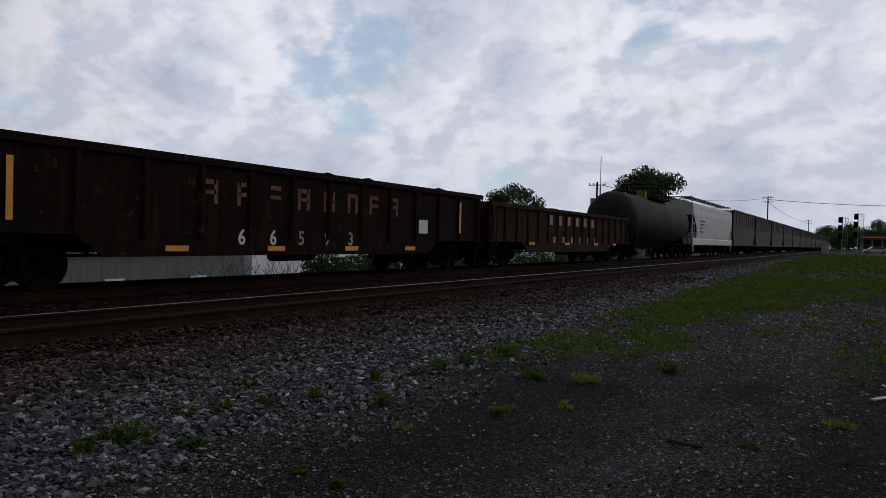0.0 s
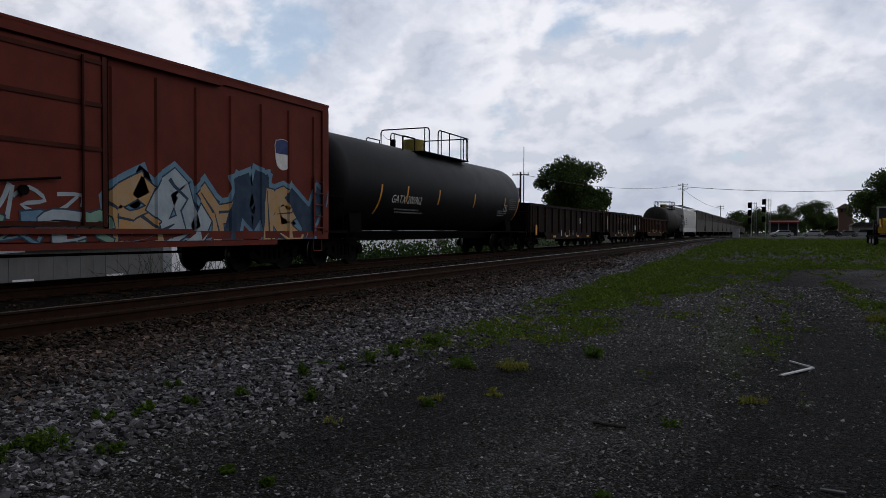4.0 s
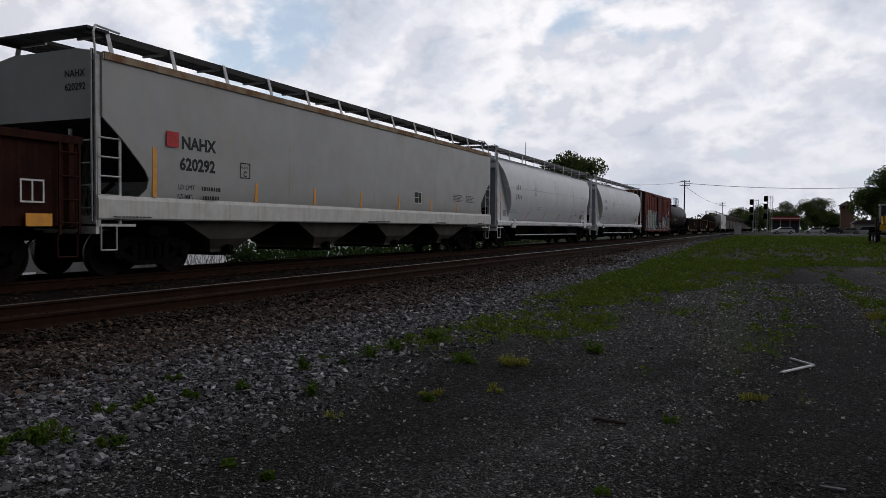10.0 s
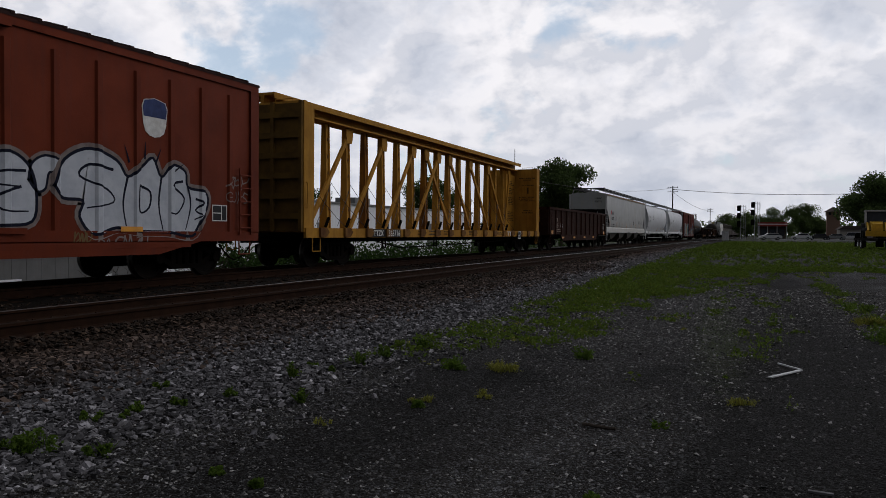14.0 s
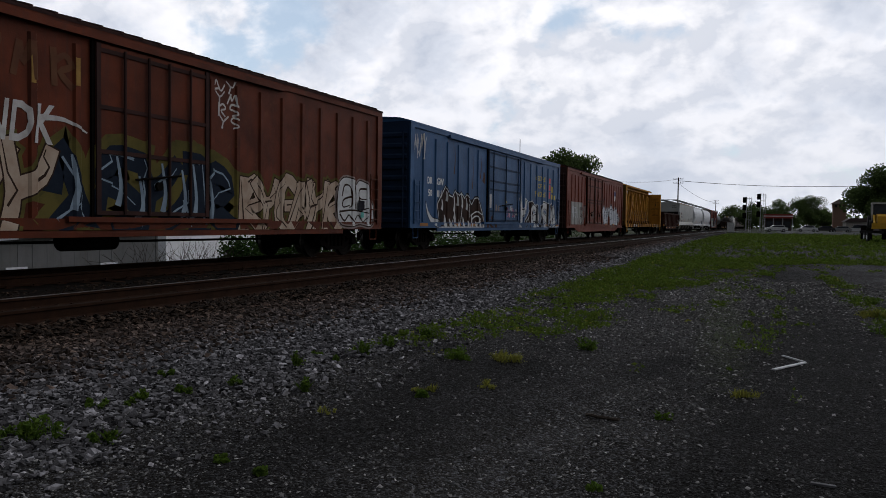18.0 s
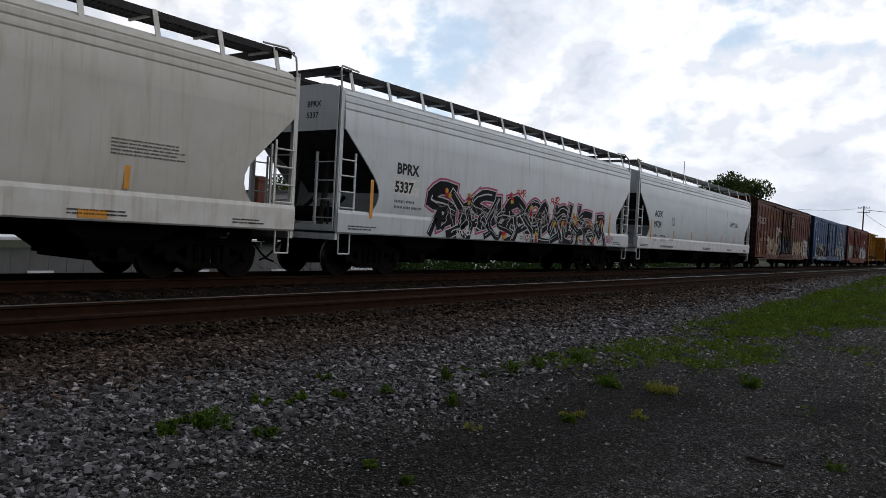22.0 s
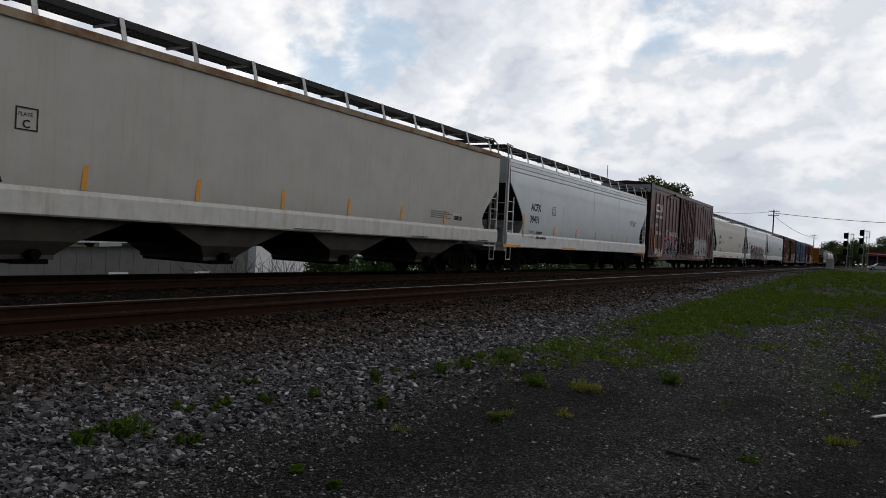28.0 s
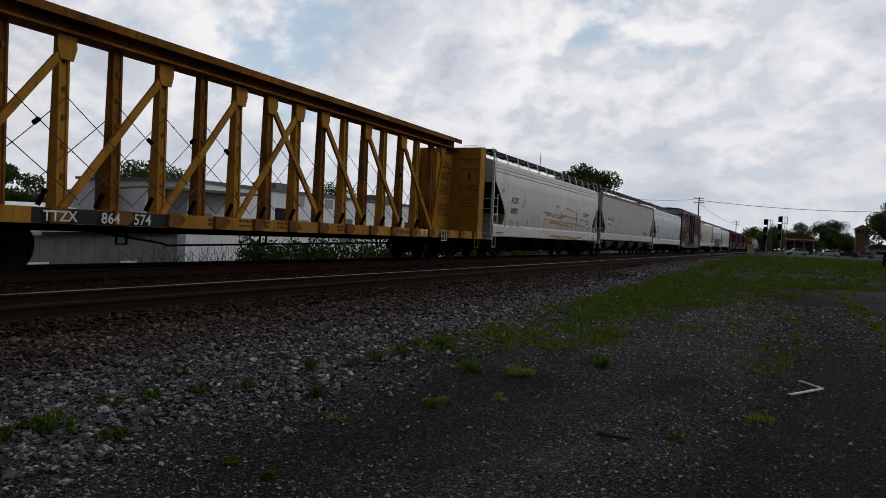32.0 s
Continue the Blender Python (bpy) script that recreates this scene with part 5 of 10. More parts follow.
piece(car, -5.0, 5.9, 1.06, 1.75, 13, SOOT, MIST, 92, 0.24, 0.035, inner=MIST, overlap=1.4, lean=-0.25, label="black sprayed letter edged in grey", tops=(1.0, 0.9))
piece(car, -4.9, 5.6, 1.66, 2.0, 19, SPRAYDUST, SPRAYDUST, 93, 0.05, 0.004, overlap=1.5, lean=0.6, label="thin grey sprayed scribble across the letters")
DOTRED, DOTYEL = paint("red_spray_dot", (0.42, 0.02, 0.015), None, 0.7, bump=0), paint("yellow_spray_dot", (0.60, 0.36, 0.04), None, 0.7, bump=0)
q6 = random.Random(6)
for n, (y, z) in enumerate(((-3.35, 2.15), (-1.0, 2.33), (0.25, 2.02), (1.95, 1.62), (2.6, 1.75), (3.35, 1.98), (3.6, 1.8), (4.55, 1.85), (4.75, 1.7), (5.7, 1.85), (-1.35, 1.25), (0.6, 1.22), (3.85, 1.2), (5.0, 1.18), (-4.4, 2.2))):
    bm = bmesh.new()
    for i in range(4):
        r, a = q6.uniform(0.035, 0.09), q6.uniform(0, math.tau)
        c = (y + 0.11 * math.cos(a) * (i > 0), z + 0.11 * math.sin(a) * (i > 0))
        bm.faces.new([bm.verts.new((0.022 + 0.0002 * i, c[0] + r * math.cos(t), c[1] + r * math.sin(t))) for t in [math.tau * k / 9 for k in range(9)]]).material_index = i % 2
    part("sprayed_dots", wrap(bm, car), [DOTRED, DOTYEL], car, "red and yellow sprayed dots")
for y in (-3.9, -0.15, 3.68):
    sprayed_words(car, "STAY OUT", y, 1.13, 0.21, WHITE, "small white sprayed words", 0.006, 0.9, 0.15)
for y, z, gl in ((-0.72, 2.42, 3), (1.55, 2.36, 3)):
    piece(car, y, y + 0.55, z, z + 0.2, gl, DOTRED, DOTRED, int(z * 100), 0.14, 0.004, label="small red sprayed scrawl")
piece(car, 6.15, 6.9, 1.14, 1.40, 5, TAGPINK, TAGPINK, 94, 0.12, 0.004, label="small pink sprayed scrawl")
part("number_plate_patch", box(1.566, 1.570, 5.55, 6.05, 1.10, 1.44), WHITE, car, "white patch with small print on the sill")
small_print(car, 1.572, 5.58, 1.40, 0.4, 4, BLACK, 0.035, 0.035)
part("number_patch", wrap(box(0.0, 0.001, -h + 1.85, -h + 2.90, 2.03, 2.45), car), WHITE, car, "white repaint patch behind the number")
reflectors(car, [-h + 1.10], 1.4, 2.3, SIDE + 0.012)
reflectors(car, [h - 2.0], 1.45, 2.4, SIDE + 0.012)
sill_marks(car, h)

car, h = covered_hopper(-278.85, -261.5, "bowed", CREAM, CREAMTRIM, 4, "cream covered hopper car with black lettering and bowed sides")
hopper_marks(car, h, "BPRX", "206477", -h + 2.40, 2.66, 0.38)
framed_letter(car, -h + 4.15, 2.3)
reflectors(car, [-h + 1.73], 1.55, 2.45, SIDE + 0.012)
rails_of_reflectors(car, h, 1.36, 1.80, 5)
consolidated(car, h - 3.3, 1.5)
small_print(car, SIDE + 0.03, h - 4.1, 2.4, 1.4, 5, GREYPRINT, 0.03, 0.03)
small_print(car, SIDE + 0.03, -1.2, 2.95, 1.5, 1, GRATING, 0.12)
small_print(car, SIDE + 0.02, -h + 4.55, 1.20, 1.7, 1, GREYPRINT, 0.10)
part("orange_placard", box(SIDE + 0.008, SIDE + 0.014, -h + 3.55, -h + 4.30, 1.06, 1.20), ORANGE, car)
part("orange_placard", box(SIDE + 0.008, SIDE + 0.014, h - 4.6, h - 4.1, 1.06, 1.20), ORANGE, car)
sill_marks(car, h)

car, h = covered_hopper(-319.44, -300.4, "bowed", BLUEGREY, WHITETRIM, 4, "pale grey covered hopper car with orange stripe on the sill")
hopper_marks(car, h, "ACFX", "39431", -h + 2.05, 2.48, 0.38)
framed_letter(car, -h + 4.24, 2.4)
reflectors(car, [-h + 1.44], 1.4, 2.3, SIDE + 0.012)
rails_of_reflectors(car, h, 1.36, 1.75, 5)
for y in (-h + -0.26, -h + 5.64, h - 1.7):
    part("sill_stripe", box(SIDE + 0.012, SIDE + 0.018, y, y + 1.5, 1.01, 1.10), ORANGE, car, "orange stripe on the sill")
small_print(car, SIDE + 0.03, h - 3.4, 2.75, 1.0, 5, GREYPRINT, 0.03, 0.03)

PALETAN = paint("chalky_tan_hopper_paint", (0.46, 0.455, 0.43), (0.41, 0.40, 0.375), 0.5, 0, 1.3, vary=0.15, bump=0.05, streak=(0.36, 0.31, 0.23), streak_amt=0.35)
car, h = covered_hopper(-340.70, -320.2, "flat", PALETAN, TANTRIM, 4, "aged grey covered hopper car with a white number patch", top_rust=RUSTEDGE)
part("number_patch", box((SIDE + 0.003, SIDE + 0.0055, -h + 1.96, -h + 3.02, 2.46, 2.88), (SIDE + 0.003, SIDE + 0.0055, -h + 1.72, -h + 3.02, 1.98, 2.45)), WHITE, car, "white repaint patch behind the lettering")
hopper_marks(car, h, "FURX", "873335", -h + 2.02, 2.50, 0.38, weights=("221000", "65000"))
framed_letter(car, -h + 3.40, 2.45)
reflectors(car, [-h + 1.35], 1.45, 2.75)
rails_of_reflectors(car, h, 1.40, 1.82, 6)
consolidated(car, h - 3.2, 1.75)
small_print(car, SIDE + 0.03, h - 4.6, 2.0, 1.2, 4, GREYPRINT, 0.03, 0.03)
sill_marks(car, h)

car, h = covered_hopper(-360.60, -341.7, "bowed", OILED, CREAMTRIM, 4, "cream covered hopper car with rusty horizontal stains")
hopper_marks(car, h, "ACFX", "69059", -h + 2.10, 2.56, 0.38, weights=("197600", "65400"))
for y, z, wd, rows in ((h - 4.0, 2.68, 1.7, 3), (h - 3.2, 2.22, 0.7, 3)):
    small_print(car, SIDE + 0.03, y, z, wd, rows, GREYPRINT, 0.05, 0.035)
framed_letter(car, -h + 3.65, 2.45)
reflectors(car, [-h + 1.45], 1.45, 2.55, SIDE + 0.012)
rails_of_reflectors(car, h, 1.36, 1.75, 5)
consolidated(car, h - 2.7, 1.7)
sill_marks(car, h)
STAIN = paint("rusty_drip_stain", (0.40, 0.21, 0.065), (0.50, 0.38, 0.22), 0.6, bump=0, scale=5)
RUSTLINE = paint("dark_rust_line", (0.15, 0.052, 0.016), (0.30, 0.13, 0.035), 0.7, bump=0, scale=7)
r9 = random.Random(9)
halo, core = bmesh.new(), bmesh.new()
for n, (z0, y0, y1) in enumerate(((2.40, -2.4, 1.6), (2.36, 1.2, 5.9), (2.30, -2.1, 0.6), (2.04, -2.3, 2.4), (2.00, 1.9, 6.1), (1.90, -1.2, 3.4), (2.86, -0.2, 0.7), (2.80, 1.7, 3.9), (2.68, 2.6, 4.6))):
    pts = [(y0 + (y1 - y0) * k / 9, z0 - 0.012 * k + r9.uniform(-0.012, 0.012)) for k in range(10)]
    stroke(core, pts, 0.020, 0.010, 0.006 + 0.0001 * n)
    for k in range(9):
        if r9.random() < (0.75 if n < 6 else 0.3):
            drop = r9.uniform(0.02, 0.05)
            stroke(halo, [(pts[k][0], pts[k][1] - drop), (pts[k + 1][0], pts[k + 1][1] - drop)], 0.09, r9.uniform(0.03, 0.10), 0.003 + 0.00004 * (9 * n + k), 0, 0.1)
for n, (y, z0, z1) in enumerate(((0.85, 1.55, 2.46), (4.05, 1.45, 2.52))):
    for k, dy in enumerate((-0.05, 0.0, 0.05)):
        stroke(core, [(y + dy, z1 - 0.05 * k), (y + dy * 0.7, r9.uniform(z0, z0 + 0.3))], 0.03, 0.008, 0.0075 + 0.0001 * (3 * n + k))
    stroke(core, [(y, z1 - 0.16), (y + 0.01, z1 + 0.02), (y, z1 + 0.14)], 0.12, 0.01, 0.0085 + 0.0001 * n)
    stroke(halo, [(y, z1), (y + 0.02, z0)], 0.20, 0.05, 0.0068 - 0.003 * n)
for i in range(6):
    y = -1.2 + 0.85 * i + r9.uniform(-0.2, 0.2)
    stroke(core, [(y, 1.22 - 0.03 * (i % 3)), (y + r9.uniform(1.0, 1.6), 1.20 - 0.03 * (i % 3))], 0.018, 0.010, 0.006 + 0.0001 * i)
    stroke(halo, [(y, 1.17 - 0.03 * (i % 3)), (y + 1.2, 1.16 - 0.03 * (i % 3))], 0.07, 0.10, 0.003 + 0.0001 * i)
part("rust_stain", wrap(halo, car), STAIN, car, "orange rust bleeding on the side")
part("rust_line", wrap(core, car), RUSTLINE, car, "dark rust lines scraped along the side")
spot = bmesh.new()
for k in range(7):
    stroke(spot, [(-h + 0.90 + 0.035 * k, 3.10 + r9.uniform(-0.04, 0.04)), (-h + 0.90 + 0.035 * k, 3.02 - r9.uniform(0, 0.22))], 0.05, 0.008, 0.004 + 0.0001 * k)
part("rust_spot", wrap(spot, car), RUSTLINE, car, "rust spot dripping near the end")
for k, y in enumerate((-h + 3.9, -h + 4.25)):
    part("white_placard", box(1.562, 1.566, y, y + 0.22, 1.10, 1.34), WHITE, car, "white placard on the sill")
touched = bmesh.new()
stroke(touched, smoothed([(-h + 5.1, 1.95), (-h + 5.8, 2.0), (-h + 6.6, 1.92)], 4), 0.42, 0.34, 0.002)
part("grey_patch", wrap(touched, car), paint("blue_grey_touch_up", (0.44, 0.465, 0.48), (0.52, 0.53, 0.52), 0.5, bump=0, scale=3), car, "blue-grey touched-up patch")
reflectors(car, [h - 1.1], 1.38, 1.9, SIDE + 0.02)

WHITEFAR = paint("chalky_white_paint", (0.60, 0.60, 0.58), (0.5, 0.5, 0.48), 0.6, 0, 1.5, streak=(0.4, 0.38, 0.34))
car, h = covered_hopper(58.4, 77.1, "bowed", WHITEFAR, WHITETRIM, 3, "white covered hopper car ahead of the tank car")
small_print(car, SIDE + 0.03, -h + 2.6, 3.0, 1.3, 4, BLACK, 0.16, 0.12)


def boxcar(u0, u1, top, body, end, label, door, ribs, first=0.75, roof=None, double=False, sill=0.82, rods=(0.22, 0.42, 0.60, 0.80), bars=(0.0, 0.36, 0.62, 0.95), trim=None):
    """door: (y0, y1) of the sliding door from the middle; ribs: how many posts stand on a side."""
    car, h = car_base("boxcar", u0, u1, label, "boxcar", 2.0)
    trim = trim or (body if double else end)
    prism_pts = [(-1.5, sill + 0.05), (1.5, sill + 0.05), (1.5, top - 0.04), (1.1, top + 0.08), (0, top + 0.16), (-1.1, top + 0.08), (-1.5, top - 0.04)]
    part("body", prism(bmesh.new(), prism_pts, -h + 0.06, h - 0.06, "y"), body, car)
    part("roof", prism(bmesh.new(), [(-1.56, top - 0.06), (-1.56, top), (-1.1, top + 0.12), (0, top + 0.20), (1.1, top + 0.12), (1.56, top), (1.56, top - 0.06), (1.1, top + 0.07), (0, top + 0.15), (-1.1, top + 0.07)], -h + 0.02, h - 0.02, "y"), roof or body, car, "low peaked metal roof")
    for s in (1, -1):
        for i in range(ribs + 1):
            y = -h + first + (2 * h - 1.5) * i / ribs
            if door[0] - 0.1 < y < door[1] + 0.1 or abs(y) > h - 0.45:
                continue
            bm = prism(bmesh.new(), [(s * 1.49, y - 0.10), (s * 1.545, y - 0.055), (s * 1.545, y + 0.055), (s * 1.49, y + 0.10)], sill + 0.18, top - 0.42, "z")
            part("side_post", bm, body, car)
        sgn = s
        lo, hi = sorted((sgn * 1.49, sgn * 1.55))
        part("side_sill", box((lo, hi, -h + 0.05, h - 0.05, sill, sill + 0.22), (lo, hi, -h + 2.4, h - 2.4, sill - 0.12, sill + 0.02)), body, car)
        part("top_chord", box((lo, hi, -h + 0.05, h - 0.05, top - 0.20, top - 0.04)), body, car)
        part("corner_post", box(lo, hi, -h + 0.04, -h + 0.34, sill + 0.2, top - 0.2), body, car)
        part("corner_post", box(lo, hi, h - 0.34, h - 0.04, sill + 0.2, top - 0.2), body, car)
        # door with its rails, bars and lock rods
        wide = (door[1] - door[0]) / (2 if double else 1)
        for n in range(2 if double else 1):
            d0 = door[0] + n * wide
            bm = bmesh.new()
            bx(bm, *sorted((sgn * 1.50, sgn * 1.565)), d0 + 0.02, d0 + wide - 0.02, sill + 0.30, top - 0.30)
            leaf = part("door", bm, body, car, "sliding plug door with lock rods")
            fr = bmesh.new()
            for a in ((d0 + 0.02, d0 + 0.12, sill + 0.3, top - 0.3), (d0 + wide - 0.12, d0 + wide - 0.02, sill + 0.3, top - 0.3)):
                bx(fr, *sorted((sgn * 1.565, sgn * 1.60)), *a)
            hgt = top - sill - 0.6
            for f in bars:
                bx(fr, *sorted((sgn * 1.565, sgn * 1.59)), d0 + 0.1, d0 + wide - 0.1, sill + 0.3 + hgt * f, sill + 0.38 + hgt * f)
            part("door_frame", fr, trim, leaf)
            for f in rods:
                part("lock_rod", bar(bmesh.new(), (sgn * 1.615, d0 + wide * f, sill + 0.32), (sgn * 1.615, d0 + wide * f, top - 0.35), 0.03), trim, leaf)
            for a in ((d0 - 0.05, d0 + 0.02), (d0 + wide - 0.02, d0 + wide + 0.05)):
                part("door_jamb", box(*sorted((sgn * 1.50, sgn * 1.553)), *a, sill + 0.24, top - 0.27), DARK, leaf, "dark gap beside the door")
            part("door_handle", bar(bar(bmesh.new(), (sgn * 1.63, d0 + wide * 0.3, sill + 1.0), (sgn * 1.63, d0 + wide * 0.7, sill + 1.15), 0.025), (sgn * 1.60, d0 + wide * 0.5, sill + 0.9), (sgn * 1.66, d0 + wide * 0.5, sill + 0.9), 0.09, 10), DARK, leaf)
        part("door_track", box((*sorted((sgn * 1.50, sgn * 1.63)), door[0] - wide * (0.95 if not double else 0.75), door[1] + wide * (0.9 if not double else 0.75), top - 0.26, top - 0.14), (*sorted((sgn * 1.5, sgn * 1.62)), door[0] - 0.6, door[1] + 2.2, sill + 0.16, sill + 0.26)), DARK if s < 0 else body, car)
        for e in (-1, 1):
            y0, y1 = sorted((e * (h - 0.35), e * (h - 0.78)))
            ladder(car, sgn * 1.57, y0, y1, sill + 0.15, 2.55, 5, body, 0.016)
            stirrup(car, sgn * 1.52, e * (h - 0.55), body, 0.4, sill, 0.5)
    posts = [y for y in (-h + first + (2 * h - 1.5) * i / ribs for i in range(ribs + 1)) if not (door[0] - 0.1 < y < door[1] + 0.1 or abs(y) > h - 0.45)]

    def skin(y, z):
        if z < sill + 0.222:
            return 1.55
        if door[0] <= y <= door[1] and z > sill + 0.29:
            return 1.567
        if abs(y) > h - 0.342:
            return 1.55
        return 1.5 + max([0.045 - max(0.0, abs(y - p) - 0.055) for p in posts] + [0.0])

    cuts = [p + d for p in posts for d in (-0.1, -0.055, 0.055, 0.1)] + [e * d for d in door for e in (1,)] + [d + e for d in door for e in (-0.004, 0.004)] + [h - 0.342, h - 0.35, 0.342 - h, 0.35 - h]
    EDGE[car.name] = (sill + 0.01, h - 0.06)
    SKIN[car.name] = (skin, cuts, [sill + 0.222, sill + 0.228, sill + 0.289, sill + 0.295], False)
    for i in range(1, 2 * ribs if roof else 1):
        y = -h + h * i / ribs
        part("roof_seam", prism(bmesh.new(), [(-1.575, top - 0.02), (-1.1, top + 0.12), (0, top + 0.20), (1.1, top + 0.12), (1.575, top - 0.02), (1.575, top + 0.035), (1.1, top + 0.165), (0, top + 0.245), (-1.1, top + 0.165), (-1.575, top + 0.035)], y - 0.035, y + 0.035, "y"), roof or body, car)
    # corrugated ends
    for e in (-1, 1):
        # end walls are coloured darker than the sides, with their shade painted in
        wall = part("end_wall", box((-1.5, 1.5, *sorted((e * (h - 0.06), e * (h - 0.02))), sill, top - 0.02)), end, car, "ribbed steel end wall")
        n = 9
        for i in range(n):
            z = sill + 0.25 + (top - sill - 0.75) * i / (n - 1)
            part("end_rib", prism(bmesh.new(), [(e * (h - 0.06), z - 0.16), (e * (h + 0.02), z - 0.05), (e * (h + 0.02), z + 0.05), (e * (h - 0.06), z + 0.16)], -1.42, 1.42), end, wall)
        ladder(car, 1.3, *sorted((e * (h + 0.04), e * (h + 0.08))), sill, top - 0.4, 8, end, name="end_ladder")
    part("brake_reservoir", bar(bmesh.new(), (0.9, -1.8, 0.62), (0.9, -0.6, 0.62), 0.2, 12), DARK, car, smooth=40)
    part("brake_rod", bar(bmesh.new(), (0.5, -h + 2.8, 0.6), (0.5, h - 2.8, 0.55), 0.03, 6), DARK, car)
    return car, h


UPRED = paint("faded_red_boxcar_paint", (0.145, 0.032, 0.022), (0.10, 0.025, 0.018), 0.7, 0, 1.3, spec=0.07, bump=0.15, streak=(0.07, 0.035, 0.028), streak_amt=0.4, rust=0.12)
REDTWO = paint("oxide_red_boxcar_paint", (0.150, 0.030, 0.0135), (0.112, 0.023, 0.011), 0.55, 0.45, 1.2, spec=0.08, bump=0.15, streak=(0.08, 0.03, 0.025), streak_amt=0.3, rust=0.08)
BLUE = paint("weathered_blue_boxcar_paint", (0.027, 0.080, 0.185), (0.021, 0.060, 0.135), 0.5, 0.4, 1.2, spec=0.12, bump=0.12, streak=(0.04, 0.05, 0.07), streak_amt=0.45, rust=0.16)
BROWN = paint("brown_weathered_boxcar_paint", (0.110, 0.028, 0.0135), (0.058, 0.019, 0.012), 0.55, 0.4, 1.2, spec=0.08, bump=0.2, streak=(0.05, 0.025, 0.02), streak_amt=0.5, rust=0.3)
CNRED = paint("dark_maroon_boxcar_paint", (0.082, 0.0175, 0.0145), (0.058, 0.0135, 0.0115), 0.42, 0, 1.2, spec=0.28, bump=0.08, streak=(0.05, 0.022, 0.02), streak_amt=0.3, rust=0.05)
# on end walls this dark tone includes the shade of the unlit end
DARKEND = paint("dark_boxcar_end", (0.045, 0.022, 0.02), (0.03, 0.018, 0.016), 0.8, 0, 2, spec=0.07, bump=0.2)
# darker body colours for door bars and rods, painting in their shading
REDSHADE = paint("shaded_red_door_gear", (0.060, 0.0155, 0.0095), (0.040, 0.012, 0.008), 0.6, 0.3, 1.5, spec=0.08, bump=0.2)
BLUESHADE = paint("shaded_blue_door_gear", (0.0135, 0.034, 0.075), (0.010, 0.022, 0.045), 0.6, 0.3, 1.5, spec=0.08, bump=0.2)
# blue of the side taken down to the shade of the unlit end
DARKBLUE = paint("shaded_blue_boxcar_end", (0.010, 0.024, 0.055), (0.008, 0.017, 0.036), 0.7, 0, 2, spec=0.07, bump=0.2)

car, h = boxcar(-51.3, -31.8, 4.58, UPRED, DARKEND, "faded red boxcar with grey number panel and bright sprayed tags", (-1.4, 2.1), 16, 0.80, rods=(0.16, 0.84), bars=(0.0, 0.44, 0.70, 0.95), trim=REDSHADE)
SKYSPRAY = paint("sky_blue_spray", (0.10, 0.20, 0.30), (0.16, 0.26, 0.34), 0.7, bump=0, scale=3)
PALESPRAY = paint("pale_blue_spray", (0.36, 0.42, 0.46), (0.26, 0.32, 0.36), 0.7, bump=0, scale=3)
SEAGREEN = paint("sea_green_spray", (0.13, 0.27, 0.20), (0.22, 0.34, 0.27), 0.7, bump=0, scale=3)
SANDSPRAY = paint("sand_orange_spray", (0.42, 0.24, 0.09), (0.38, 0.30, 0.20), 0.7, bump=0, scale=3)
SLATE = paint("slate_blue_spray", (0.030, 0.050, 0.085), (0.050, 0.075, 0.11), 0.7, bump=0, spec=0.05, scale=3)
BRIGHTS = "sprayed letter in blue, sand and sea green"
piece(car, -9.3, -5.0, 0.86, 2.05, 5, [SLATE, SKYSPRAY, PALESPRAY], SLATE, 11, 0.34, 0.03, back=SKYSPRAY, halo=0.10, overlap=1.4, label=BRIGHTS, tops=(1.0, 0.75, 0.6, 0.6, 0.9))
piece(car, -9.4, -4.6, 0.84, 1.20, 7, [SANDSPRAY, PALESPRAY, SLATE], SLATE, 12, 0.34, 0.02, overlap=1.3, label=BRIGHTS)
piece(car, -4.75, -1.35, 0.86, 2.40, 4, [SANDSPRAY, SEAGREEN, SEAGREEN, SLATE], SLATE, 13, 0.36, 0.04, back=PALESPRAY, halo=0.10, inner=PALESPRAY, overlap=1.35, label=BRIGHTS, tops=(0.85, 1.0, 0.9, 1.0))
piece(car, -4.5, 2.2, 0.86, 1.30, 9, [SKYSPRAY, PALESPRAY, SEAGREEN], SLATE, 14, 0.34, 0.03, overlap=1.3, label=BRIGHTS)
piece(car, -0.6, 1.4, 1.25, 1.75, 3, PALESPRAY, PALESPRAY, 15, 0.12, 0.004, lean=0.3, label="thin white sprayed scrawl")
piece(car, 2.4, 9.3, 0.86, 2.15, 6, [SANDSPRAY, PALESPRAY, SANDSPRAY, SLATE, SANDSPRAY, SLATE], SLATE, 16, 0.33, 0.035, back=SKYSPRAY, halo=0.12, inner=SLATE, overlap=1.35, label=BRIGHTS, tops=(0.9, 1.0, 0.85, 1.0, 0.8, 0.9))
part("number_panel", wrap(box(0.010, 0.012, -h + 1.85, -h + 5.0, 1.13, 2.85), car), GREYPATCH, car, "grey repainted number panel")
for text, y, z in (("UP", -h + 2.05, 2.45), ("490", -h + 2.05, 2.08), ("220", -h + 3.35, 2.08)):
    write(car, text, 1.514, y, z, 0.34, BLACK, "stencilled mark", 0.006)
small_print(car, 1.514, -h + 2.2, 1.5, 0.7, 2, GREYPRINT, 0.06, 0.05)
small_print(car, 1.514, -h + 3.4, 1.5, 0.6, 2, GREYPRINT, 0.06, 0.05)
EMBLEM = paint("shield_blue", (0.03, 0.05, 0.16), None, 0.6, bump=0)


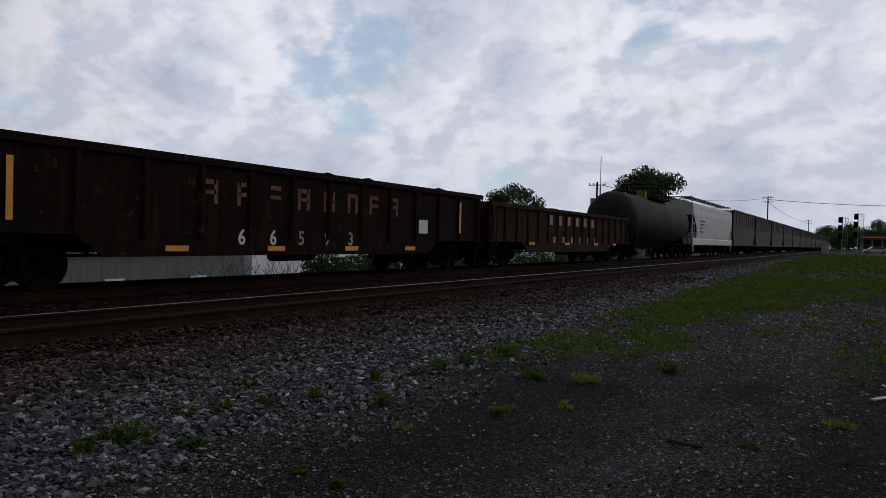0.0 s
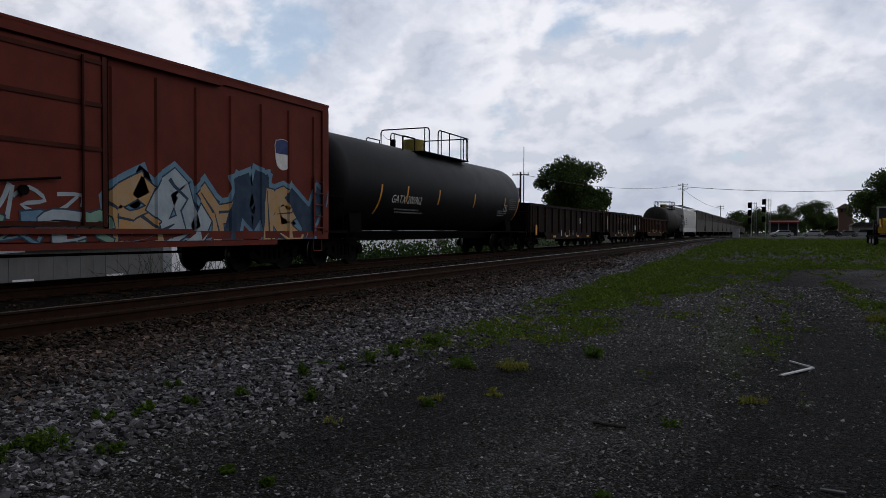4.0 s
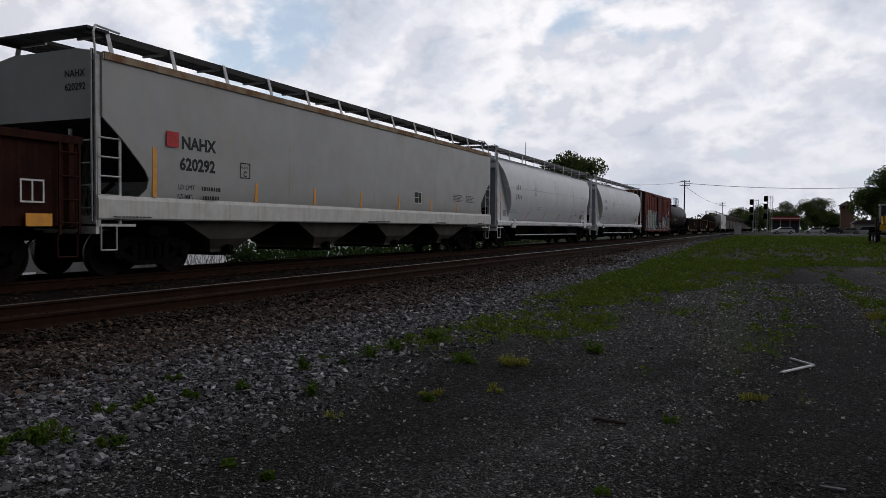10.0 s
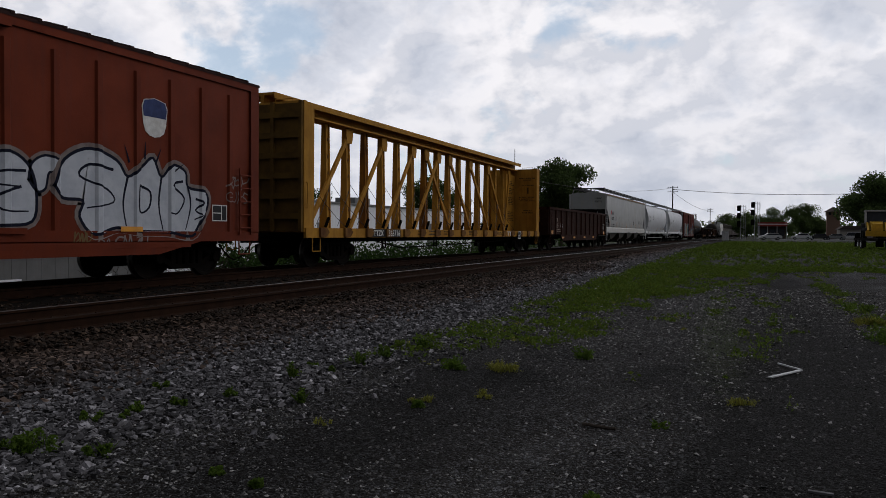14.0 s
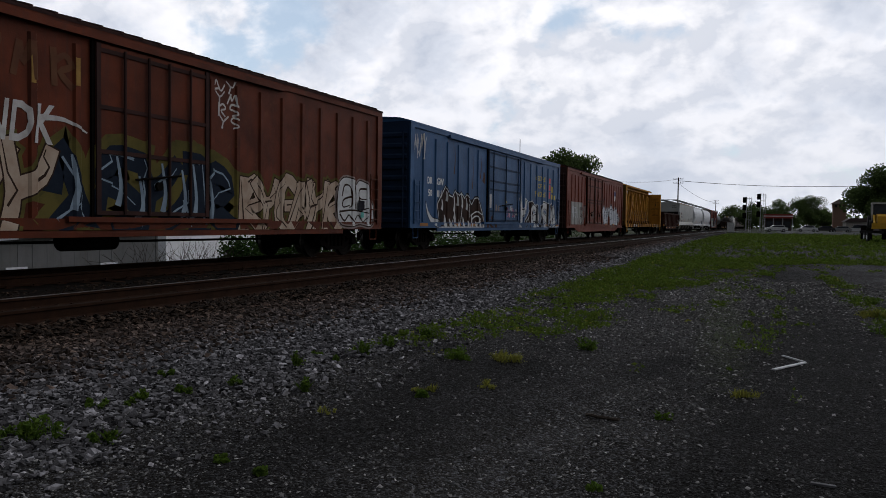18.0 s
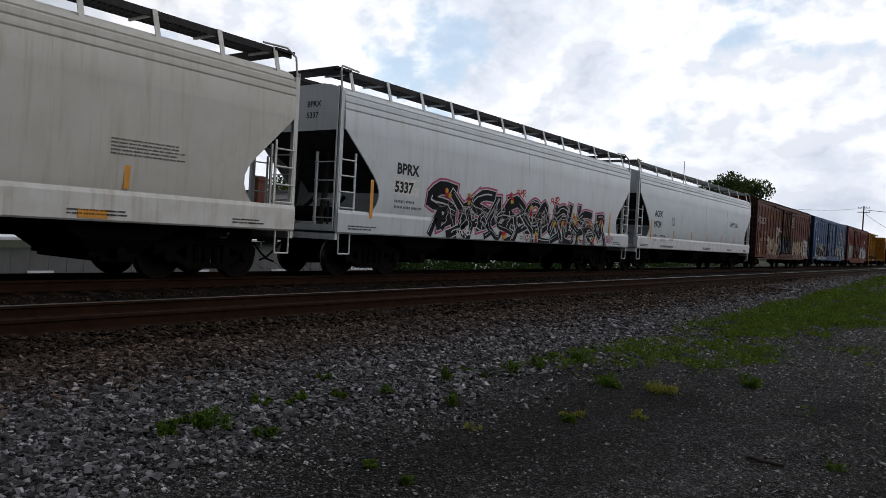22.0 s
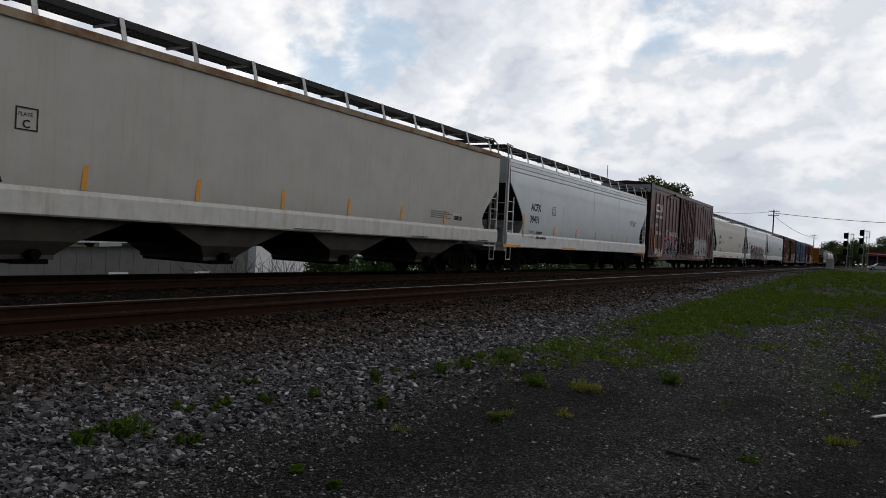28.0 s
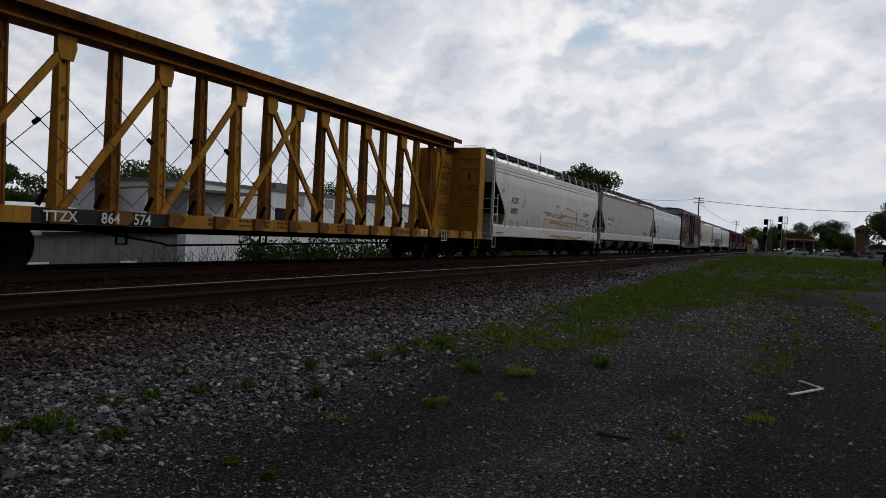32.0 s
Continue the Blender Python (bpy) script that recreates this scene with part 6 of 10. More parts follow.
def shield(car, y, z, s, x=1.503):
    """A plain shield-shaped emblem: blue head over a white field."""
    out = [(-0.42, 0.5), (0, 0.58), (0.42, 0.5), (0.5, 0.3), (0.44, -0.2), (0.36, -0.42), (0.2, -0.53), (0, -0.57), (-0.2, -0.53), (-0.36, -0.42), (-0.44, -0.2), (-0.5, 0.3)]
    e = part("owner_emblem", prism(bmesh.new(), [(y + a * s, z + b * s) for a, b in out], x, x + 0.006), WHITE, car, "shield-shaped owner emblem, blue over white")
    part("emblem_head", prism(bmesh.new(), [(y + a * s * 0.94, z + b * s * 0.97) for a, b in ((-0.42, 0.5), (0, 0.58), (0.42, 0.5), (0.5, 0.3), (0.46, 0.02), (-0.46, 0.02), (-0.5, 0.3))], x + 0.006, x + 0.010), EMBLEM, e)


shield(car, h - 2.1, 3.0, 0.7)

car, h = boxcar(-178.2, -158.95, 4.66, REDTWO, DARKEND, "oxide red boxcar with silver sprayed bubble letters", (-4.1, 1.05), 19, 0.436, roof=DARKEND, double=True, rods=(0.27, 0.83), bars=(0.0, 0.44, 0.50, 0.80, 0.95), trim=REDSHADE)
for s in (1, -1):
    part("deep_sill", prism(bmesh.new(), [(-7.6, 0.83), (-6.3, 0.56), (6.3, 0.56), (7.6, 0.83)], *sorted((s * 1.50, s * 1.545))), REDTWO, car, "deep side sill between the trucks")
shield(car, 6.22, 3.37, 0.70)
consolidated(car, 7.95, 1.28, 0.5)
reflectors(car, [5.55, 2.5], 1.03, 1.13, SIDE + 0.024, 0.55)
OLDTAN = paint("tan_spray_paint", (0.16, 0.105, 0.040), (0.10, 0.07, 0.03), 0.7, bump=0)
INK = paint("navy_black_spray", (0.010, 0.012, 0.024), (0.016, 0.018, 0.030), 0.7, bump=0, spec=0.04, scale=3)
HEART = ((0, 0.72), (0.08, 0.92), (0.25, 1.0), (0.40, 0.88), (0.50, 0.78), (0.62, 0.93), (0.78, 0.95), (0.92, 0.78), (0.97, 0.45), (0.93, 0.15), (0.70, 0.10), (0.45, 0.10), (0.27, 0.0), (0.22, 0.25), (0.10, 0.55))
HEART_LINES = (((0.27, 0.75), (0.30, 0.30)), ((0.27, 0.75), (0.42, 0.62), (0.42, 0.40), (0.30, 0.30)), ((0.50, 0.78), (0.52, 0.40), (0.50, 0.12)), ((0.88, 0.75), (0.66, 0.72), (0.64, 0.58), (0.84, 0.56)), ((0.84, 0.56), (0.66, 0.45), (0.68, 0.28), (0.90, 0.27)))
DROP = ((0, 0.30), (0.10, 0.75), (0.50, 1.0), (0.95, 0.85), (1.0, 0.45), (0.62, 0.55), (0.50, 0.10), (0.25, 0.0))
SWELL = ((0, 0.55), (0.06, 0.85), (0.20, 1.0), (0.36, 0.90), (0.43, 0.72), (0.52, 0.85), (0.60, 0.98), (0.66, 0.75), (0.74, 0.92), (0.84, 0.85), (0.86, 0.65), (1.0, 0.60), (1.02, 0.42), (0.96, 0.20), (0.88, 0.0), (0.70, 0.05), (0.50, 0.06), (0.36, 0.10), (0.22, 0.02), (0.14, 0.22), (0.16, 0.40), (0.05, 0.42))
SWELL_LINES = (((0.34, 0.78), (0.20, 0.82), (0.14, 0.68), (0.30, 0.55), (0.34, 0.40), (0.18, 0.32)), ((0.43, 0.72), (0.40, 0.40), (0.42, 0.12)), ((0.50, 0.62), (0.58, 0.55), (0.57, 0.35), (0.50, 0.30), (0.50, 0.62)), ((0.66, 0.75), (0.64, 0.40), (0.67, 0.08)), ((0.82, 0.72), (0.74, 0.66), (0.83, 0.50), (0.78, 0.30), (0.72, 0.30)), ((0.86, 0.65), (0.88, 0.40), (0.84, 0.08)), ((0.92, 0.50), (0.98, 0.45), (0.92, 0.35), (0.97, 0.28), (0.91, 0.22)))
bubble(car, 1.38, 3.58, 0.98, 2.42, HEART, HEART_LINES, SPRAYWHITE, INK, 0.055, 0.04, SPRAYDUST)
bubble(car, 3.36, 4.02, 1.72, 2.36, DROP, (), SPRAYWHITE, INK, 0.045, 0.03, SPRAYDUST, label="silver drop-shaped mark with a dark outline")
bubble(car, 3.84, 7.72, 0.94, 2.58, SWELL, SWELL_LINES, SPRAYWHITE, INK, 0.06, 0.045, SPRAYDUST, k=1)
spikes = bmesh.new()
for y, z, a, b in ((5.55, 2.40, -0.12, 0.34), (5.95, 2.50, 0.02, 0.36), (6.25, 2.46, 0.14, 0.30), (6.75, 2.30, 0.30, 0.20), (1.42, 1.95, -0.22, 0.0)):
    stroke(spikes, [(y, z), (y + a, z + b)], 0.05, 0.012, 0.009)
part("sprayed_spikes", wrap(spikes, car), INK, car, "short dark spikes above the letters")
piece(car, 1.62, 2.3, 2.62, 3.3, 3, INK, INK, 36, 0.09, 0.004, lean=-0.1, label="thin dark sprayed scrawl")
piece(car, 4.75, 5.95, 0.62, 0.92, 6, SPRAYDUST, SPRAYDUST, 34, 0.10, 0.004, label="thin pale sprayed scrawl")
piece(car, 4.2, 4.62, 0.66, 0.98, 3, OLDTAN, OLDTAN, 37, 0.12, 0.004, label="thin tan sprayed scrawl")
for z, gl in ((2.05, 3), (1.72, 4)):
    piece(car, 8.45, 9.2, z, z + 0.25, gl, SPRAYDUST, SPRAYDUST, int(z * 10), 0.09, 0.003, label="thin pale sprayed scrawl")
# paper notices, stencilled lines and scuffs on the doors
part("paper_notice", box(1.592, 1.597, 0.62, 0.88, 1.60, 1.92), SPRAYWHITE, car, "white paper notice on the door")
small_print(car, 1.597, 0.65, 1.88, 0.2, 4, GREYPRINT, 0.03, 0.035)
small_print(car, 1.578, -2.5, 1.95, 0.9, 5, SPRAYDUST, 0.04, 0.05)
scuff = bmesh.new()
stroke(scuff, smoothed([(-2.62, 1.42), (-2.5, 1.72), (-2.2, 1.76), (-2.12, 1.5)], 4), 0.10, 0.22, 0.012)
part("pale_scuff", wrap(scuff, car), SPRAYDUST, car, "pale rubbed patch on the door")
for y, z, wd, tl in ((-0.35, 1.85, 0.42, 0.62), (0.05, 1.45, 0.40, 0.62), (-3.4, 1.5, 0.5, 0.7), (-0.4, 2.95, 0.30, 0.55)):
    part("door_plate", box(1.566, 1.590, y, y + wd, z, z + tl), REDTWO, car, "bolted patch plate on the door")
for y in (-3.9, -3.0, -1.2, 0.0):
    part("chalk_line", box(1.592, 1.596, y, y + 0.38, 1.20, 1.26), SPRAYDUST, car, "short pale stencilled line")
# grey number panel near the trailing end, tagged over
part("number_panel", wrap(box(0.0, 0.002, -8.35, -5.2, 1.05, 2.52), car), GREYPATCH, car, "grey repainted number panel")
piece(car, -8.2, -6.7, 1.5, 2.2, 3, SPRAYWHITE, SPRAYWHITE, 38, 0.10, 0.004, label="pale sprayed scrawl")
piece(car, -6.3, -4.6, 1.1, 2.2, 3, SPRAYDUST, INK, 39, 0.20, 0.03, label="pale sprayed letter with a dark outline")

car, h = boxcar(-200.2, -179.9, 4.62, BLUE, DARKBLUE, "weathered blue boxcar with sprayed tags and a yellow slogan", (-2.3, 2.4), 17, 1.19, sill=0.85, rods=(0.12, 0.49, 0.88), bars=(0.0, 0.13, 0.44, 0.56, 0.76, 0.96), trim=BLUESHADE)
write(car, "DR", 1.506, -h + 1.54, 2.50, 0.36, WHITE, "white reporting mark", 0.006, 0.9)
write(car, "GW", 1.506, -h + 2.4, 2.50, 0.36, WHITE, "white reporting mark", 0.006)
write(car, "50", 1.506, -h + 1.62, 2.04, 0.36, WHITE, "white number", 0.006)
write(car, "811", 1.506, -h + 2.42, 2.04, 0.36, WHITE, "white number", 0.006)
YEL = paint("yellow_marking", (0.50, 0.40, 0.05), (0.35, 0.28, 0.05), 0.6, bump=0, scale=7)
glyph_row(car, 5.22, 3.42, 6, 0.33, 0.25, YEL, "yellow slogan letter shape")
glyph_row(car, 5.75, 3.00, 4, 0.36, 0.25, YEL, "yellow slogan letter shape")
glyph_row(car, 5.15, 2.55, 7, 0.30, 0.27, YEL, "yellow slogan letter shape")
blue_car = car
for z0, z1, tint in ((3.36, 3.66, RED), (2.96, 3.28, RED), (2.50, 2.88, RED)):
    part("emblem_block", box(1.504, 1.510, 7.85, 8.18, z0, z1), tint, car, "red emblem block")
for y0, y1, z0, z1 in ((8.36, 8.72, 2.86, 3.22), (8.36, 8.72, 2.48, 2.76), (8.86, 9.25, 2.46, 2.72)):
    part("emblem_block", box(1.504, 1.510, y0, y1, z0, z1), YEL, car, "yellow emblem block")

DEEPBROWN = paint("brown_black_spray", (0.020, 0.014, 0.012), (0.050, 0.028, 0.022), 0.7, bump=0, spec=0.04, scale=2)
CHALK = paint("chalk_white_spray", (0.52, 0.53, 0.54), (0.38, 0.39, 0.40), 0.7, bump=0, scale=4)
BLADES = ((-0.06, 0.55), (0.02, 0.78), (0.10, 1.0), (0.17, 0.80), (0.25, 0.76), (0.30, 0.92), (0.38, 0.80), (0.44, 0.88), (0.51, 0.76), (0.57, 0.86), (0.63, 0.72), (0.68, 0.60), (0.75, 0.78), (0.81, 0.80), (0.88, 0.66), (0.95, 0.40), (1.0, 0.12), (0.98, 0.0), (0.0, 0.0))
BLADE_LINES = (((0.28, 0.76), (0.30, 0.40), (0.22, 0.0)), ((0.44, 0.86), (0.46, 0.50), (0.42, 0.05)), ((0.63, 0.72), (0.60, 0.40), (0.64, 0.0)), ((0.66, 0.30), (0.80, 0.42), (0.96, 0.34)), ((0.68, 0.20), (0.80, 0.30), (0.92, 0.18), (0.76, 0.10)))
bubble(car, -7.4, -2.6, 0.88, 2.46, BLADES, BLADE_LINES, DEEPBROWN, CHALK, 0.05, 0.055, SPRAYBLACK, soft=1, label="dark bladed sprayed letters edged in white")
chips = bmesh.new()
for n, (y, z0, z1, w0, w1) in enumerate(((-7.25, 1.55, 1.95, 0.05, 0.20), (-6.85, 1.9, 2.3, 0.02, 0.16), (-6.05, 1.5, 2.15, 0.03, 0.22), (-5.75, 1.75, 2.2, 0.02, 0.14), (-5.2, 1.7, 2.12, 0.03, 0.2), (-4.72, 1.6, 2.08, 0.02, 0.2), (-4.5, 1.75, 2.05, 0.02, 0.12), (-7.0, 0.9, 1.35, 0.34, 0.06), (-6.5, 0.9, 1.22, 0.30, 0.03), (-6.0, 0.9, 1.55, 0.26, 0.04), (-5.65, 0.9, 1.2, 0.2, 0.02), (-5.1, 0.9, 1.3, 0.3, 0.03), (-4.6, 0.9, 1.15, 0.26, 0.02), (-4.15, 0.9, 1.4, 0.18, 0.03), (-3.7, 0.9, 1.12, 0.34, 0.03), (-3.2, 0.9, 1.25, 0.24, 0.03), (-2.85, 0.9, 1.1, 0.3, 0.05))):
    stroke(chips, smoothed([(y, z0), (y + 0.05, 0.5 * z0 + 0.5 * z1), (y - 0.02, z1)], 3), w0 if z0 < 1 else w1, w1 if z0 < 1 else w0, 0.0075 + 0.0001 * n)
part("sprayed_blades", wrap(chips, car), CHALK, car, "white sprayed blades over the dark letters")
tail = bmesh.new()
stroke(tail, smoothed([(-8.72, 1.85), (-8.55, 1.45), (-8.1, 1.12), (-7.4, 1.0), (-6.6, 1.0)], 5), 0.05, 0.52, 0.0028)
stroke(tail, smoothed([(-8.70, 1.80), (-8.52, 1.43), (-8.1, 1.12), (-7.4, 1.0), (-6.7, 1.0)], 5), 0.02, 0.44, 0.0034, 1)
part("sprayed_tail", wrap(tail, car), [SPRAYBLACK, CHALK], car, "long white sprayed tail curving up")
piece(car, 2.55, 9.55, 0.86, 2.1, 7, [CHALK, DEEPBROWN, CHALK, SPRAYBLACK], SPRAYBLACK, 43, 0.24, 0.045, inner=CHALK, lean=0.0, overlap=1.35, back=CHALK, halo=0.05, label="white sprayed letter with black lines", tops=(1.0, 0.9, 0.84, 0.8))
piece(car, -9.72, -8.75, 3.42, 4.2, 4, TAGPAINT, TAGPAINT, 44, 0.10, 0.004, lean=0.0, label="thin white sprayed scrawl")
for n, (y0, y1, z0, z1) in enumerate(((-2.12, -1.85, 1.75, 2.38), (-1.30, -1.08, 1.62, 1.92), (-0.98, -0.78, 1.62, 1.88), (0.02, 0.25, 1.65, 1.9), (0.02, 0.12, 2.0, 2.3))):
    part("paste_up", box(1.567, 1.570, y0, y1, z0, z1), SPRAYDUST if n else CHALK, car, "torn pale paper stuck to the door")
part("yellow_label", box(1.567, 1.571, 0.04, 0.30, 2.02, 2.14), YEL, car, "yellow label on the door")
piece(car, 0.35, 1.9, 1.35, 1.85, 4, [TAGPINK, CHALK], SPRAYDUST, 45, 0.10, 0.004, label="thin pink and white sprayed scrawl")
sprayed_words(car, "2008", -7.62, 1.08, 0.17, SPRAYBLACK, "small black sprayed year", 0.006, 1.0, 0.15)
rusty = bmesh.new()
for y, w2, z0, z1 in ((-2.2, 0.22, 0.85, 2.9), (-1.75, 0.62, 0.86, 1.4), (-1.2, 0.4, 0.86, 1.12), (-2.72, 0.34, 2.85, 3.3), (-3.1, 0.10, 3.0, 4.0), (-4.05, 0.08, 2.5, 3.9), (-6.05, 0.10, 3.0, 4.1)):
    stroke(rusty, smoothed([(y, z1), (y + 0.06, z0 * 0.5 + z1 * 0.5), (y - 0.03, z0)], 4), w2 * 0.4, w2, 0.002)
part("rust_run", wrap(rusty, car), paint("running_rust", (0.085, 0.035, 0.018), (0.045, 0.030, 0.025), 0.85, bump=0.1, scale=4), car, "rust that has run down the side")
for y in (-9.3, -6.1, -4.3, 6.9, 9.3):
    part("reflector", box(1.552, 1.556, y, y + 0.7, 0.92, 1.03), paint("dull_orange_strip", (0.30, 0.12, 0.02), (0.2, 0.09, 0.03), 0.6, bump=0), car, "dull orange reflective strip")

car, h = boxcar(-221.4, -202.2, 4.62, BROWN, DARKEND, "rust-brown boxcar covered in pale sprayed tags", (-1.6, 1.45), 20, 0.59, roof=DARKEND)
write(car, "S", 1.506, -h + 1.92, 2.34, 0.38, FADED, "pale worn reporting mark", 0.006)
write(car, "SW", 1.506, -h + 2.45, 2.34, 0.38, FADED, "pale worn reporting mark", 0.006)
write(car, "28", 1.506, -h + 1.74, 1.92, 0.38, FADED, "pale worn number", 0.006)
write(car, "894", 1.506, -h + 2.42, 1.92, 0.38, FADED, "pale worn number", 0.006)
GHOST = paint("ghost_lettering", (0.105, 0.042, 0.017), (0.075, 0.026, 0.014), 0.8, bump=0, scale=3)
OCHRE = paint("ochre_post_paint", (0.33, 0.20, 0.05), (0.20, 0.11, 0.035), 0.8, bump=0, scale=4)
piece(car, -h + 2.7, -1.9, 3.42, 4.02, 7, GHOST, GHOST, 51, 0.17, 0.02, lean=0.0, overlap=0.62, label="ghost of a faded ochre letter")
for n, y in enumerate([-h + 0.59 + (2 * h - 1.5) * i / 20 for i in range(3, 9)]):
    part("post_stripe", box(SIDE - 0.003, SIDE + 0.001, y - 0.05, y + 0.04, 3.35 + 0.1 * (n % 2), 3.95), OCHRE, car, "patch of old ochre letter on a post")
MINT = paint("mint_spray", (0.10, 0.36, 0.32), None, 0.7, bump=0)
CREAMSPRAY = paint("cream_spray_paint", (0.40, 0.32, 0.25), (0.30, 0.21, 0.15), 0.7, bump=0, scale=3)
BROWNLINE = paint("brown_spray_line", (0.035, 0.020, 0.015), None, 0.7, bump=0, spec=0.04)
NAVY = paint("navy_spray_paint", (0.010, 0.015, 0.026), (0.015, 0.022, 0.034), 0.7, bump=0, spec=0.04, scale=3)
ICE = paint("ice_blue_spray", (0.22, 0.29, 0.36), (0.14, 0.19, 0.25), 0.7, bump=0, scale=3)
OLIVE = paint("olive_yellow_spray", (0.110, 0.092, 0.028), (0.062, 0.056, 0.022), 0.8, bump=0, spec=0.04, scale=2)
piece(car, -2.25, 2.1, 0.92, 2.30, 5, NAVY, NAVY, 52, 0.40, 0.03, inner=ICE, lean=-0.08, overlap=1.25, back=OLIVE, halo=0.22, label="dark blue block letter with ice-blue edges")
lit_edges = bmesh.new()
for n, (y, z0, z1) in enumerate(((-2.05, 1.2, 2.2), (-1.1, 1.3, 2.25), (-0.55, 1.0, 1.9), (0.05, 1.2, 2.2), (0.62, 1.1, 2.1), (0.95, 1.0, 2.25), (1.5, 1.0, 2.0))):
    stroke(lit_edges, smoothed([(y, z1), (y + 0.10, 0.6 * z0 + 0.4 * z1), (y + 0.02, z0)], 4), 0.05, 0.15, 0.012 + 0.0002 * n)
part("sprayed_highlight", wrap(lit_edges, car), ICE, car, "ice-blue sprayed edges")
piece(car, 2.6, 6.9, 0.88, 2.08, 6, CREAMSPRAY, BROWNLINE, 53, 0.32, 0.03, back=OLIVE, halo=0.07, inner=BROWNLINE, overlap=1.3, label="cream sprayed letter with brown outline")
PUFF = ((0.0, 0.45), (0.04, 0.80), (0.20, 1.0), (0.45, 0.98), (0.52, 0.88), (0.62, 0.97), (0.84, 0.90), (0.88, 0.66), (1.0, 0.45), (1.0, 0.15), (0.88, 0.0), (0.60, 0.04), (0.40, 0.0), (0.12, 0.03), (0.02, 0.18))
PUFF_LINES = (((0.16, 0.62), (0.22, 0.84), (0.38, 0.80), (0.40, 0.45), (0.34, 0.40)), ((0.40, 0.62), (0.20, 0.55), (0.18, 0.40), (0.36, 0.44)), ((0.50, 0.88), (0.52, 0.60), (0.50, 0.34)), ((0.80, 0.80), (0.62, 0.78), (0.62, 0.60), (0.80, 0.58)), ((0.62, 0.60), (0.64, 0.36), (0.86, 0.40)), ((0.10, 0.26), (0.22, 0.12), (0.34, 0.24), (0.46, 0.10), (0.58, 0.24), (0.72, 0.10), (0.84, 0.22)), ((0.08, 0.30), (0.45, 0.34), (0.90, 0.28)))
bubble(car, 6.85, 9.05, 0.90, 2.36, PUFF, PUFF_LINES, CHALK, BROWNLINE, 0.035, 0.05, SPRAYDUST, k=2, label="white sprayed bubble letters with brown lines")
part("dark_sticker", box(1.568, 1.572, 8.05, 8.42, 1.40, 1.70), SPRAYBLACK, car, "black square sticker")
part("green_sticker", box(1.568, 1.572, 8.20, 8.38, 1.18, 1.34), MINT, car, "green paper square")
piece(car, -6.3, -2.6, 0.88, 2.22, 5, CREAMSPRAY, BROWNLINE, 55, 0.32, 0.03, back=OLIVE, halo=0.07, inner=BROWNLINE, overlap=1.35, label="cream sprayed letter with brown outline")
sprayed_words(car, "NDK", -3.75, 2.35, 0.95, TAGPAINT, "tall white sprayed letters", 0.02, 0.62, 0.12)
line = bmesh.new()
stroke(line, smoothed([(-2.75, 2.78), (-2.2, 2.80), (-1.72, 2.62)], 4), 0.12, 0.03, 0.014)
part("sprayed_line", wrap(line, car), TAGPAINT, car, "white sprayed stroke")
for k, (y, z) in enumerate(((1.72, 3.15), (2.12, 3.15))):
    for i in range(4):
        piece(car, y + 0.05 * i, y + 0.05 * i + 0.26, z + 0.85 - 0.27 * i, z + 1.1 - 0.27 * i, 1, TAGPAINT, TAGPAINT, 60 + 4 * k + i, 0.12, 0.004, label="thin white sprayed scrawl")
piece(car, -h + 0.5, -h + 2.5, 3.05, 3.5, 6, TAGPAINT, TAGPAINT, 56, 0.075, 0.003, lean=0.25, label="thin white sprayed scrawl")
for z in (1.55, 1.25):
    piece(car, -h + 0.75, -h + 1.3, z, z + 0.22, 3, TAGPAINT, TAGPAINT, int(z * 100), 0.12, 0.003, label="thin white sprayed scrawl")
reflectors(car, [-h + 0.95], 1.0, 2.1, SIDE + 0.05, 0.12)

car, h = boxcar(-299.65, -279.9, 5.20, CNRED, DARKEND, "dark maroon high boxcar with white lettering and sprayed tags", (-2.1, 2.85), 20, 0.42, double=True)
TEAL = paint("dark_teal_spray", (0.014, 0.022, 0.030), (0.022, 0.040, 0.046), 0.7, bump=0, spec=0.04, scale=2)
PINK = paint("pink_spray", (0.42, 0.10, 0.17), (0.32, 0.09, 0.13), 0.7, bump=0, scale=3)
GREYLINE = paint("grey_white_spray", (0.36, 0.38, 0.38), (0.24, 0.26, 0.26), 0.7, bump=0, scale=4)
piece(car, -6.0, -2.2, 0.86, 2.08, 6, TEAL, CHALK, 71, 0.31, 0.03, inner=CHALK, overlap=1.4, back=PINK, halo=0.13, label="dark teal sprayed letter edged in white")
piece(car, -5.9, -2.3, 0.84, 1.4, 7, TEAL, CHALK, 72, 0.26, 0.02, inner=CHALK, overlap=1.3, label="small dark sprayed letter edged in white")
piece(car, -1.75, 2.7, 0.90, 1.88, 7, TEAL, GREYLINE, 73, 0.34, 0.022, inner=GREYLINE, overlap=1.5, back=TEAL, halo=0.05, label="black sprayed letter with pale spiky edges")
piece(car, 3.05, 7.75, 0.86, 2.22, 8, CHALK, SPRAYBLACK, 74, 0.33, 0.035, inner=SPRAYBLACK, overlap=1.35, back=CHALK, halo=0.05, label="white sprayed letter with black lines", tops=(1.0, 0.96, 0.9, 0.86, 0.82))
dots = bmesh.new()
for n, (y, z, r) in enumerate(((3.0, 1.95, 0.09), (3.05, 1.68, 0.12), (2.8, 1.3, 0.10), (2.9, 1.22, 0.08), (6.0, 2.2, 0.07), (7.75, 1.9, 0.06), (7.8, 1.6, 0.07), (2.95, 0.95, 0.12))):
    dots.faces.new([dots.verts.new((0.016 + 0.0002 * n, y + r * math.cos(a), z + r * math.sin(a))) for a in [math.tau * i / 10 for i in range(10)]])
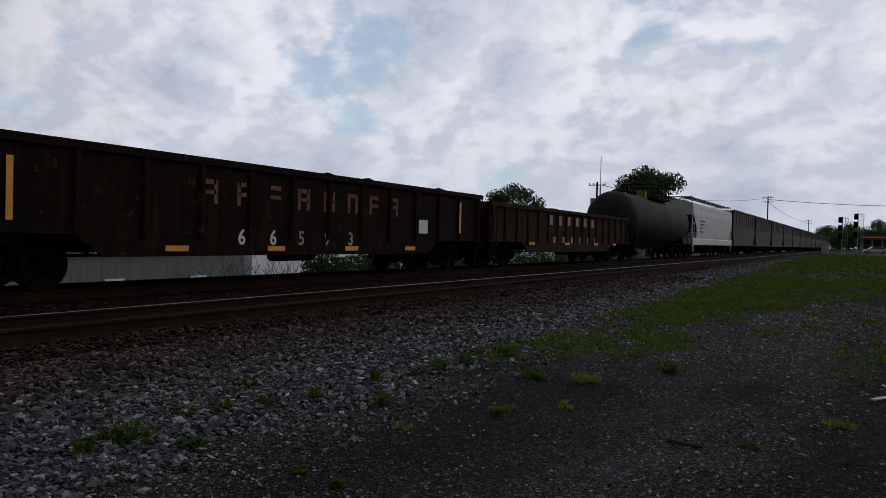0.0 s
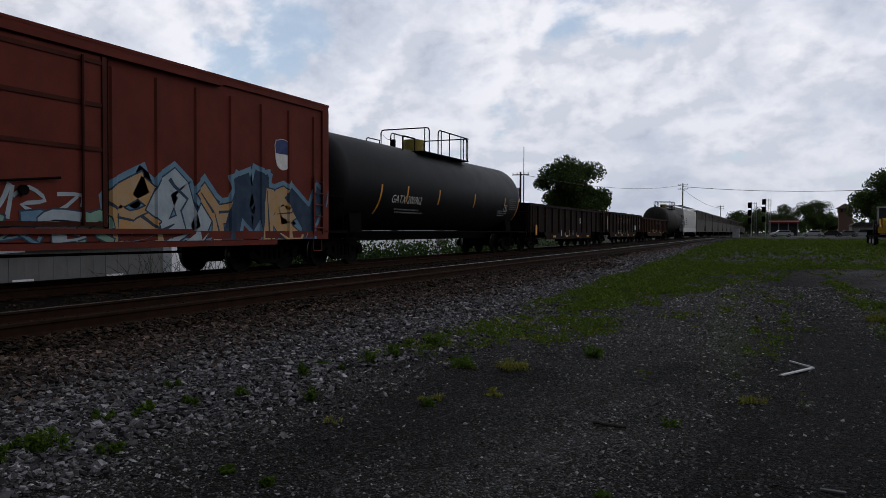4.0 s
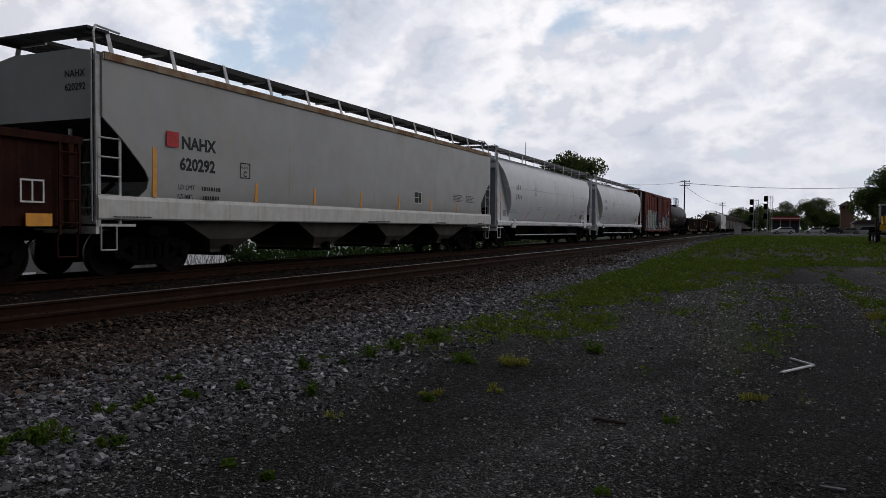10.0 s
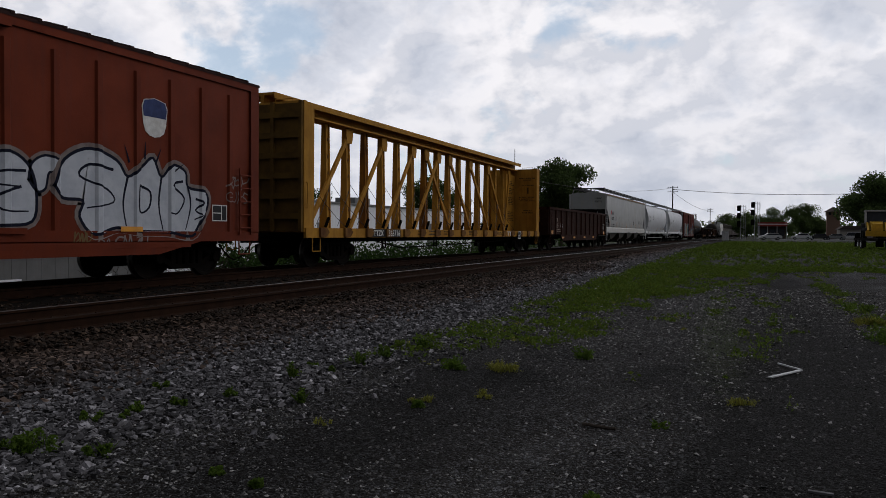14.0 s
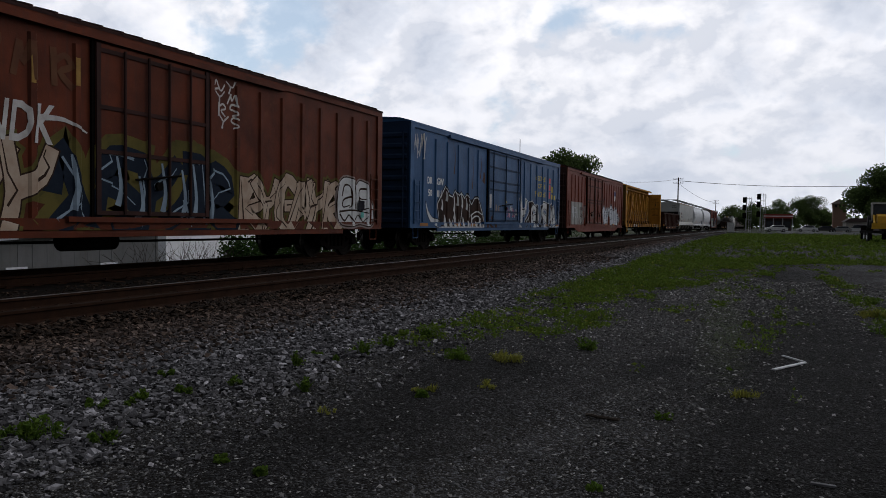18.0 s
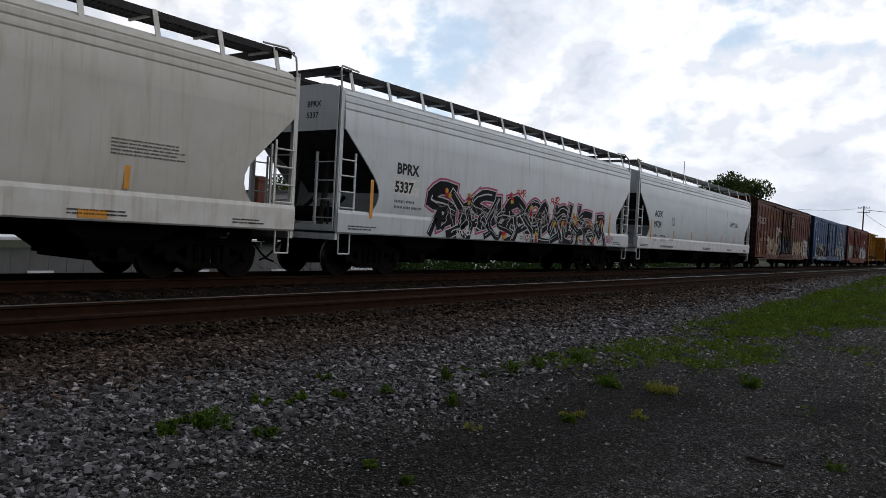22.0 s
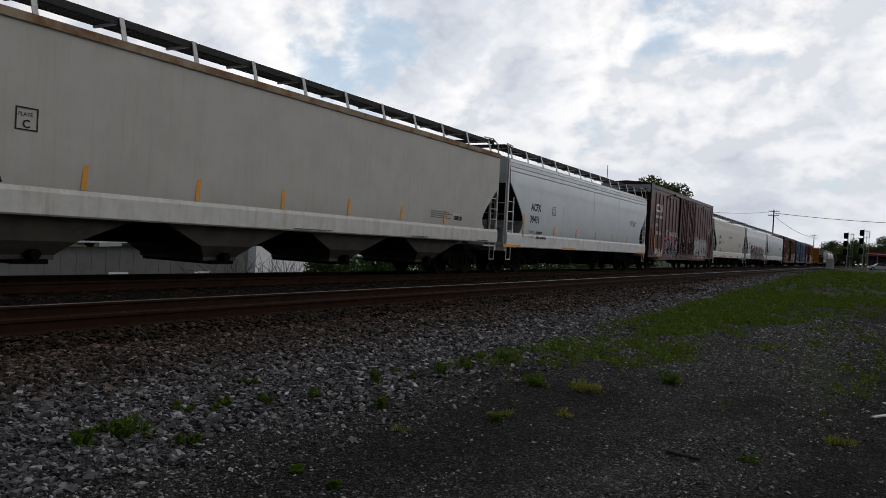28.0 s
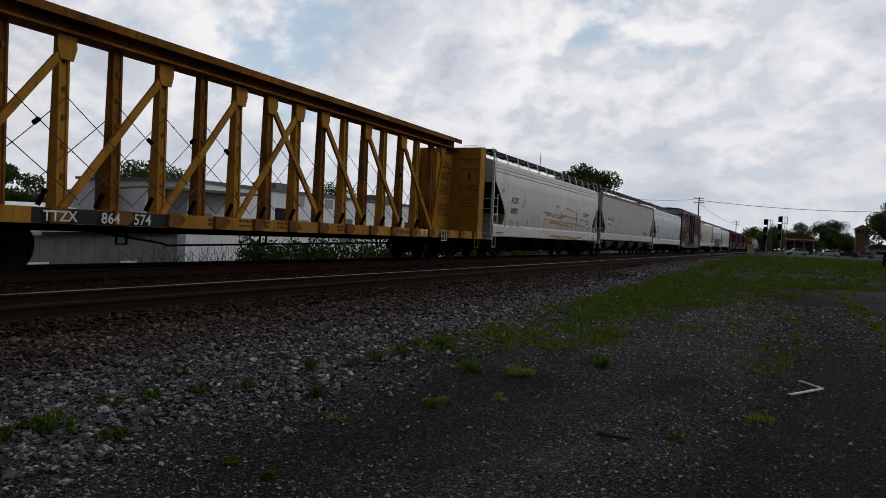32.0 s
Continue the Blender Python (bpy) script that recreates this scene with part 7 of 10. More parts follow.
part("sprayed_dots", wrap(dots, car), MINT, car, "mint green sprayed dots")
sprayed_words(car, "SCT", -5.62, 2.30, 0.42, CHALK, "white sprayed letters", 0.012, 0.8, 0.1)
sprayed_words(car, "INDO.YACHT", -4.72, 2.28, 0.34, CHALK, "white sprayed words", 0.012, 0.95, 0.1)
piece(car, -h + 0.42, -h + 1.25, 2.85, 3.6, 3, paint("blue_spray_paint", (0.022, 0.024, 0.085), None, 0.7, bump=0), EMBLEM, 75, 0.10, 0.004, label="thin blue sprayed scrawl")
OLIVELINE = paint("olive_spray_paint", (0.13, 0.095, 0.035), (0.10, 0.07, 0.03), 0.7, bump=0)
piece(car, -h + 1.75, -h + 3.55, 1.48, 1.98, 6, OLIVELINE, OLIVELINE, 76, 0.14, 0.004, label="olive sprayed scrawl")
piece(car, 8.35, 9.55, 2.75, 3.6, 4, CHALK, CHALK, 77, 0.075, 0.003, lean=0.2, label="thin white sprayed scrawl")
for y0 in (-h + 1.6, -h + 2.75):
    piece(car, y0, y0 + 0.75, 0.98, 1.22, 3, CHALK, CHALK, int(y0 * -10), 0.4, 0.02, label="patch of white spray over the print")
ly, lz = -h + 1.55, 3.62
bm = bmesh.new()
stroke(bm, [(ly + 0.62, lz + 0.43), (ly + 0.2, lz + 0.43), (ly + 0.09, lz + 0.36), (ly + 0.07, lz + 0.22), (ly + 0.10, lz + 0.11), (ly + 0.2, lz + 0.07), (ly + 0.74, lz + 0.07), (ly + 0.82, lz + 0.13), (ly + 0.83, lz + 0.36), (ly + 0.89, lz + 0.43), (ly + 0.98, lz + 0.42), (ly + 1.32, lz + 0.09), (ly + 1.40, lz + 0.07), (ly + 1.44, lz + 0.14), (ly + 1.44, lz + 0.48)], 0.125, 0.125, 0.004)
part("owner_emblem", wrap(bm, car), WHITE, car, "white line emblem")
bm = bmesh.new()
for i in range(10):
    if i != 4:
        bx(bm, 1.504, 1.510, ly + 0.16 * i, ly + 0.16 * i + 0.12, 3.26, 3.42)
part("small_print", bm, WHITE, car, "white blocks of lettering")
write(car, "DWC", 1.508, ly + 0.0, 2.68, 0.36, WHITE, "white reporting mark", 0.006, 0.70)
write(car, "794", 1.508, ly + 0.04, 2.21, 0.36, WHITE, "white number", 0.006)
write(car, "906", 1.508, ly + 0.92, 2.21, 0.36, WHITE, "white number", 0.006)
for k, (word, load) in enumerate((("LD LMT", "208000"), ("LT WT", "78000"))):
    write(car, word, 1.506, ly + 0.15, 1.28 - 0.2 * k, 0.13, WHITE, "small white weight marking")
    write(car, load, 1.506, ly + 0.98, 1.28 - 0.2 * k, 0.13, WHITE, "small white weight figure")
NOTICE = paint("maroon_notice", (0.070, 0.020, 0.019), (0.055, 0.016, 0.015), 0.7, bump=0)
WORDS = (("IMPORTANT", "CLOSE THIS DOOR", "BEFORE LOADING", "MAIN DOOR", "IMPORTANT", "FERMER CETTE PORTE", "AVANT DE FERMER", "LA PORTE PRINCIPALE"), ("CLOSE AND LOCK", "BOTH DOORS BEFORE", "MOVING CAR", "FERMER ET VERROUILLER", "LES DEUX PORTES", "AVANT", "DE DEPLACER LE WAGON"))
for n, lines in enumerate(WORDS):
    y0, y1 = (-1.45, -0.20) if n == 0 else (0.72, 2.05)
    note = part("notice_panel", box(1.594, 1.598, y0, y1, 3.80, 4.80), NOTICE, car, "maroon notice plate with white print")
    for k, words in enumerate(lines):
        wide = 0.066 * len(words)
        write(note, words, 1.6005, (y0 + y1) / 2 - wide * 0.5, 4.66 - 0.118 * k, 0.105, WHITE, "white door notice", 0.002)
    small_print(note, 1.6005, y0 + 0.25, 3.88, 0.8, 1, WHITE, 0.03, 0.02)
    for z, w2 in ((3.3, 0.5), (2.55, 0.9)):
        small_print(car, 1.60, y0 + 0.3, z, w2, 3 if z > 3 else 1, CHALK, 0.035, 0.035)
    sign = part("warning_sign", box(1.594, 1.600, y0 + 0.42, y0 + 0.66, 1.92, 2.42), BLACK, car, "small black and white warning sign")
    part("sign_ring", bar(bmesh.new(), (1.600, y0 + 0.54, 2.28), (1.603, y0 + 0.54, 2.28), 0.10, 12), WHITE, sign)
    part("sign_field", box(1.600, 1.603, y0 + 0.44, y0 + 0.64, 1.94, 2.12), WHITE, sign)
part("orange_label", box(1.594, 1.600, 0.86, 1.02, 1.98, 2.15), paint("orange_label", (0.50, 0.09, 0.02), None, 0.6, bump=0), car)
small_print(car, 1.506, 8.1, 2.0, 0.6, 7, CHALK, 0.04, 0.045)
for y0 in (-5.78, 5.2):
    part("door_stop", box((1.50, 1.60, y0, y0 + 0.95, 4.72, 4.78), (1.50, 1.58, y0 + 0.75, y0 + 0.88, 4.55, 4.90)), CNRED, car, "door stop under the track")
reflectors(car, [-h + 1.1], 1.1, 2.2, SIDE + 0.05, 0.1)
reflectors(car, [-h + 2.5, 2.4, 4.6], 0.88, 1.02, SIDE + 0.004, 0.8)
end_marks(car, h, ("DWC 794906",), 0.20, 0.15, -0.034, 4.80, BLACK)
part("end_band", box(-1.48, 1.48, -h - 0.03, -h - 0.022, 4.72, 5.15), paint("pale_end_band", (0.42, 0.47, 0.52), None, 0.6), car, "pale blue-grey band across the end")


def gondola(u0, u1, top, body, label, posts, load, seed, low=0.72):
    car, h = car_base("gondola_car", u0, u1, label, "gondola car", 1.9)
    part("floor", box(-1.42, 1.42, -h + 0.1, h - 0.1, 1.0, 1.08), body, car)
    for s in (1, -1):
        x0, x1 = sorted((s * 1.40, s * 1.47))
        bm = prism(bmesh.new(), [(-h + 0.05, top - 0.1), (h - 0.05, top - 0.1), (h - 0.05, 1.0), (h - 2.9, 1.0), (h - 3.5, low - 0.12), (-h + 3.5, low - 0.12), (-h + 2.9, 1.0), (-h + 0.05, 1.0)], x0, x1)
        part("side_wall", bm, body, car, "dark rusty riveted side wall")
        part("top_chord", box((*sorted((s * 1.38, s * 1.56)), -h + 0.02, h - 0.02, top - 0.14, top)), body, car)
        me = None
        for i in range(posts + 1):
            y = -h + 0.25 + (2 * h - 0.5) * i / posts
            if me is None:
                bm = prism(bmesh.new(), [(-0.11, 1.46), (-0.05, 1.55), (0.05, 1.55), (0.11, 1.46)], 0.98, top - 0.12, "z")
                for v in bm.verts:
                    v.co.x, v.co.y = v.co.y, v.co.x
                bmesh.ops.recalc_face_normals(bm, faces=bm.faces)
                me = mesh_of(bm, "side_stake", body)
            part("side_stake", me, None, car).matrix_basis = pose(0, y, 0, 0, 0, 0 if s > 0 else 180)
        for e in (-1, 1):
            ladder(car, s * 1.56, *sorted((e * (h - 0.1), e * (h - 0.5))), 0.85, top - 0.1, 4, body, 0.016)
            stirrup(car, s * 1.5, e * (h - 0.3), body, 0.4, 0.9, 0.45)
    for e in (-1, 1):
        wall = part("end_wall", box((-1.46, 1.46, *sorted((e * (h - 0.02), e * (h - 0.1))), 0.95, top)), body, car)
        for i in range(4):
            z = 1.2 + (top - 1.4) * i / 3
            part("end_rib", box(-1.4, 1.4, *sorted((e * (h + 0.04), e * (h - 0.02))), z - 0.06, z + 0.06), body, wall)
    # heaped load
    r = np.random.default_rng(seed)
    xs2, ys2 = np.linspace(-1.38, 1.38, 9), np.linspace(-h + 0.12, h - 0.12, 70)
    gx2, gy2 = np.meshgrid(xs2, ys2)
    gz2 = top - 0.10 + load * (1 - (gx2 / 1.45) ** 2) + r.normal(0.03, 0.05, gx2.shape) + 0.05 * soft_noise(gx2, gy2, 0.8, seed)
    idx = np.arange(gx2.size).reshape(gx2.shape)
    me = bpy.data.meshes.new("load")
    me.from_pydata(np.stack([gx2, gy2, gz2], -1).reshape(-1, 3).tolist(), [], np.stack([idx[:-1, :-1], idx[:-1, 1:], idx[1:, 1:], idx[1:, :-1]], -1).reshape(-1, 4).tolist())
    me.materials.append(BED)
    part("load", me, None, car, "dark heaped load level with the top")
    part("brake_rod", bar(bar(bmesh.new(), (0.6, -h + 3.0, 0.6), (0.6, h - 3.0, 0.6), 0.03, 6), (1.0, -0.8, 0.6), (1.0, 0.6, 0.6), 0.17, 10), DARK, car)
    return car, h


GOND = paint("rusty_dark_gondola_paint", (0.0135, 0.0062, 0.0046), (0.0075, 0.0044, 0.0038), 0.8, 0.05, 1.4, spec=0.07, bump=0.3, streak=(0.050, 0.017, 0.008), streak_amt=0.5, rust=0.28)
GOND2 = paint("brown_gondola_paint", (0.034, 0.0145, 0.0095), (0.020, 0.0098, 0.0072), 0.8, 0.05, 1.4, spec=0.07, bump=0.3, streak=(0.10, 0.05, 0.03), streak_amt=0.4, rust=0.35)


def yellow_tabs(car, ys, z=0.90, w=0.55):
    reflectors(car, ys, z, z + 0.11, SIDE + 0.004, w)


WORNRED = paint("worn_rusty_lettering", (0.23, 0.10, 0.065), (0.10, 0.04, 0.028), 0.8, bump=0.1, scale=9)
car, h = gondola(4.75, 22.75, 2.58, GOND, "dark rusty gondola car with worn pale lettering", 13, 0.10, 21)
for i in range(8):
    bm = bmesh.new()
    y, z = -3.35 + 0.96 * i, 1.66
    q = random.Random(i)
    for a in ((0, 0.10, 0, 0.5), (0.32, 0.42, 0, 0.5), (0.05, 0.38, 0.40, 0.5), (0.05, 0.38, 0.2, 0.28)):
        if q.random() < 0.8:
            bx(bm, 1.472, 1.477, y + a[0], y + a[1], z + a[2], z + a[3])
    part("worn_lettering", bm, WORNRED, car, "worn rust-coloured letter strokes")
for i, c in enumerate("66593"):
    write(car, c, 1.476, -2.35 + 0.96 * i, 0.84, 0.46, FADED if i > 1 else WHITE, "worn stencilled number", 0.01)
yellow_tabs(car, [-4.0, -1.25, 1.55, 4.35], 0.70)
reflectors(car, [-h + 1.78], 1.2, 2.2)
reflectors(car, [h - 1.65], 1.25, 2.25)
part("data_panel", box(1.556, 1.562, h - 4.2, h - 3.7, 1.2, 1.6), WHITE, car, "small white data frame")

car, h = gondola(-13.0, 4.55, 2.52, GOND, "dark rusty gondola car with one bright white letter", 12, 0.08, 22)
for i, c in enumerate("66265"):
    write(car, c, 1.476, -2.3 + 0.93 * i, 0.80, 0.48, WHITE if i == 0 else FADED, "stencilled number", 0.01)
write(car, "R", 1.476, 2.3, 1.58, 0.52, WHITE, "bright white letter", 0.01)
yellow_tabs(car, [-4.0, -1.2, 1.55, 4.3], 0.70)
reflectors(car, [-h + 1.2], 0.85, 1.4, SIDE + 0.004, 0.28)

car, h = gondola(23.4, 40.8, 2.42, GOND2, "brown ribbed gondola car with faded markings", 16, 0.02, 23)
for i in range(6):
    part("worn_lettering", box((1.472, 1.477, -3.0 + 1.09 * i, -2.65 + 1.09 * i, 1.75, 2.15)), FADED, car)
    part("worn_lettering", box((1.472, 1.477, -2.5 + 1.09 * i, -2.15 + 1.09 * i, 0.98, 1.25)), FADED, car)
yellow_tabs(car, [-5, -1, 3, 6])

GOND3 = paint("rust_red_gondola_paint", (0.034, 0.0115, 0.008), (0.017, 0.0075, 0.006), 0.8, 0.05, 1.4, spec=0.07, bump=0.3, streak=(0.060, 0.022, 0.010), streak_amt=0.5, rust=0.3)
car, h = gondola(-131.7, -114.7, 2.62, GOND3, "dark brown gondola car with worn white number", 12, 0.06, 24)
write(car, "CR", 1.476, -h + 1.78, 1.74, 0.36, FADED, "worn white reporting mark", 0.008)
write(car, "505", 1.476, -h + 1.78, 1.42, 0.36, FADED, "worn white number", 0.008)
write(car, "048", 1.476, -h + 2.85, 1.42, 0.36, WHITE, "white number", 0.008)
small_print(car, 1.476, -h + 1.8, 1.32, 1.1, 2, FADED, 0.06, 0.05)
yellow_tabs(car, [-5.27, -2.24, 0.83, 3.73], 0.74)
reflectors(car, [-h + 0.6, h - 0.9], 1.0, 1.22, SIDE + 0.004, 0.5)
part("data_panel", box((1.556, 1.562, h - 1.25, h - 0.8, 1.4, 1.43), (1.556, 1.562, h - 1.25, h - 0.8, 1.77, 1.8), (1.556, 1.562, h - 1.25, h - 1.22, 1.43, 1.77), (1.556, 1.562, h - 0.83, h - 0.8, 1.43, 1.77), (1.556, 1.562, h - 1.04, h - 1.01, 1.43, 1.77)), WHITE, car, "small white data frame")


def tank_car(u0, u1, radius, zc, shell, label, seams=True, cage=True):
    car, h = car_base("tank_car", u0, u1, label, "tank car", 1.9)
    n = 40
    t = h - 0.75
    prof = [(-t, 0.02), (-t + 0.03, 0.35), (-t + 0.12, 0.62), (-t + 0.28, 0.84), (-t + 0.50, 0.96), (-t + 0.75, 1.0)]
    prof = prof + [(-y, r) for y, r in prof[::-1]]
    bm = rings(bmesh.new(), [[(radius * r * math.cos(a), y, zc + radius * r * math.sin(a)) for a in [math.tau * i / n for i in range(n)]] for y, r in prof])
    part("tank_shell", bm, shell, car, "long black cylindrical tank", smooth=30)
    if seams:
        for y in (-t * 0.55, 0.0, t * 0.55):
            bm = rings(bmesh.new(), [[((radius + k) * math.cos(a), y + d, zc + (radius + k) * math.sin(a)) for a in [math.tau * i / n for i in range(n)]] for d, k in ((-0.05, 0.0), (-0.03, 0.008), (0.03, 0.008), (0.05, 0.0))], cap=False)
            part("weld_band", bm, shell, car, smooth=30)
    for s in (-1, 1):
        part("saddle", prism(bmesh.new(), [(-1.3, 1.0), (1.3, 1.0), (1.25, 1.6), (0.9, 1.35), (0, 1.15), (-0.9, 1.35), (-1.25, 1.6)], s * (h - 2.3) - 0.35, s * (h - 2.3) + 0.35, "y"), DARK, car)
        lo, hi = sorted((s * h, s * (h - 1.5)))
        part("end_sill", box((-1.5, 1.5, lo, hi, 0.98, 1.06), (-1.5, 1.5, *sorted((s * h, s * (h - 0.1))), 0.8, 1.1)), DARK, car)
        rl = bmesh.new()
        for x in (-1.45, -0.5, 0.5, 1.45):
            bar(rl, (x, s * (h - 0.06), 1.05), (x, s * (h - 0.06), 2.05), 0.02)
        for z in (1.6, 2.05):
            bar(rl, (-1.45, s * (h - 0.06), z), (1.45, s * (h - 0.06), z), 0.02)
        for x in (-1.45, 1.45):
            bar(rl, (x, s * (h - 0.06), 2.05), (x, s * (h - 1.3), 2.05), 0.02)
            bar(rl, (x, s * (h - 1.3), 2.05), (x, s * (h - 1.3), 1.05), 0.02)
        part("end_railing", rl, DARK, car, "black pipe railing")
        part("side_walkway", box((*sorted((s * 1.35, s * 1.55)), -h + 1.5, h - 1.5, 1.0, 1.06)), DARK, car)
    top = zc + radius
    part("manway", bar(bmesh.new(), (0, -0.6, top - 0.12), (0, -0.6, top + 0.46), 0.40, 20), YELM, car, "dull yellow manway dome", smooth=40)
    part("valve_housing", bar(bmesh.new(), (0.0, -2.3, top - 0.1), (0.0, -2.3, top + 0.30), 0.09, 12), DARK, car, smooth=40)
    if cage:
        pl = bmesh.new()
        for s in (-1, 1):
            bx(pl, *sorted((s * 0.5, s * 1.05)), -1.9, 2.6, top - 0.16, top - 0.11)
        part("platform", pl, DARK, car)
        t2 = top + 0.82
        for s in (-1, 1):
            gr = tube(bmesh.new(), [(s * 1.05, -0.55, top - 0.15), (s * 1.05, -0.55, t2 - 0.15), (s * 1.05, -0.50, t2 - 0.04), (s * 1.05, -0.38, t2), (s * 1.05, 2.55, t2)], 0.026, 6)
            rail = part("platform_railing", gr, DARK, car, "black bent-pipe safety rail beside the manway")
            for y in (-0.25, 0.55, 1.75, 2.35):
                part("railing_post", bar(bmesh.new(), (s * 1.05, y, top - 0.15), (s * 1.05, y, t2), 0.022), DARK, rail)
            part("low_grab_iron", tube(bmesh.new(), [(s * 0.75, -3.0, top - 0.25), (s * 0.75, -3.0, top + 0.28), (s * 0.75, -2.9, top + 0.34), (s * 0.75, -2.0, top + 0.34), (s * 0.75, -2.0, top - 0.2)], 0.022, 6), DARK, car)
        for y in (-1.35, 2.5):
            gate = part("end_railing", tube(bmesh.new(), [(1.05, y, top - 0.15), (1.05, y, t2 - 0.12), (1.0, y, t2 - 0.02), (0.9, y, t2), (-0.9, y, t2), (-1.0, y, t2 - 0.02), (-1.05, y, t2 - 0.12), (-1.05, y, top - 0.15)], 0.026, 6), DARK, car, "black bent-pipe end rail")
            part("railing_post", bar(bmesh.new(), (0.85, y, top - 0.12), (0.85, y, t2), 0.022), DARK, gate)
        pts = [Vector((-0.95, -1.35 + 0.8 * i / 6, top + 0.62 - 0.12 * math.sin(math.pi * i / 6))) for i in range(7)]
        part("safety_chain", tube(bmesh.new(), pts, 0.010, 4), DARK, car)
    return car, h


YELM = paint("dull_yellow_paint", (0.30, 0.24, 0.05), (0.2, 0.16, 0.05), 0.7)
TANKBLACK = paint("black_tank_paint", (0.0075, 0.008, 0.0095), (0.011, 0.011, 0.012), 0.55, 0, 1.1, spec=0.10, bump=0.04, streak=(0.016, 0.015, 0.014), streak_amt=0.5)
TANKGREY = paint("dusty_grey_tank_paint", (0.030, 0.0265, 0.0235), (0.02, 0.018, 0.0165), 0.7, 0, 1.1, spec=0.12, bump=0.06, streak=(0.075, 0.068, 0.058), streak_amt=0.4)
car, h = tank_car(-32.2, -13.3, 1.55, 2.62, TANKBLACK, "long black tank car with yellow strips and white lettering", False)


def on_tank(x, car, text, y, z, size, material, label, radius=1.55, zc=2.62):
    """Lettering laid on the curve of the tank, letter by letter height."""
    me = text_mesh(text, size, "", material)
    for v in me.vertices:
        zz = z + v.co.z - zc
        v.co.x = math.sqrt(max(0.05, (radius + 0.008) ** 2 - zz * zz))
        v.co.y += y
        v.co.z += z
    ob = part("lettering", me, None, car, label)
    return ob


on_tank(0, car, "GATX", -h + 4.3, 2.0, 0.38, WHITE, "white reporting mark")
on_tank(0, car, "200962", -h + 5.45, 2.0, 0.38, WHITE, "white car number")
for y in (-h + 3.5, -h + 5.36, -h + 8.0, -h + 11.6, h - 3.5, h - 1.55):
    tall = 0.95 if y in (-h + 3.5, h - 1.55) else 0.55
    bm = bmesh.new()
    for i in range(5):
        z0, z1 = 2.05 + tall * i / 5 - (0.45 if tall > 0.9 else 0), 2.05 + tall * (i + 1) / 5 - (0.45 if tall > 0.9 else 0)
        r0, r1 = (math.sqrt((1.556) ** 2 - (z - 2.62) ** 2) for z in (z0, z1))
        bm.faces.new([bm.verts.new(p) for p in ((r0 + 0.004, y - 0.05, z0), (r0 + 0.004, y + 0.05, z0), (r1 + 0.004, y + 0.05, z1), (r1 + 0.004, y - 0.05, z1))])
    part("reflector", bm, ORANGE, car, "yellow reflective strip")
for y, z, wd, rows in ((-h + 4.3, 1.8, 2.4, 2), (h - 4.6, 2.0, 1.1, 3), (h - 2.9, 2.62, 1.0, 6)):
    small_print(car, 1.545, y, z, wd, rows, GREYPRINT, 0.05, 0.05)
panel = part("data_panel", beam(bmesh.new(), (1.47, h - 3.35, 1.98), (1.515, h - 3.35, 2.25), 0.42, 0.012, (0, 1, 0)), BLACK, car, "white-framed black data panel")
for dy in (-0.2, 0.02, 0.2):
    part("panel_line", beam(bmesh.new(), (1.478, h - 3.35 + dy, 1.98), (1.522, h - 3.35 + dy, 2.25), 0.02, 0.012, (0, 1, 0)), WHITE, panel)
for z, x in ((1.98, 1.476), (2.24, 1.520)):
    part("panel_line", box(x, x + 0.008, h - 3.55, h - 3.15, z, z + 0.02), WHITE, panel)
car, h = tank_car(41.2, 58.2, 1.55, 2.55, TANKGREY, "dusty grey tank car with a raised manway cage")

# ---- centre-beam flat cars ----
CBYEL = paint("weathered_yellow_paint", (0.45, 0.225, 0.034), (0.31, 0.15, 0.026), 0.65, 0, 1.4, spec=0.07, bump=0.12, streak=(0.15, 0.07, 0.015), streak_amt=0.5, rust=0.16)
CBEDGE = paint("rust_edged_yellow", (0.20, 0.10, 0.03), (0.10, 0.045, 0.022), 0.8, 0, 2.5, spec=0.07, bump=0.2, rust=0.3)
# yellow of the bulkhead backs: grime and rust, with their shade painted in
GRIMESHADEYEL = paint("grimy_shaded_yellow_paint", (0.15, 0.085, 0.022), (0.07, 0.042, 0.018), 0.8, 0, 1.6, spec=0.05, bump=0.2, rust=0.2)
PRINTBLACK = paint("faded_black_print", (0.06, 0.035, 0.012), (0.14, 0.07, 0.015), 0.8, bump=0, scale=6)
POSTRUST = paint("rust_worn_yellow_post", (0.30, 0.125, 0.018), (0.085, 0.038, 0.018), 0.8, 0, 1.1, spec=0.05, bump=0.2, streak=(0.05, 0.024, 0.014), streak_amt=0.7, rust=0.4)
CABLE = paint("steel_cable", (0.06, 0.055, 0.05), None, 0.6, 0.5)


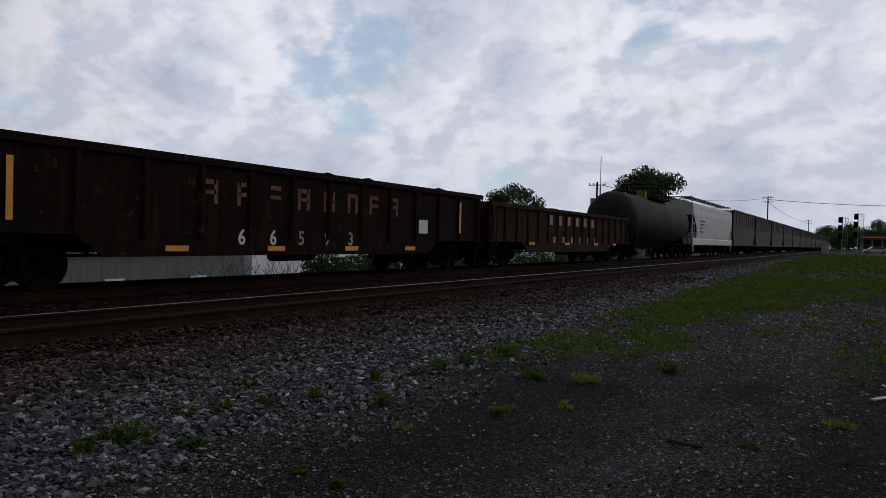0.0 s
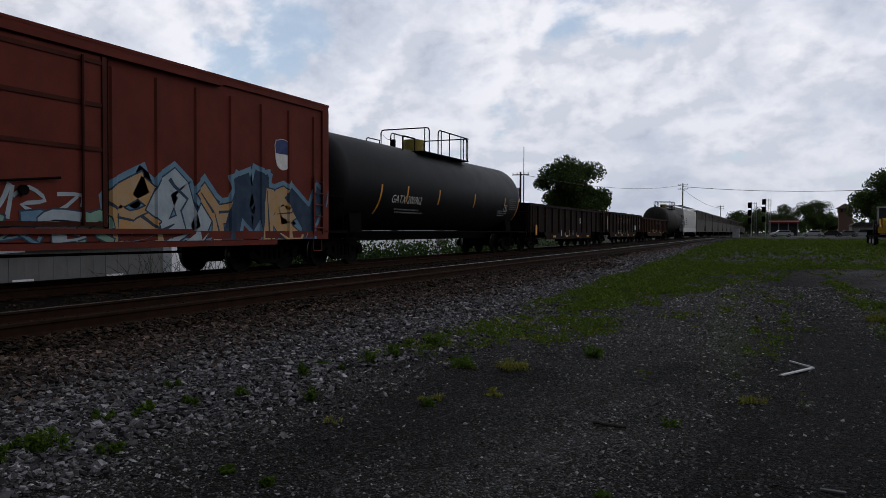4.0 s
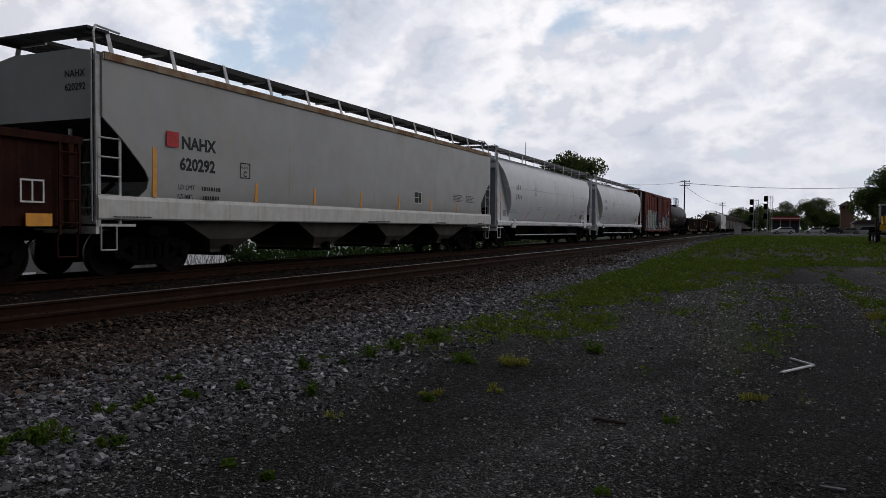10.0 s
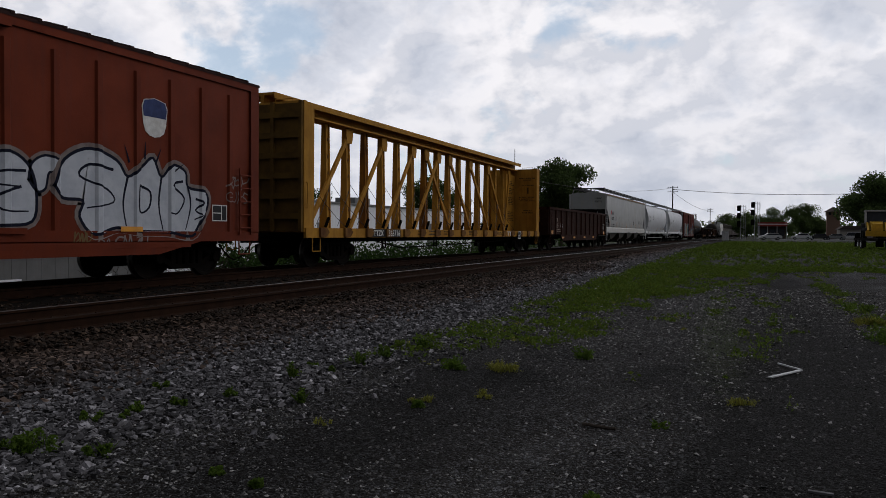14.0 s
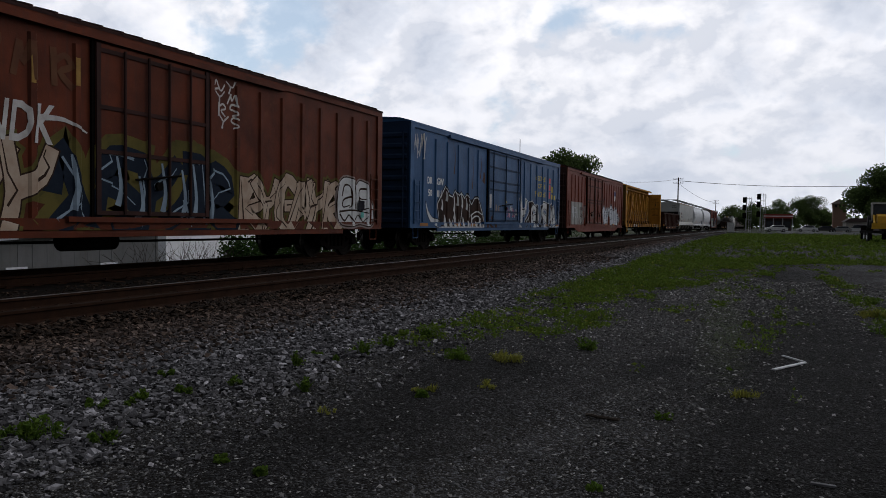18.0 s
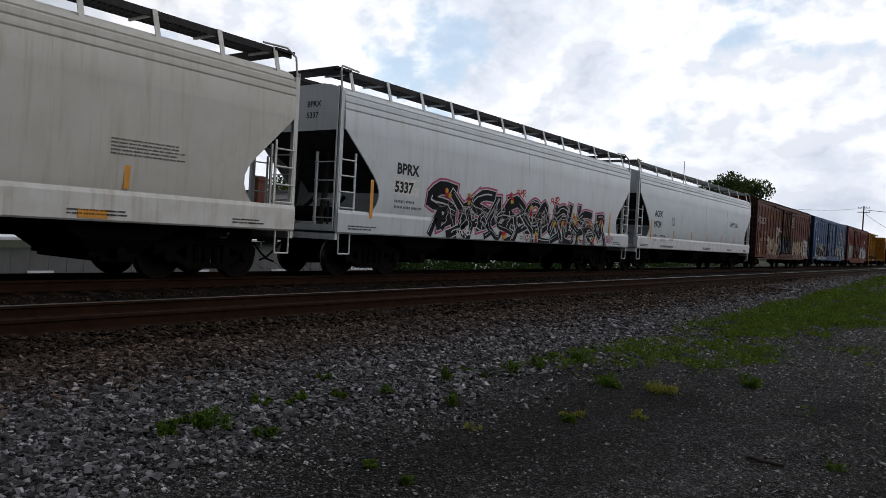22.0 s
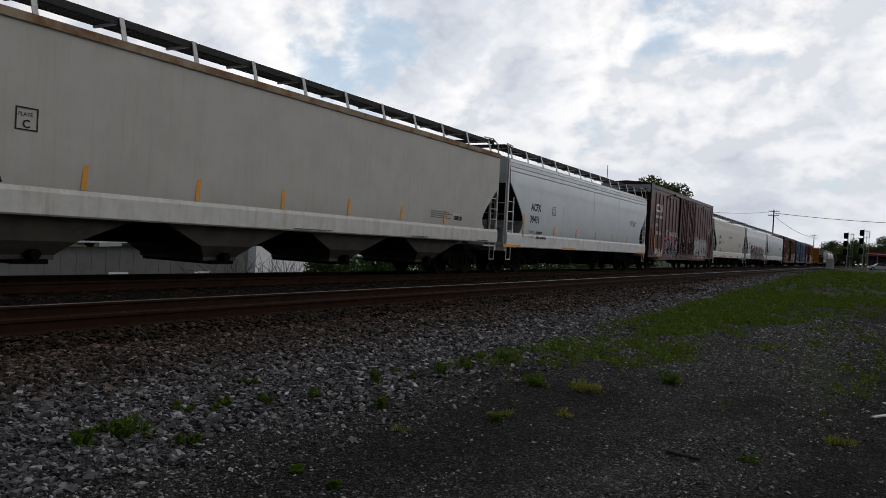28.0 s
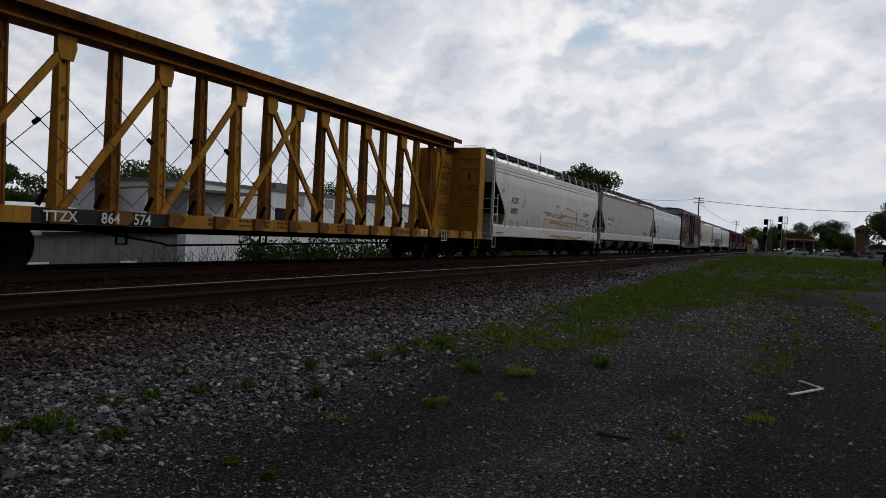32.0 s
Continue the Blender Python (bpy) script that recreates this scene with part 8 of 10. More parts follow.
def centre_beam(u0, u1, number, seed):
    car, h = car_base("centre_beam_flat_car", u0, u1, "empty yellow centre-beam lumber flat car with bulkheads and slack cables", "flat car", 2.3)
    q = random.Random(seed)
    part("deck", box((-1.48, 1.48, -h + 0.1, h - 0.1, 1.02, 1.10)), CBEDGE, car)
    for s in (1, -1):
        x0, x1 = sorted((s * 1.44, s * 1.53))
        part("side_sill", prism(bmesh.new(), [(-h + 0.05, 1.16), (h - 0.05, 1.16), (h - 0.05, 0.88), (-h + 0.05, 0.88)], x0, x1), CBYEL, car, "yellow side sill with stencilled panels")
        dark = None
        for i in range(17):
            y = -h + 0.9 + (2 * h - 1.8) * i / 16
            if dark is None:
                dark = mesh_of(prism(bmesh.new(), [(-0.22, 1.17), (0.10, 1.17), (0.24, 1.04), (0.08, 0.90), (-0.22, 0.90)], 1.53, 1.60), "winch_bracket", CBEDGE)
            part("winch_bracket", dark, None, car, "rusty winch bracket").matrix_basis = pose(0, y, 0, 0, 0, 0) if s > 0 else pose(0, y, 0, 0, 0, 180)
    # bulkheads
    for e in (-1, 1):
        y0, y1 = sorted((e * h, e * (h - 0.14)))
        bm = box((-1.48, 1.48, y0, y1, 1.05, 4.66), (-1.40, 1.40, *sorted((e * h, e * (h + 0.012))), 1.06, 4.60, 1))
        for x in (-1.48, 1.40):
            bx(bm, x, x + 0.08, *sorted((e * (h - 0.14), e * (h - 0.5))), 1.05, 4.62)
        part("bulkhead", bm, [CBYEL, GRIMESHADEYEL], car, "tall yellow end bulkhead, its back grimy and darkened for shade")
        bm = bmesh.new()
        for i in range(6):
            z = 1.4 + 0.56 * i
            bx(bm, -1.44, 1.44, *sorted((e * h, e * (h + 0.09))), z, z + 0.16)
        for x in (-1.46, -0.5, 0.42, 1.36):
            bx(bm, x, x + 0.10, *sorted((e * h, e * (h + 0.10))), 1.05, 4.64)
        part("bulkhead_ribs", bm, GRIMESHADEYEL, car, "ribs on the back of the bulkhead, darkened for grime and shade")
        # print on the inner faces
        # solid partition next to the bulkhead
        yb0, yb1 = sorted((e * (h - 0.14), e * (h - 1.75)))
        part("partition_panel", box((-0.09, 0.09, yb0, yb1, 1.08, 4.30)), CBYEL, car, "yellow plate beside the bulkhead")
        yc = e * (h - 1.25)
        part("panel_brace", beam(bmesh.new(), (0.14, e * 9.55, 1.2), (0.12, yc, 4.25), 0.06, 0.12), CBYEL, car, "yellow brace to the plate")
        part("gusset", prism(bmesh.new(), [(yc - 0.12, 4.0), (yc + 0.12, 4.0), (yc + 0.16, 4.52), (yc - 0.3, 4.52)], 0.10, 0.15), CBYEL, car)
        part("bulkhead_grab", tube(bmesh.new(), [(1.1, e * (h - 0.05), 4.66), (1.1, e * (h - 0.05), 4.74), (0.5, e * (h - 0.05), 4.74), (0.5, e * (h - 0.05), 4.66)], 0.014), CBYEL, car)
        part("bulkhead_handle", tube(bmesh.new(), [(1.485, e * (h - 0.1), 1.7), (1.53, e * (h - 0.1), 1.72), (1.53, e * (h - 0.1), 2.4), (1.485, e * (h - 0.1), 2.42)], 0.014), CBYEL, car)
        for z, rows in ((3.95, 3), (3.55, 4), (3.05, 5), (2.25, 6)):
            small_print(car, 0.0925, yb0 + 0.35, z, 0.85, rows, PRINTBLACK, 0.055, 0.035)
        pr = bmesh.new()
        for z, x0, x1 in ((4.12, 0.35, 1.3), (4.02, 0.6, 1.05), (3.72, 0.5, 1.2), (3.05, 0.35, 1.25), (2.95, 0.35, 1.15), (2.85, 0.4, 1.25), (2.3, 0.6, 1.05), (2.17, 0.55, 1.15)):
            c = x0
            while c < x1:
                k = q.uniform(0.025, 0.05)
                bx(pr, c, c + k, *sorted((e * (h - 0.14), e * (h - 0.146))), z, z + 0.06)
                c += k + (0.018 if q.random() < 0.8 else 0.06)
        bx(pr, 0.80, 0.90, *sorted((e * (h - 0.14), e * (h - 0.146))), 3.28, 3.62)
        part("small_print", pr, PRINTBLACK, car)
    # top chord and its flange
    part("top_chord", box((-0.30, 0.30, -h + 0.1, h - 0.1, 4.55, 4.60), (-0.06, 0.06, -h + 0.1, h - 0.1, 4.60, 4.90), (-0.42, 0.42, -h + 0.1, h - 0.1, 4.90, 4.97), (0.40, 0.42, -h + 0.1, h - 0.1, 4.80, 4.90), (-0.42, -0.40, -h + 0.1, h - 0.1, 4.80, 4.90)), POSTRUST if seed == 2 else CBYEL, car, "broad yellow top beam")
    n, step = 16, 1.262
    posts = []
    me = None
    for i in range(n):
        y = -(n - 1) / 2 * step + step * i
        if me is None:
            bm = rings(bmesh.new(), [[(-wx, -0.12, z), (wx, -0.12, z), (wx, -0.07, z), (wx - 0.03, -0.07, z), (wx - 0.03, 0.07, z), (wx, 0.07, z), (wx, 0.12, z), (-wx, 0.12, z), (-wx, 0.07, z), (-wx + 0.03, 0.07, z), (-wx + 0.03, -0.07, z), (-wx, -0.07, z)] for z, wx in ((1.10, 0.15), (4.54, 0.08))])
            for z in (1.75, 2.35, 2.9, 3.45, 4.0):
                half = 0.15 - 0.07 * (z - 1.1) / 3.44
                bx(bm, half, half + 0.006, -0.02, 0.05, z, z + 0.10, 1)
            me = mesh_of(bm, "upright", [CBYEL, CBEDGE])
            worn = me.copy()
            worn.materials[0] = POSTRUST
        part("upright", worn if (i % 2 == 1 and seed == 2) or i in (3, 7) else me, None, car, "tapered yellow upright, rusty along its edges").location = (0, y, 0)
        posts.append(y)
    braces = [(0, 2), (2, 4), (4, 6), (6, 8), (9, 7), (11, 9), (13, 11), (15, 13)]
    for a, b in braces:
        bm = beam(bmesh.new(), (0.16, posts[a], 1.15), (0.10, posts[b], 4.3), 0.08, 0.15)
        part("brace", bm, CBYEL, car, "yellow diagonal brace")
        part("gusset", prism(bmesh.new(), [(posts[b] - 0.15, 4.05), (posts[b] + 0.15, 4.05), (posts[b] + 0.22, 4.3), (posts[b] + 0.2, 4.52), (posts[b] - 0.2, 4.52), (posts[b] - 0.22, 4.3)], 0.10, 0.16), CBYEL, car)
    # slack crossed cables with hooks
    hook = mesh_of(bar(bmesh.new(), (0.5, 0.5, 1.2), (0.55, 0.62, 1.5), 0.05, 6), "cable_hook", DARK)
    span = 2 if seed == 2 else 1
    for i in range(n - span):
        for a, b in ((i, i + span), (i + span, i)):
            z0, z1, lag = (3.34 if seed == 2 else 2.62) + q.uniform(-0.06, 0.06), q.uniform(1.2, 1.35), 0.05 * q.random() + (0.0 if seed == 2 else 0.06)
            p0, p1 = Vector((0.2, posts[a], z0)), Vector((0.62, posts[b] + (0.25 if a < b else -0.25) * (seed == 1), z1))
            pts = [p0.lerp(p1, k / 5) - Vector((0, 0, lag * math.sin(math.pi * k / 5))) for k in range(6)]
            cab = part("tie_down_cable", tube(bmesh.new(), pts, 0.010, 4), CABLE, car, "steel tie-down cable")
            if seed == 2 and q.random() < 0.22:
                c = p0.lerp(p1, q.uniform(0.08, 0.3))
                part("cable_block", bar(bmesh.new(), c, c + (p1 - p0).normalized() * 0.14, 0.05, 8), DARK, cab, "black corner block on the cable")
        part("cable_hook", hook, None, car).location = (0, posts[i], 0)
    # lettering on the sill
    part("number_panel", box(1.53, 1.536, -h + 3.55 - 0.5 * (seed == 2), -h + 5.8 + 0.3 * (seed == 2), 0.89, 1.15), BLACK, car, "black number panel on the sill")
    write(car, "TTZX", 1.602, -h + 3.76 - 0.55 * (seed == 2), 0.93, 0.26, WHITE, "white reporting mark", 0.004)
    write(car, number[:3] + ("    " if seed == 2 else "") + number[3:], 1.602, -h + 4.78 - 0.4 * (seed == 2), 0.92, 0.285, WHITE, "white car number", 0.004)
    small_print(car, 1.532, -h + 8.2, 1.12, 1.3, 2, BLACK, 0.05, 0.06)
    panel = part("data_panel", box(1.602, 1.606, h - 4.2, h - 3.72, 0.76, 1.14), BLACK, car, "white-framed data panel")
    for a in ((h - 4.2, h - 3.72, 0.76, 0.785), (h - 4.2, h - 3.72, 1.115, 1.14), (h - 4.2, h - 4.175, 0.785, 1.115), (h - 3.745, h - 3.72, 0.785, 1.115), (h - 3.92, h - 3.9, 0.785, 1.115), (h - 4.175, h - 3.92, 0.93, 0.95)):
        part("panel_line", box(1.606, 1.609, *a), WHITE, panel)
    mark = bmesh.new()
    for n2, a in enumerate(((0, 0.30, 0.16, 0.20), (0.11, 0.19, 0.0, 0.16), (0.34, 0.62, 0.16, 0.20), (0.44, 0.52, 0.0, 0.16))):
        bx(mark, 1.538, 1.541, h - 5.75 + a[0], h - 5.75 + a[1], 0.93 + a[2], 0.93 + a[3])
    for a, b in ((0.66, 0.92), (0.92, 0.66)):
        beam(mark, (1.5395, h - 5.75 + a, 0.94), (1.5395, h - 5.75 + b, 1.12), 0.003, 0.07)
    part("owner_emblem", mark, WHITE, car, "white winged line emblem on the sill")
    write(car, "NSH76C" if seed == 1 else "NSH76A", 1.537, h - 7.2, 0.95, 0.20, PRINTBLACK, "faded black stencil", 0.004)
    for y in (-h + 7.2, -h + 9.6, -h + 12.3):
        small_print(car, 1.533, y, 1.12, 0.7, 2, PRINTBLACK, 0.07, 0.03)
    # truss rods below the deck
    part("under_rod", tube(bmesh.new(), [(1.2, -h + 4.0, 0.84), (1.2, -h + 6.2, 0.55), (1.2, -h + 6.4, 0.50), (1.2, h - 6.4, 0.66), (1.2, h - 4.0, 0.84)], 0.025), DARK, car)
    for y in (-h + 5.2, -h + 9.5, h - 8.0):
        part("rod_hanger", tube(bmesh.new(), [(1.2, y - 0.12, 0.9), (1.2, y - 0.12, 0.52), (1.2, y + 0.12, 0.52), (1.2, y + 0.12, 0.9)], 0.03), DARK, car)
    for e in (-1, 1):
        for s in (-1, 1):
            stirrup(car, s * 1.5, e * (h - 0.6), CBYEL, 0.4, 0.9, 0.5)
    return car, h


centre_beam(-156.92, -133.72, "365716", 1)
centre_beam(-384.85, -361.65, "864574", 2)

# ---- the cars far ahead ----
COAL = paint("dusty_grey_hopper_steel", (0.085, 0.072, 0.06), (0.055, 0.047, 0.04), 0.75, 0, 1.5, streak=(0.17, 0.15, 0.12), streak_amt=0.5)


def far_hopper(u0, u1):
    car, h = car_base("open_hopper_car", u0, u1, "dusty grey flat-sided hopper car far ahead in the train", "hopper car", 1.7, roll=False)
    part("body", rings(bmesh.new(), [[(-1.50, -h + c, z), (1.50, -h + c, z), (1.50, h - c, z), (-1.50, h - c, z)] for z, c in ((1.0, 1.3), (2.2, 0.35), (2.3, 0.2), (4.55, 0.2))]), COAL, car)
    part("side_rail", box((1.47, 1.56, -h + 0.1, h - 0.1, 3.05, 3.15), (1.47, 1.56, -h + 0.1, h - 0.1, 1.0, 1.2), (1.47, 1.58, -h + 0.1, h - 0.1, 4.45, 4.62)), COAL, car)
    for i in range(10):
        y = -h + 0.5 + (2 * h - 1.0) * i / 9
        part("side_stake", box(1.49, 1.55, y - 0.05, y + 0.05, 3.15, 4.45), COAL, car)
    for e in (-1, 1):
        part("end_posts", box((1.4, 1.5, *sorted((e * h, e * (h - 0.1))), 1.0, 4.5), (-1.5, -1.4, *sorted((e * h, e * (h - 0.1))), 1.0, 4.5), (-0.5, 0.5, *sorted((e * h, e * (h - 0.1))), 0.8, 2.2)), DARK, car)
    return car


for i in range(13):
    far_hopper(77.9 + 17.35 * i, 94.6 + 17.35 * i)

# ---- behind the tracks: shed, white building, bushes ----


def slab(bm, p0, p1, z0a, z0b, z1a, z1b, thick):
    """An upright wall from p0 to p1 in plan, with its own low and high z at both ends."""
    p0, p1 = Vector((*p0, 0)), Vector((*p1, 0))
    nrm = Vector((p1.y - p0.y, p0.x - p1.x, 0)).normalized() * thick
    v = [bm.verts.new(p + d + Vector((0, 0, z))) for d in (Vector(), nrm) for p, z in ((p0, z0a), (p1, z0b), (p1, z1b), (p0, z1a))]
    faces = [bm.faces.new([v[i] for i in f]) for f in ((0, 1, 2, 3), (7, 6, 5, 4), (0, 4, 5, 1), (1, 5, 6, 2), (2, 6, 7, 3), (3, 7, 4, 0))]
    bmesh.ops.recalc_face_normals(bm, faces=faces)
    return bm


shed = tagged(new("shed"), "long low shed with grey corrugated siding and pale roof", "shed")
bm = bmesh.new()
prev = None
ys3 = np.arange(-6, 24.95, 0.30)
eave = np.interp(ys3, [-6, 12, 25], [0.35, 0.45, 0.95])
for i in range(len(ys3) - 1):
    x0 = -25 + (0.012 if i % 2 else 0.0)
    a = [bm.verts.new((x0, ys3[i + k], z)) for k, z in ((0, LOW), (1, LOW))] + [bm.verts.new((x0, ys3[i + 1], eave[i + 1])), bm.verts.new((x0, ys3[i], eave[i]))]
    bm.faces.new(a)
    if prev:
        bm.faces.new((prev[1], a[0], a[3], prev[2]))
    prev = a
slab(bm, (-25.02, 24.95), (-34, 24.95), LOW, LOW, 0.95, 1.9, 0.12)
part("siding", bm, CORR, shed, "grey corrugated siding")
bm = bmesh.new()
v = [bm.verts.new(p) for p in ((-24.6, -6, 0.38), (-24.6, 25.2, 0.98), (-34, 25.2, 1.95), (-34, -6, 1.35), (-24.6, -6, 0.46), (-24.6, 25.2, 1.06), (-34, 25.2, 2.03), (-34, -6, 1.43))]
for f in ((3, 2, 1, 0), (4, 5, 6, 7), (0, 1, 5, 4), (1, 2, 6, 5), (2, 3, 7, 6), (3, 0, 4, 7)):
    bm.faces.new([v[i] for i in f])
part("roof", bm, ROOFW, shed, "pale sheet metal roof")
for y in (11.6, 17.8, 21.9):
    part("vent_panel", box((-24.96, -24.93, y, y + 0.85, -0.55, -0.45), (-24.96, -24.93, y, y + 0.85, -0.40, -0.30), (-24.96, -24.93, y, y + 0.85, -0.70, -0.60)), WHITEWALL, shed, "white louvre vent low on the wall")

house = tagged(new("white_building"), "long white-walled building with small dark windows", "building")
part("wall", slab(bmesh.new(), (-90, 63), (-45.6, 42.6), LOW, LOW, 3.85, 3.85, 0.3), WHITEWALL, house)
part("roof", slab(bmesh.new(), (-91, 63.2), (-45.0, 42.2), 3.85, 3.85, 4.05, 4.05, -9.0), CORR, house, "grey flat roof")
for f, s in ((0.30, 1.3), (0.56, 1.3), (0.80, 1.2), (0.93, 1.0)):
    x, y = -90 + 44.4 * f, 63 - 20.4 * f
    w1 = part("window", slab(bmesh.new(), (x - 0.8, y + 0.37), (x + 0.8, y - 0.37), 1.3, 1.3, 2.9, 2.9, -0.06), GLASS, house, "dark window with pale frame")
    part("window_frame", slab(slab(bmesh.new(), (x - 0.95, y + 0.44), (x + 0.95, y - 0.44), 2.9, 2.9, 3.05, 3.05, -0.1), (x - 0.95, y + 0.44), (x + 0.95, y - 0.44), 1.15, 1.15, 1.3, 1.3, -0.1), WHITEWALL, w1)
part("wall", box((-58, -45, 46, 116, LOW, 4.70)), WHITEWALL, house, "patched white block wall")
part("parapet", box((-58.2, -44.8, 45.8, 116.2, 4.70, 4.92)), CORR, house)
for y, z, w2, h2 in ((57.5, 0.5, 1.6, 2.6), (69, -0.5, 2.4, 3.0), (84, 0.8, 1.8, 1.8), (98, -0.6, 3.0, 3.4)):
    part("window", box((-45.02, -44.95, y, y + w2, z, z + h2)), GLASS if w2 < 2 else CORR, house, "window or shutter in the white wall")
PATCH = paint("bare_plaster_patch", (0.36, 0.35, 0.35), (0.5, 0.5, 0.5), 0.9)
q5 = random.Random(5)
for i in range(12):
    y, z = q5.uniform(47, 112), q5.uniform(0.3, 3.6)
    part("plaster_patch", box((-45.0, -44.985, y, y + q5.uniform(0.6, 2.4), z, z + q5.uniform(0.4, 1.2))), PATCH, house)
part("roof_unit", box((-50, -47, 60, 63, 4.9, 5.7)), CORR, house)
part("roof_unit", box((-52, -49, 84, 88, 4.9, 6.0)), CORR, house)
chim = tagged(new("chimney", mesh_of(box((-52.6, -51.6, 43.3, 44.3, LOW, 6.0), (-52.7, -51.5, 43.2, 44.4, 5.6, 5.8)), "chimney", BRICKRED)), "old red brick chimney stack", "chimney")


def bush(x, y, z, rad, tall, seed, material=None, label="green leafy bush on the bank", n=1600, leaf=0.09):
    r = np.random.default_rng(seed)
    base = tagged(new("bush"), label, "bush")
    base.location = (x, y, z)
    bm = bmesh.new()
    for i in range(9):
        a = i * 2.4
        e = Vector((math.cos(a) * rad * r.uniform(0.3, 0.8), math.sin(a) * rad * r.uniform(0.3, 0.8), tall * r.uniform(0.5, 0.9)))
        bar(bm, (0, 0, 0), e, 0.03, 5, 0.01)
    part("stem", bm, BARK, base)
    d = r.normal(size=(n, 3))
    d /= np.linalg.norm(d, axis=1, keepdims=True)
    lump = 1 + 0.3 * np.sin(3 * d[:, :1] + 4 * d[:, 1:2] + seed)
    pts = d * lump * np.array([rad, rad, tall * 0.5]) * r.random((n, 1)) ** 0.4 + np.array([0, 0, tall * 0.5])
    v, f = leaves(pts, leaf, r)
    me = bpy.data.meshes.new("foliage")
    me.from_pydata(v.tolist(), [], f)
    me.materials.append(material or LEAF)
    part("foliage", me, None, base)
    return base


def bare_shrub(x, y, z, rad, tall, seed):
    q = random.Random(seed)
    base = tagged(new("bare_shrub"), "tangled leafless grey shrub on the bank", "shrub")
    base.location = (x, y, z)
    bm = bmesh.new()
    for i in range(46):
        p = Vector((q.uniform(-0.4, 0.4) * rad, q.uniform(-1, 1) * rad, 0))
        dd = Vector((q.uniform(-0.4, 0.4), q.uniform(-0.8, 0.8), 1)).normalized()
        for k in range(4):
            e = p + dd * tall * q.uniform(0.2, 0.34)
            bar(bm, p, e, 0.016 - 0.003 * k, 4, 0.013 - 0.003 * k)
            p = e
            dd = (dd + Vector((q.uniform(-0.5, 0.5), q.uniform(-0.7, 0.7), q.uniform(-0.4, 0.3)))).normalized()
    part("branch_tangle", bm, BARK, base)
    return base


for i, y in enumerate((20.2, 22.0, 23.6)):
    bare_shrub(-20.6, y, -1.3, 1.2, 2.0, 40 + i)
WEEDLEAF = paint("bank_weed_leaves", (0.024, 0.056, 0.010), (0.045, 0.082, 0.017), 0.7, 0, 3, bump=0, islands=0.35, thin=0.3, spec=0.15)
for i, (y, r0, t0) in enumerate(((25.4, 1.0, 2.3), (27.2, 1.2, 2.0), (29.2, 1.3, 2.3), (31.2, 1.3, 2.1), (33.6, 1.5, 2.3), (36.4, 1.6, 2.2), (39.6, 1.7, 2.4), (43, 1.8, 2.3), (47, 2.0, 2.4), (52, 2.2, 2.5), (58, 2.6, 2.6), (66, 3.0, 2.6), (76, 3.4, 2.7))):
    bush(-20.8 - 0.3 * (i % 2), y, -1.25, r0, t0, 60 + i, WEEDLEAF)
bush(-25.4, 9.5, -2.4, 0.8, 2.2, 70, WEEDLEAF)
bush(-24.3, 15.0, -2.4, 0.5, 1.6, 71, WEEDLEAF)


def woods(name, x0, y0, x1, y1, z, tall, n, seed, label):
    r = np.random.default_rng(seed)
    t = r.random(n)
    crest = tall * (0.72 + 0.28 * np.sin(t * 37) * np.sin(t * 91 + 1) + 0.1 * np.sin(t * 233))
    hgt = crest * r.random(n) ** 0.7
    pts = np.stack([x0 + (x1 - x0) * t + r.normal(0, 3, n), y0 + (y1 - y0) * t + r.normal(0, 3, n), z + hgt], -1)
    v, f = leaves(pts, 0.9, r)
    me = bpy.data.meshes.new(name)
    me.from_pydata(v.tolist(), [], f)
    me.materials.append(LEAF)
    return tagged(new(name, me), label, "woods", kind="stuff")


woods("far_woods", -70, 430, 260, 380, 0.4, 8.5, 9000, 80, "dark line of far trees beyond the crossing")
woods("far_woods", -130, 0, -110, 430, LOW, 8.5, 9000, 81, "dark line of far trees beyond the town")

# ---- level crossing, signals, poles ----
ASPHALT = paint("worn_asphalt", (0.06, 0.06, 0.062), (0.045, 0.045, 0.046), 0.9, 0, 1.5, bump=0.3)
CONC = paint("concrete", (0.26, 0.26, 0.25), (0.2, 0.2, 0.19), 0.9, 0, 2, bump=0.2)
STEEL = paint("aluminium_mast", (0.36, 0.37, 0.38), (0.28, 0.28, 0.29), 0.5, 0.5, 5)
tagged(new("road", mesh_of(box(-120, 160, 152, 162, 0.40, 0.485), "road", ASPHALT)), "asphalt road over the level crossing", "road", kind="structure")
tagged(new("pavement", mesh_of(box(-5.5, 120, 149.6, 151.8, 0.40, 0.55), "pavement", CONC)), "pale concrete strip beside the road", "pavement", kind="structure")
tagged(new("parking_lot", mesh_of(box(2, 90, 170, 236, 0.40, 0.475), "parking_lot", ASPHALT)), "asphalt car park beyond the road", "parking lot", kind="structure")


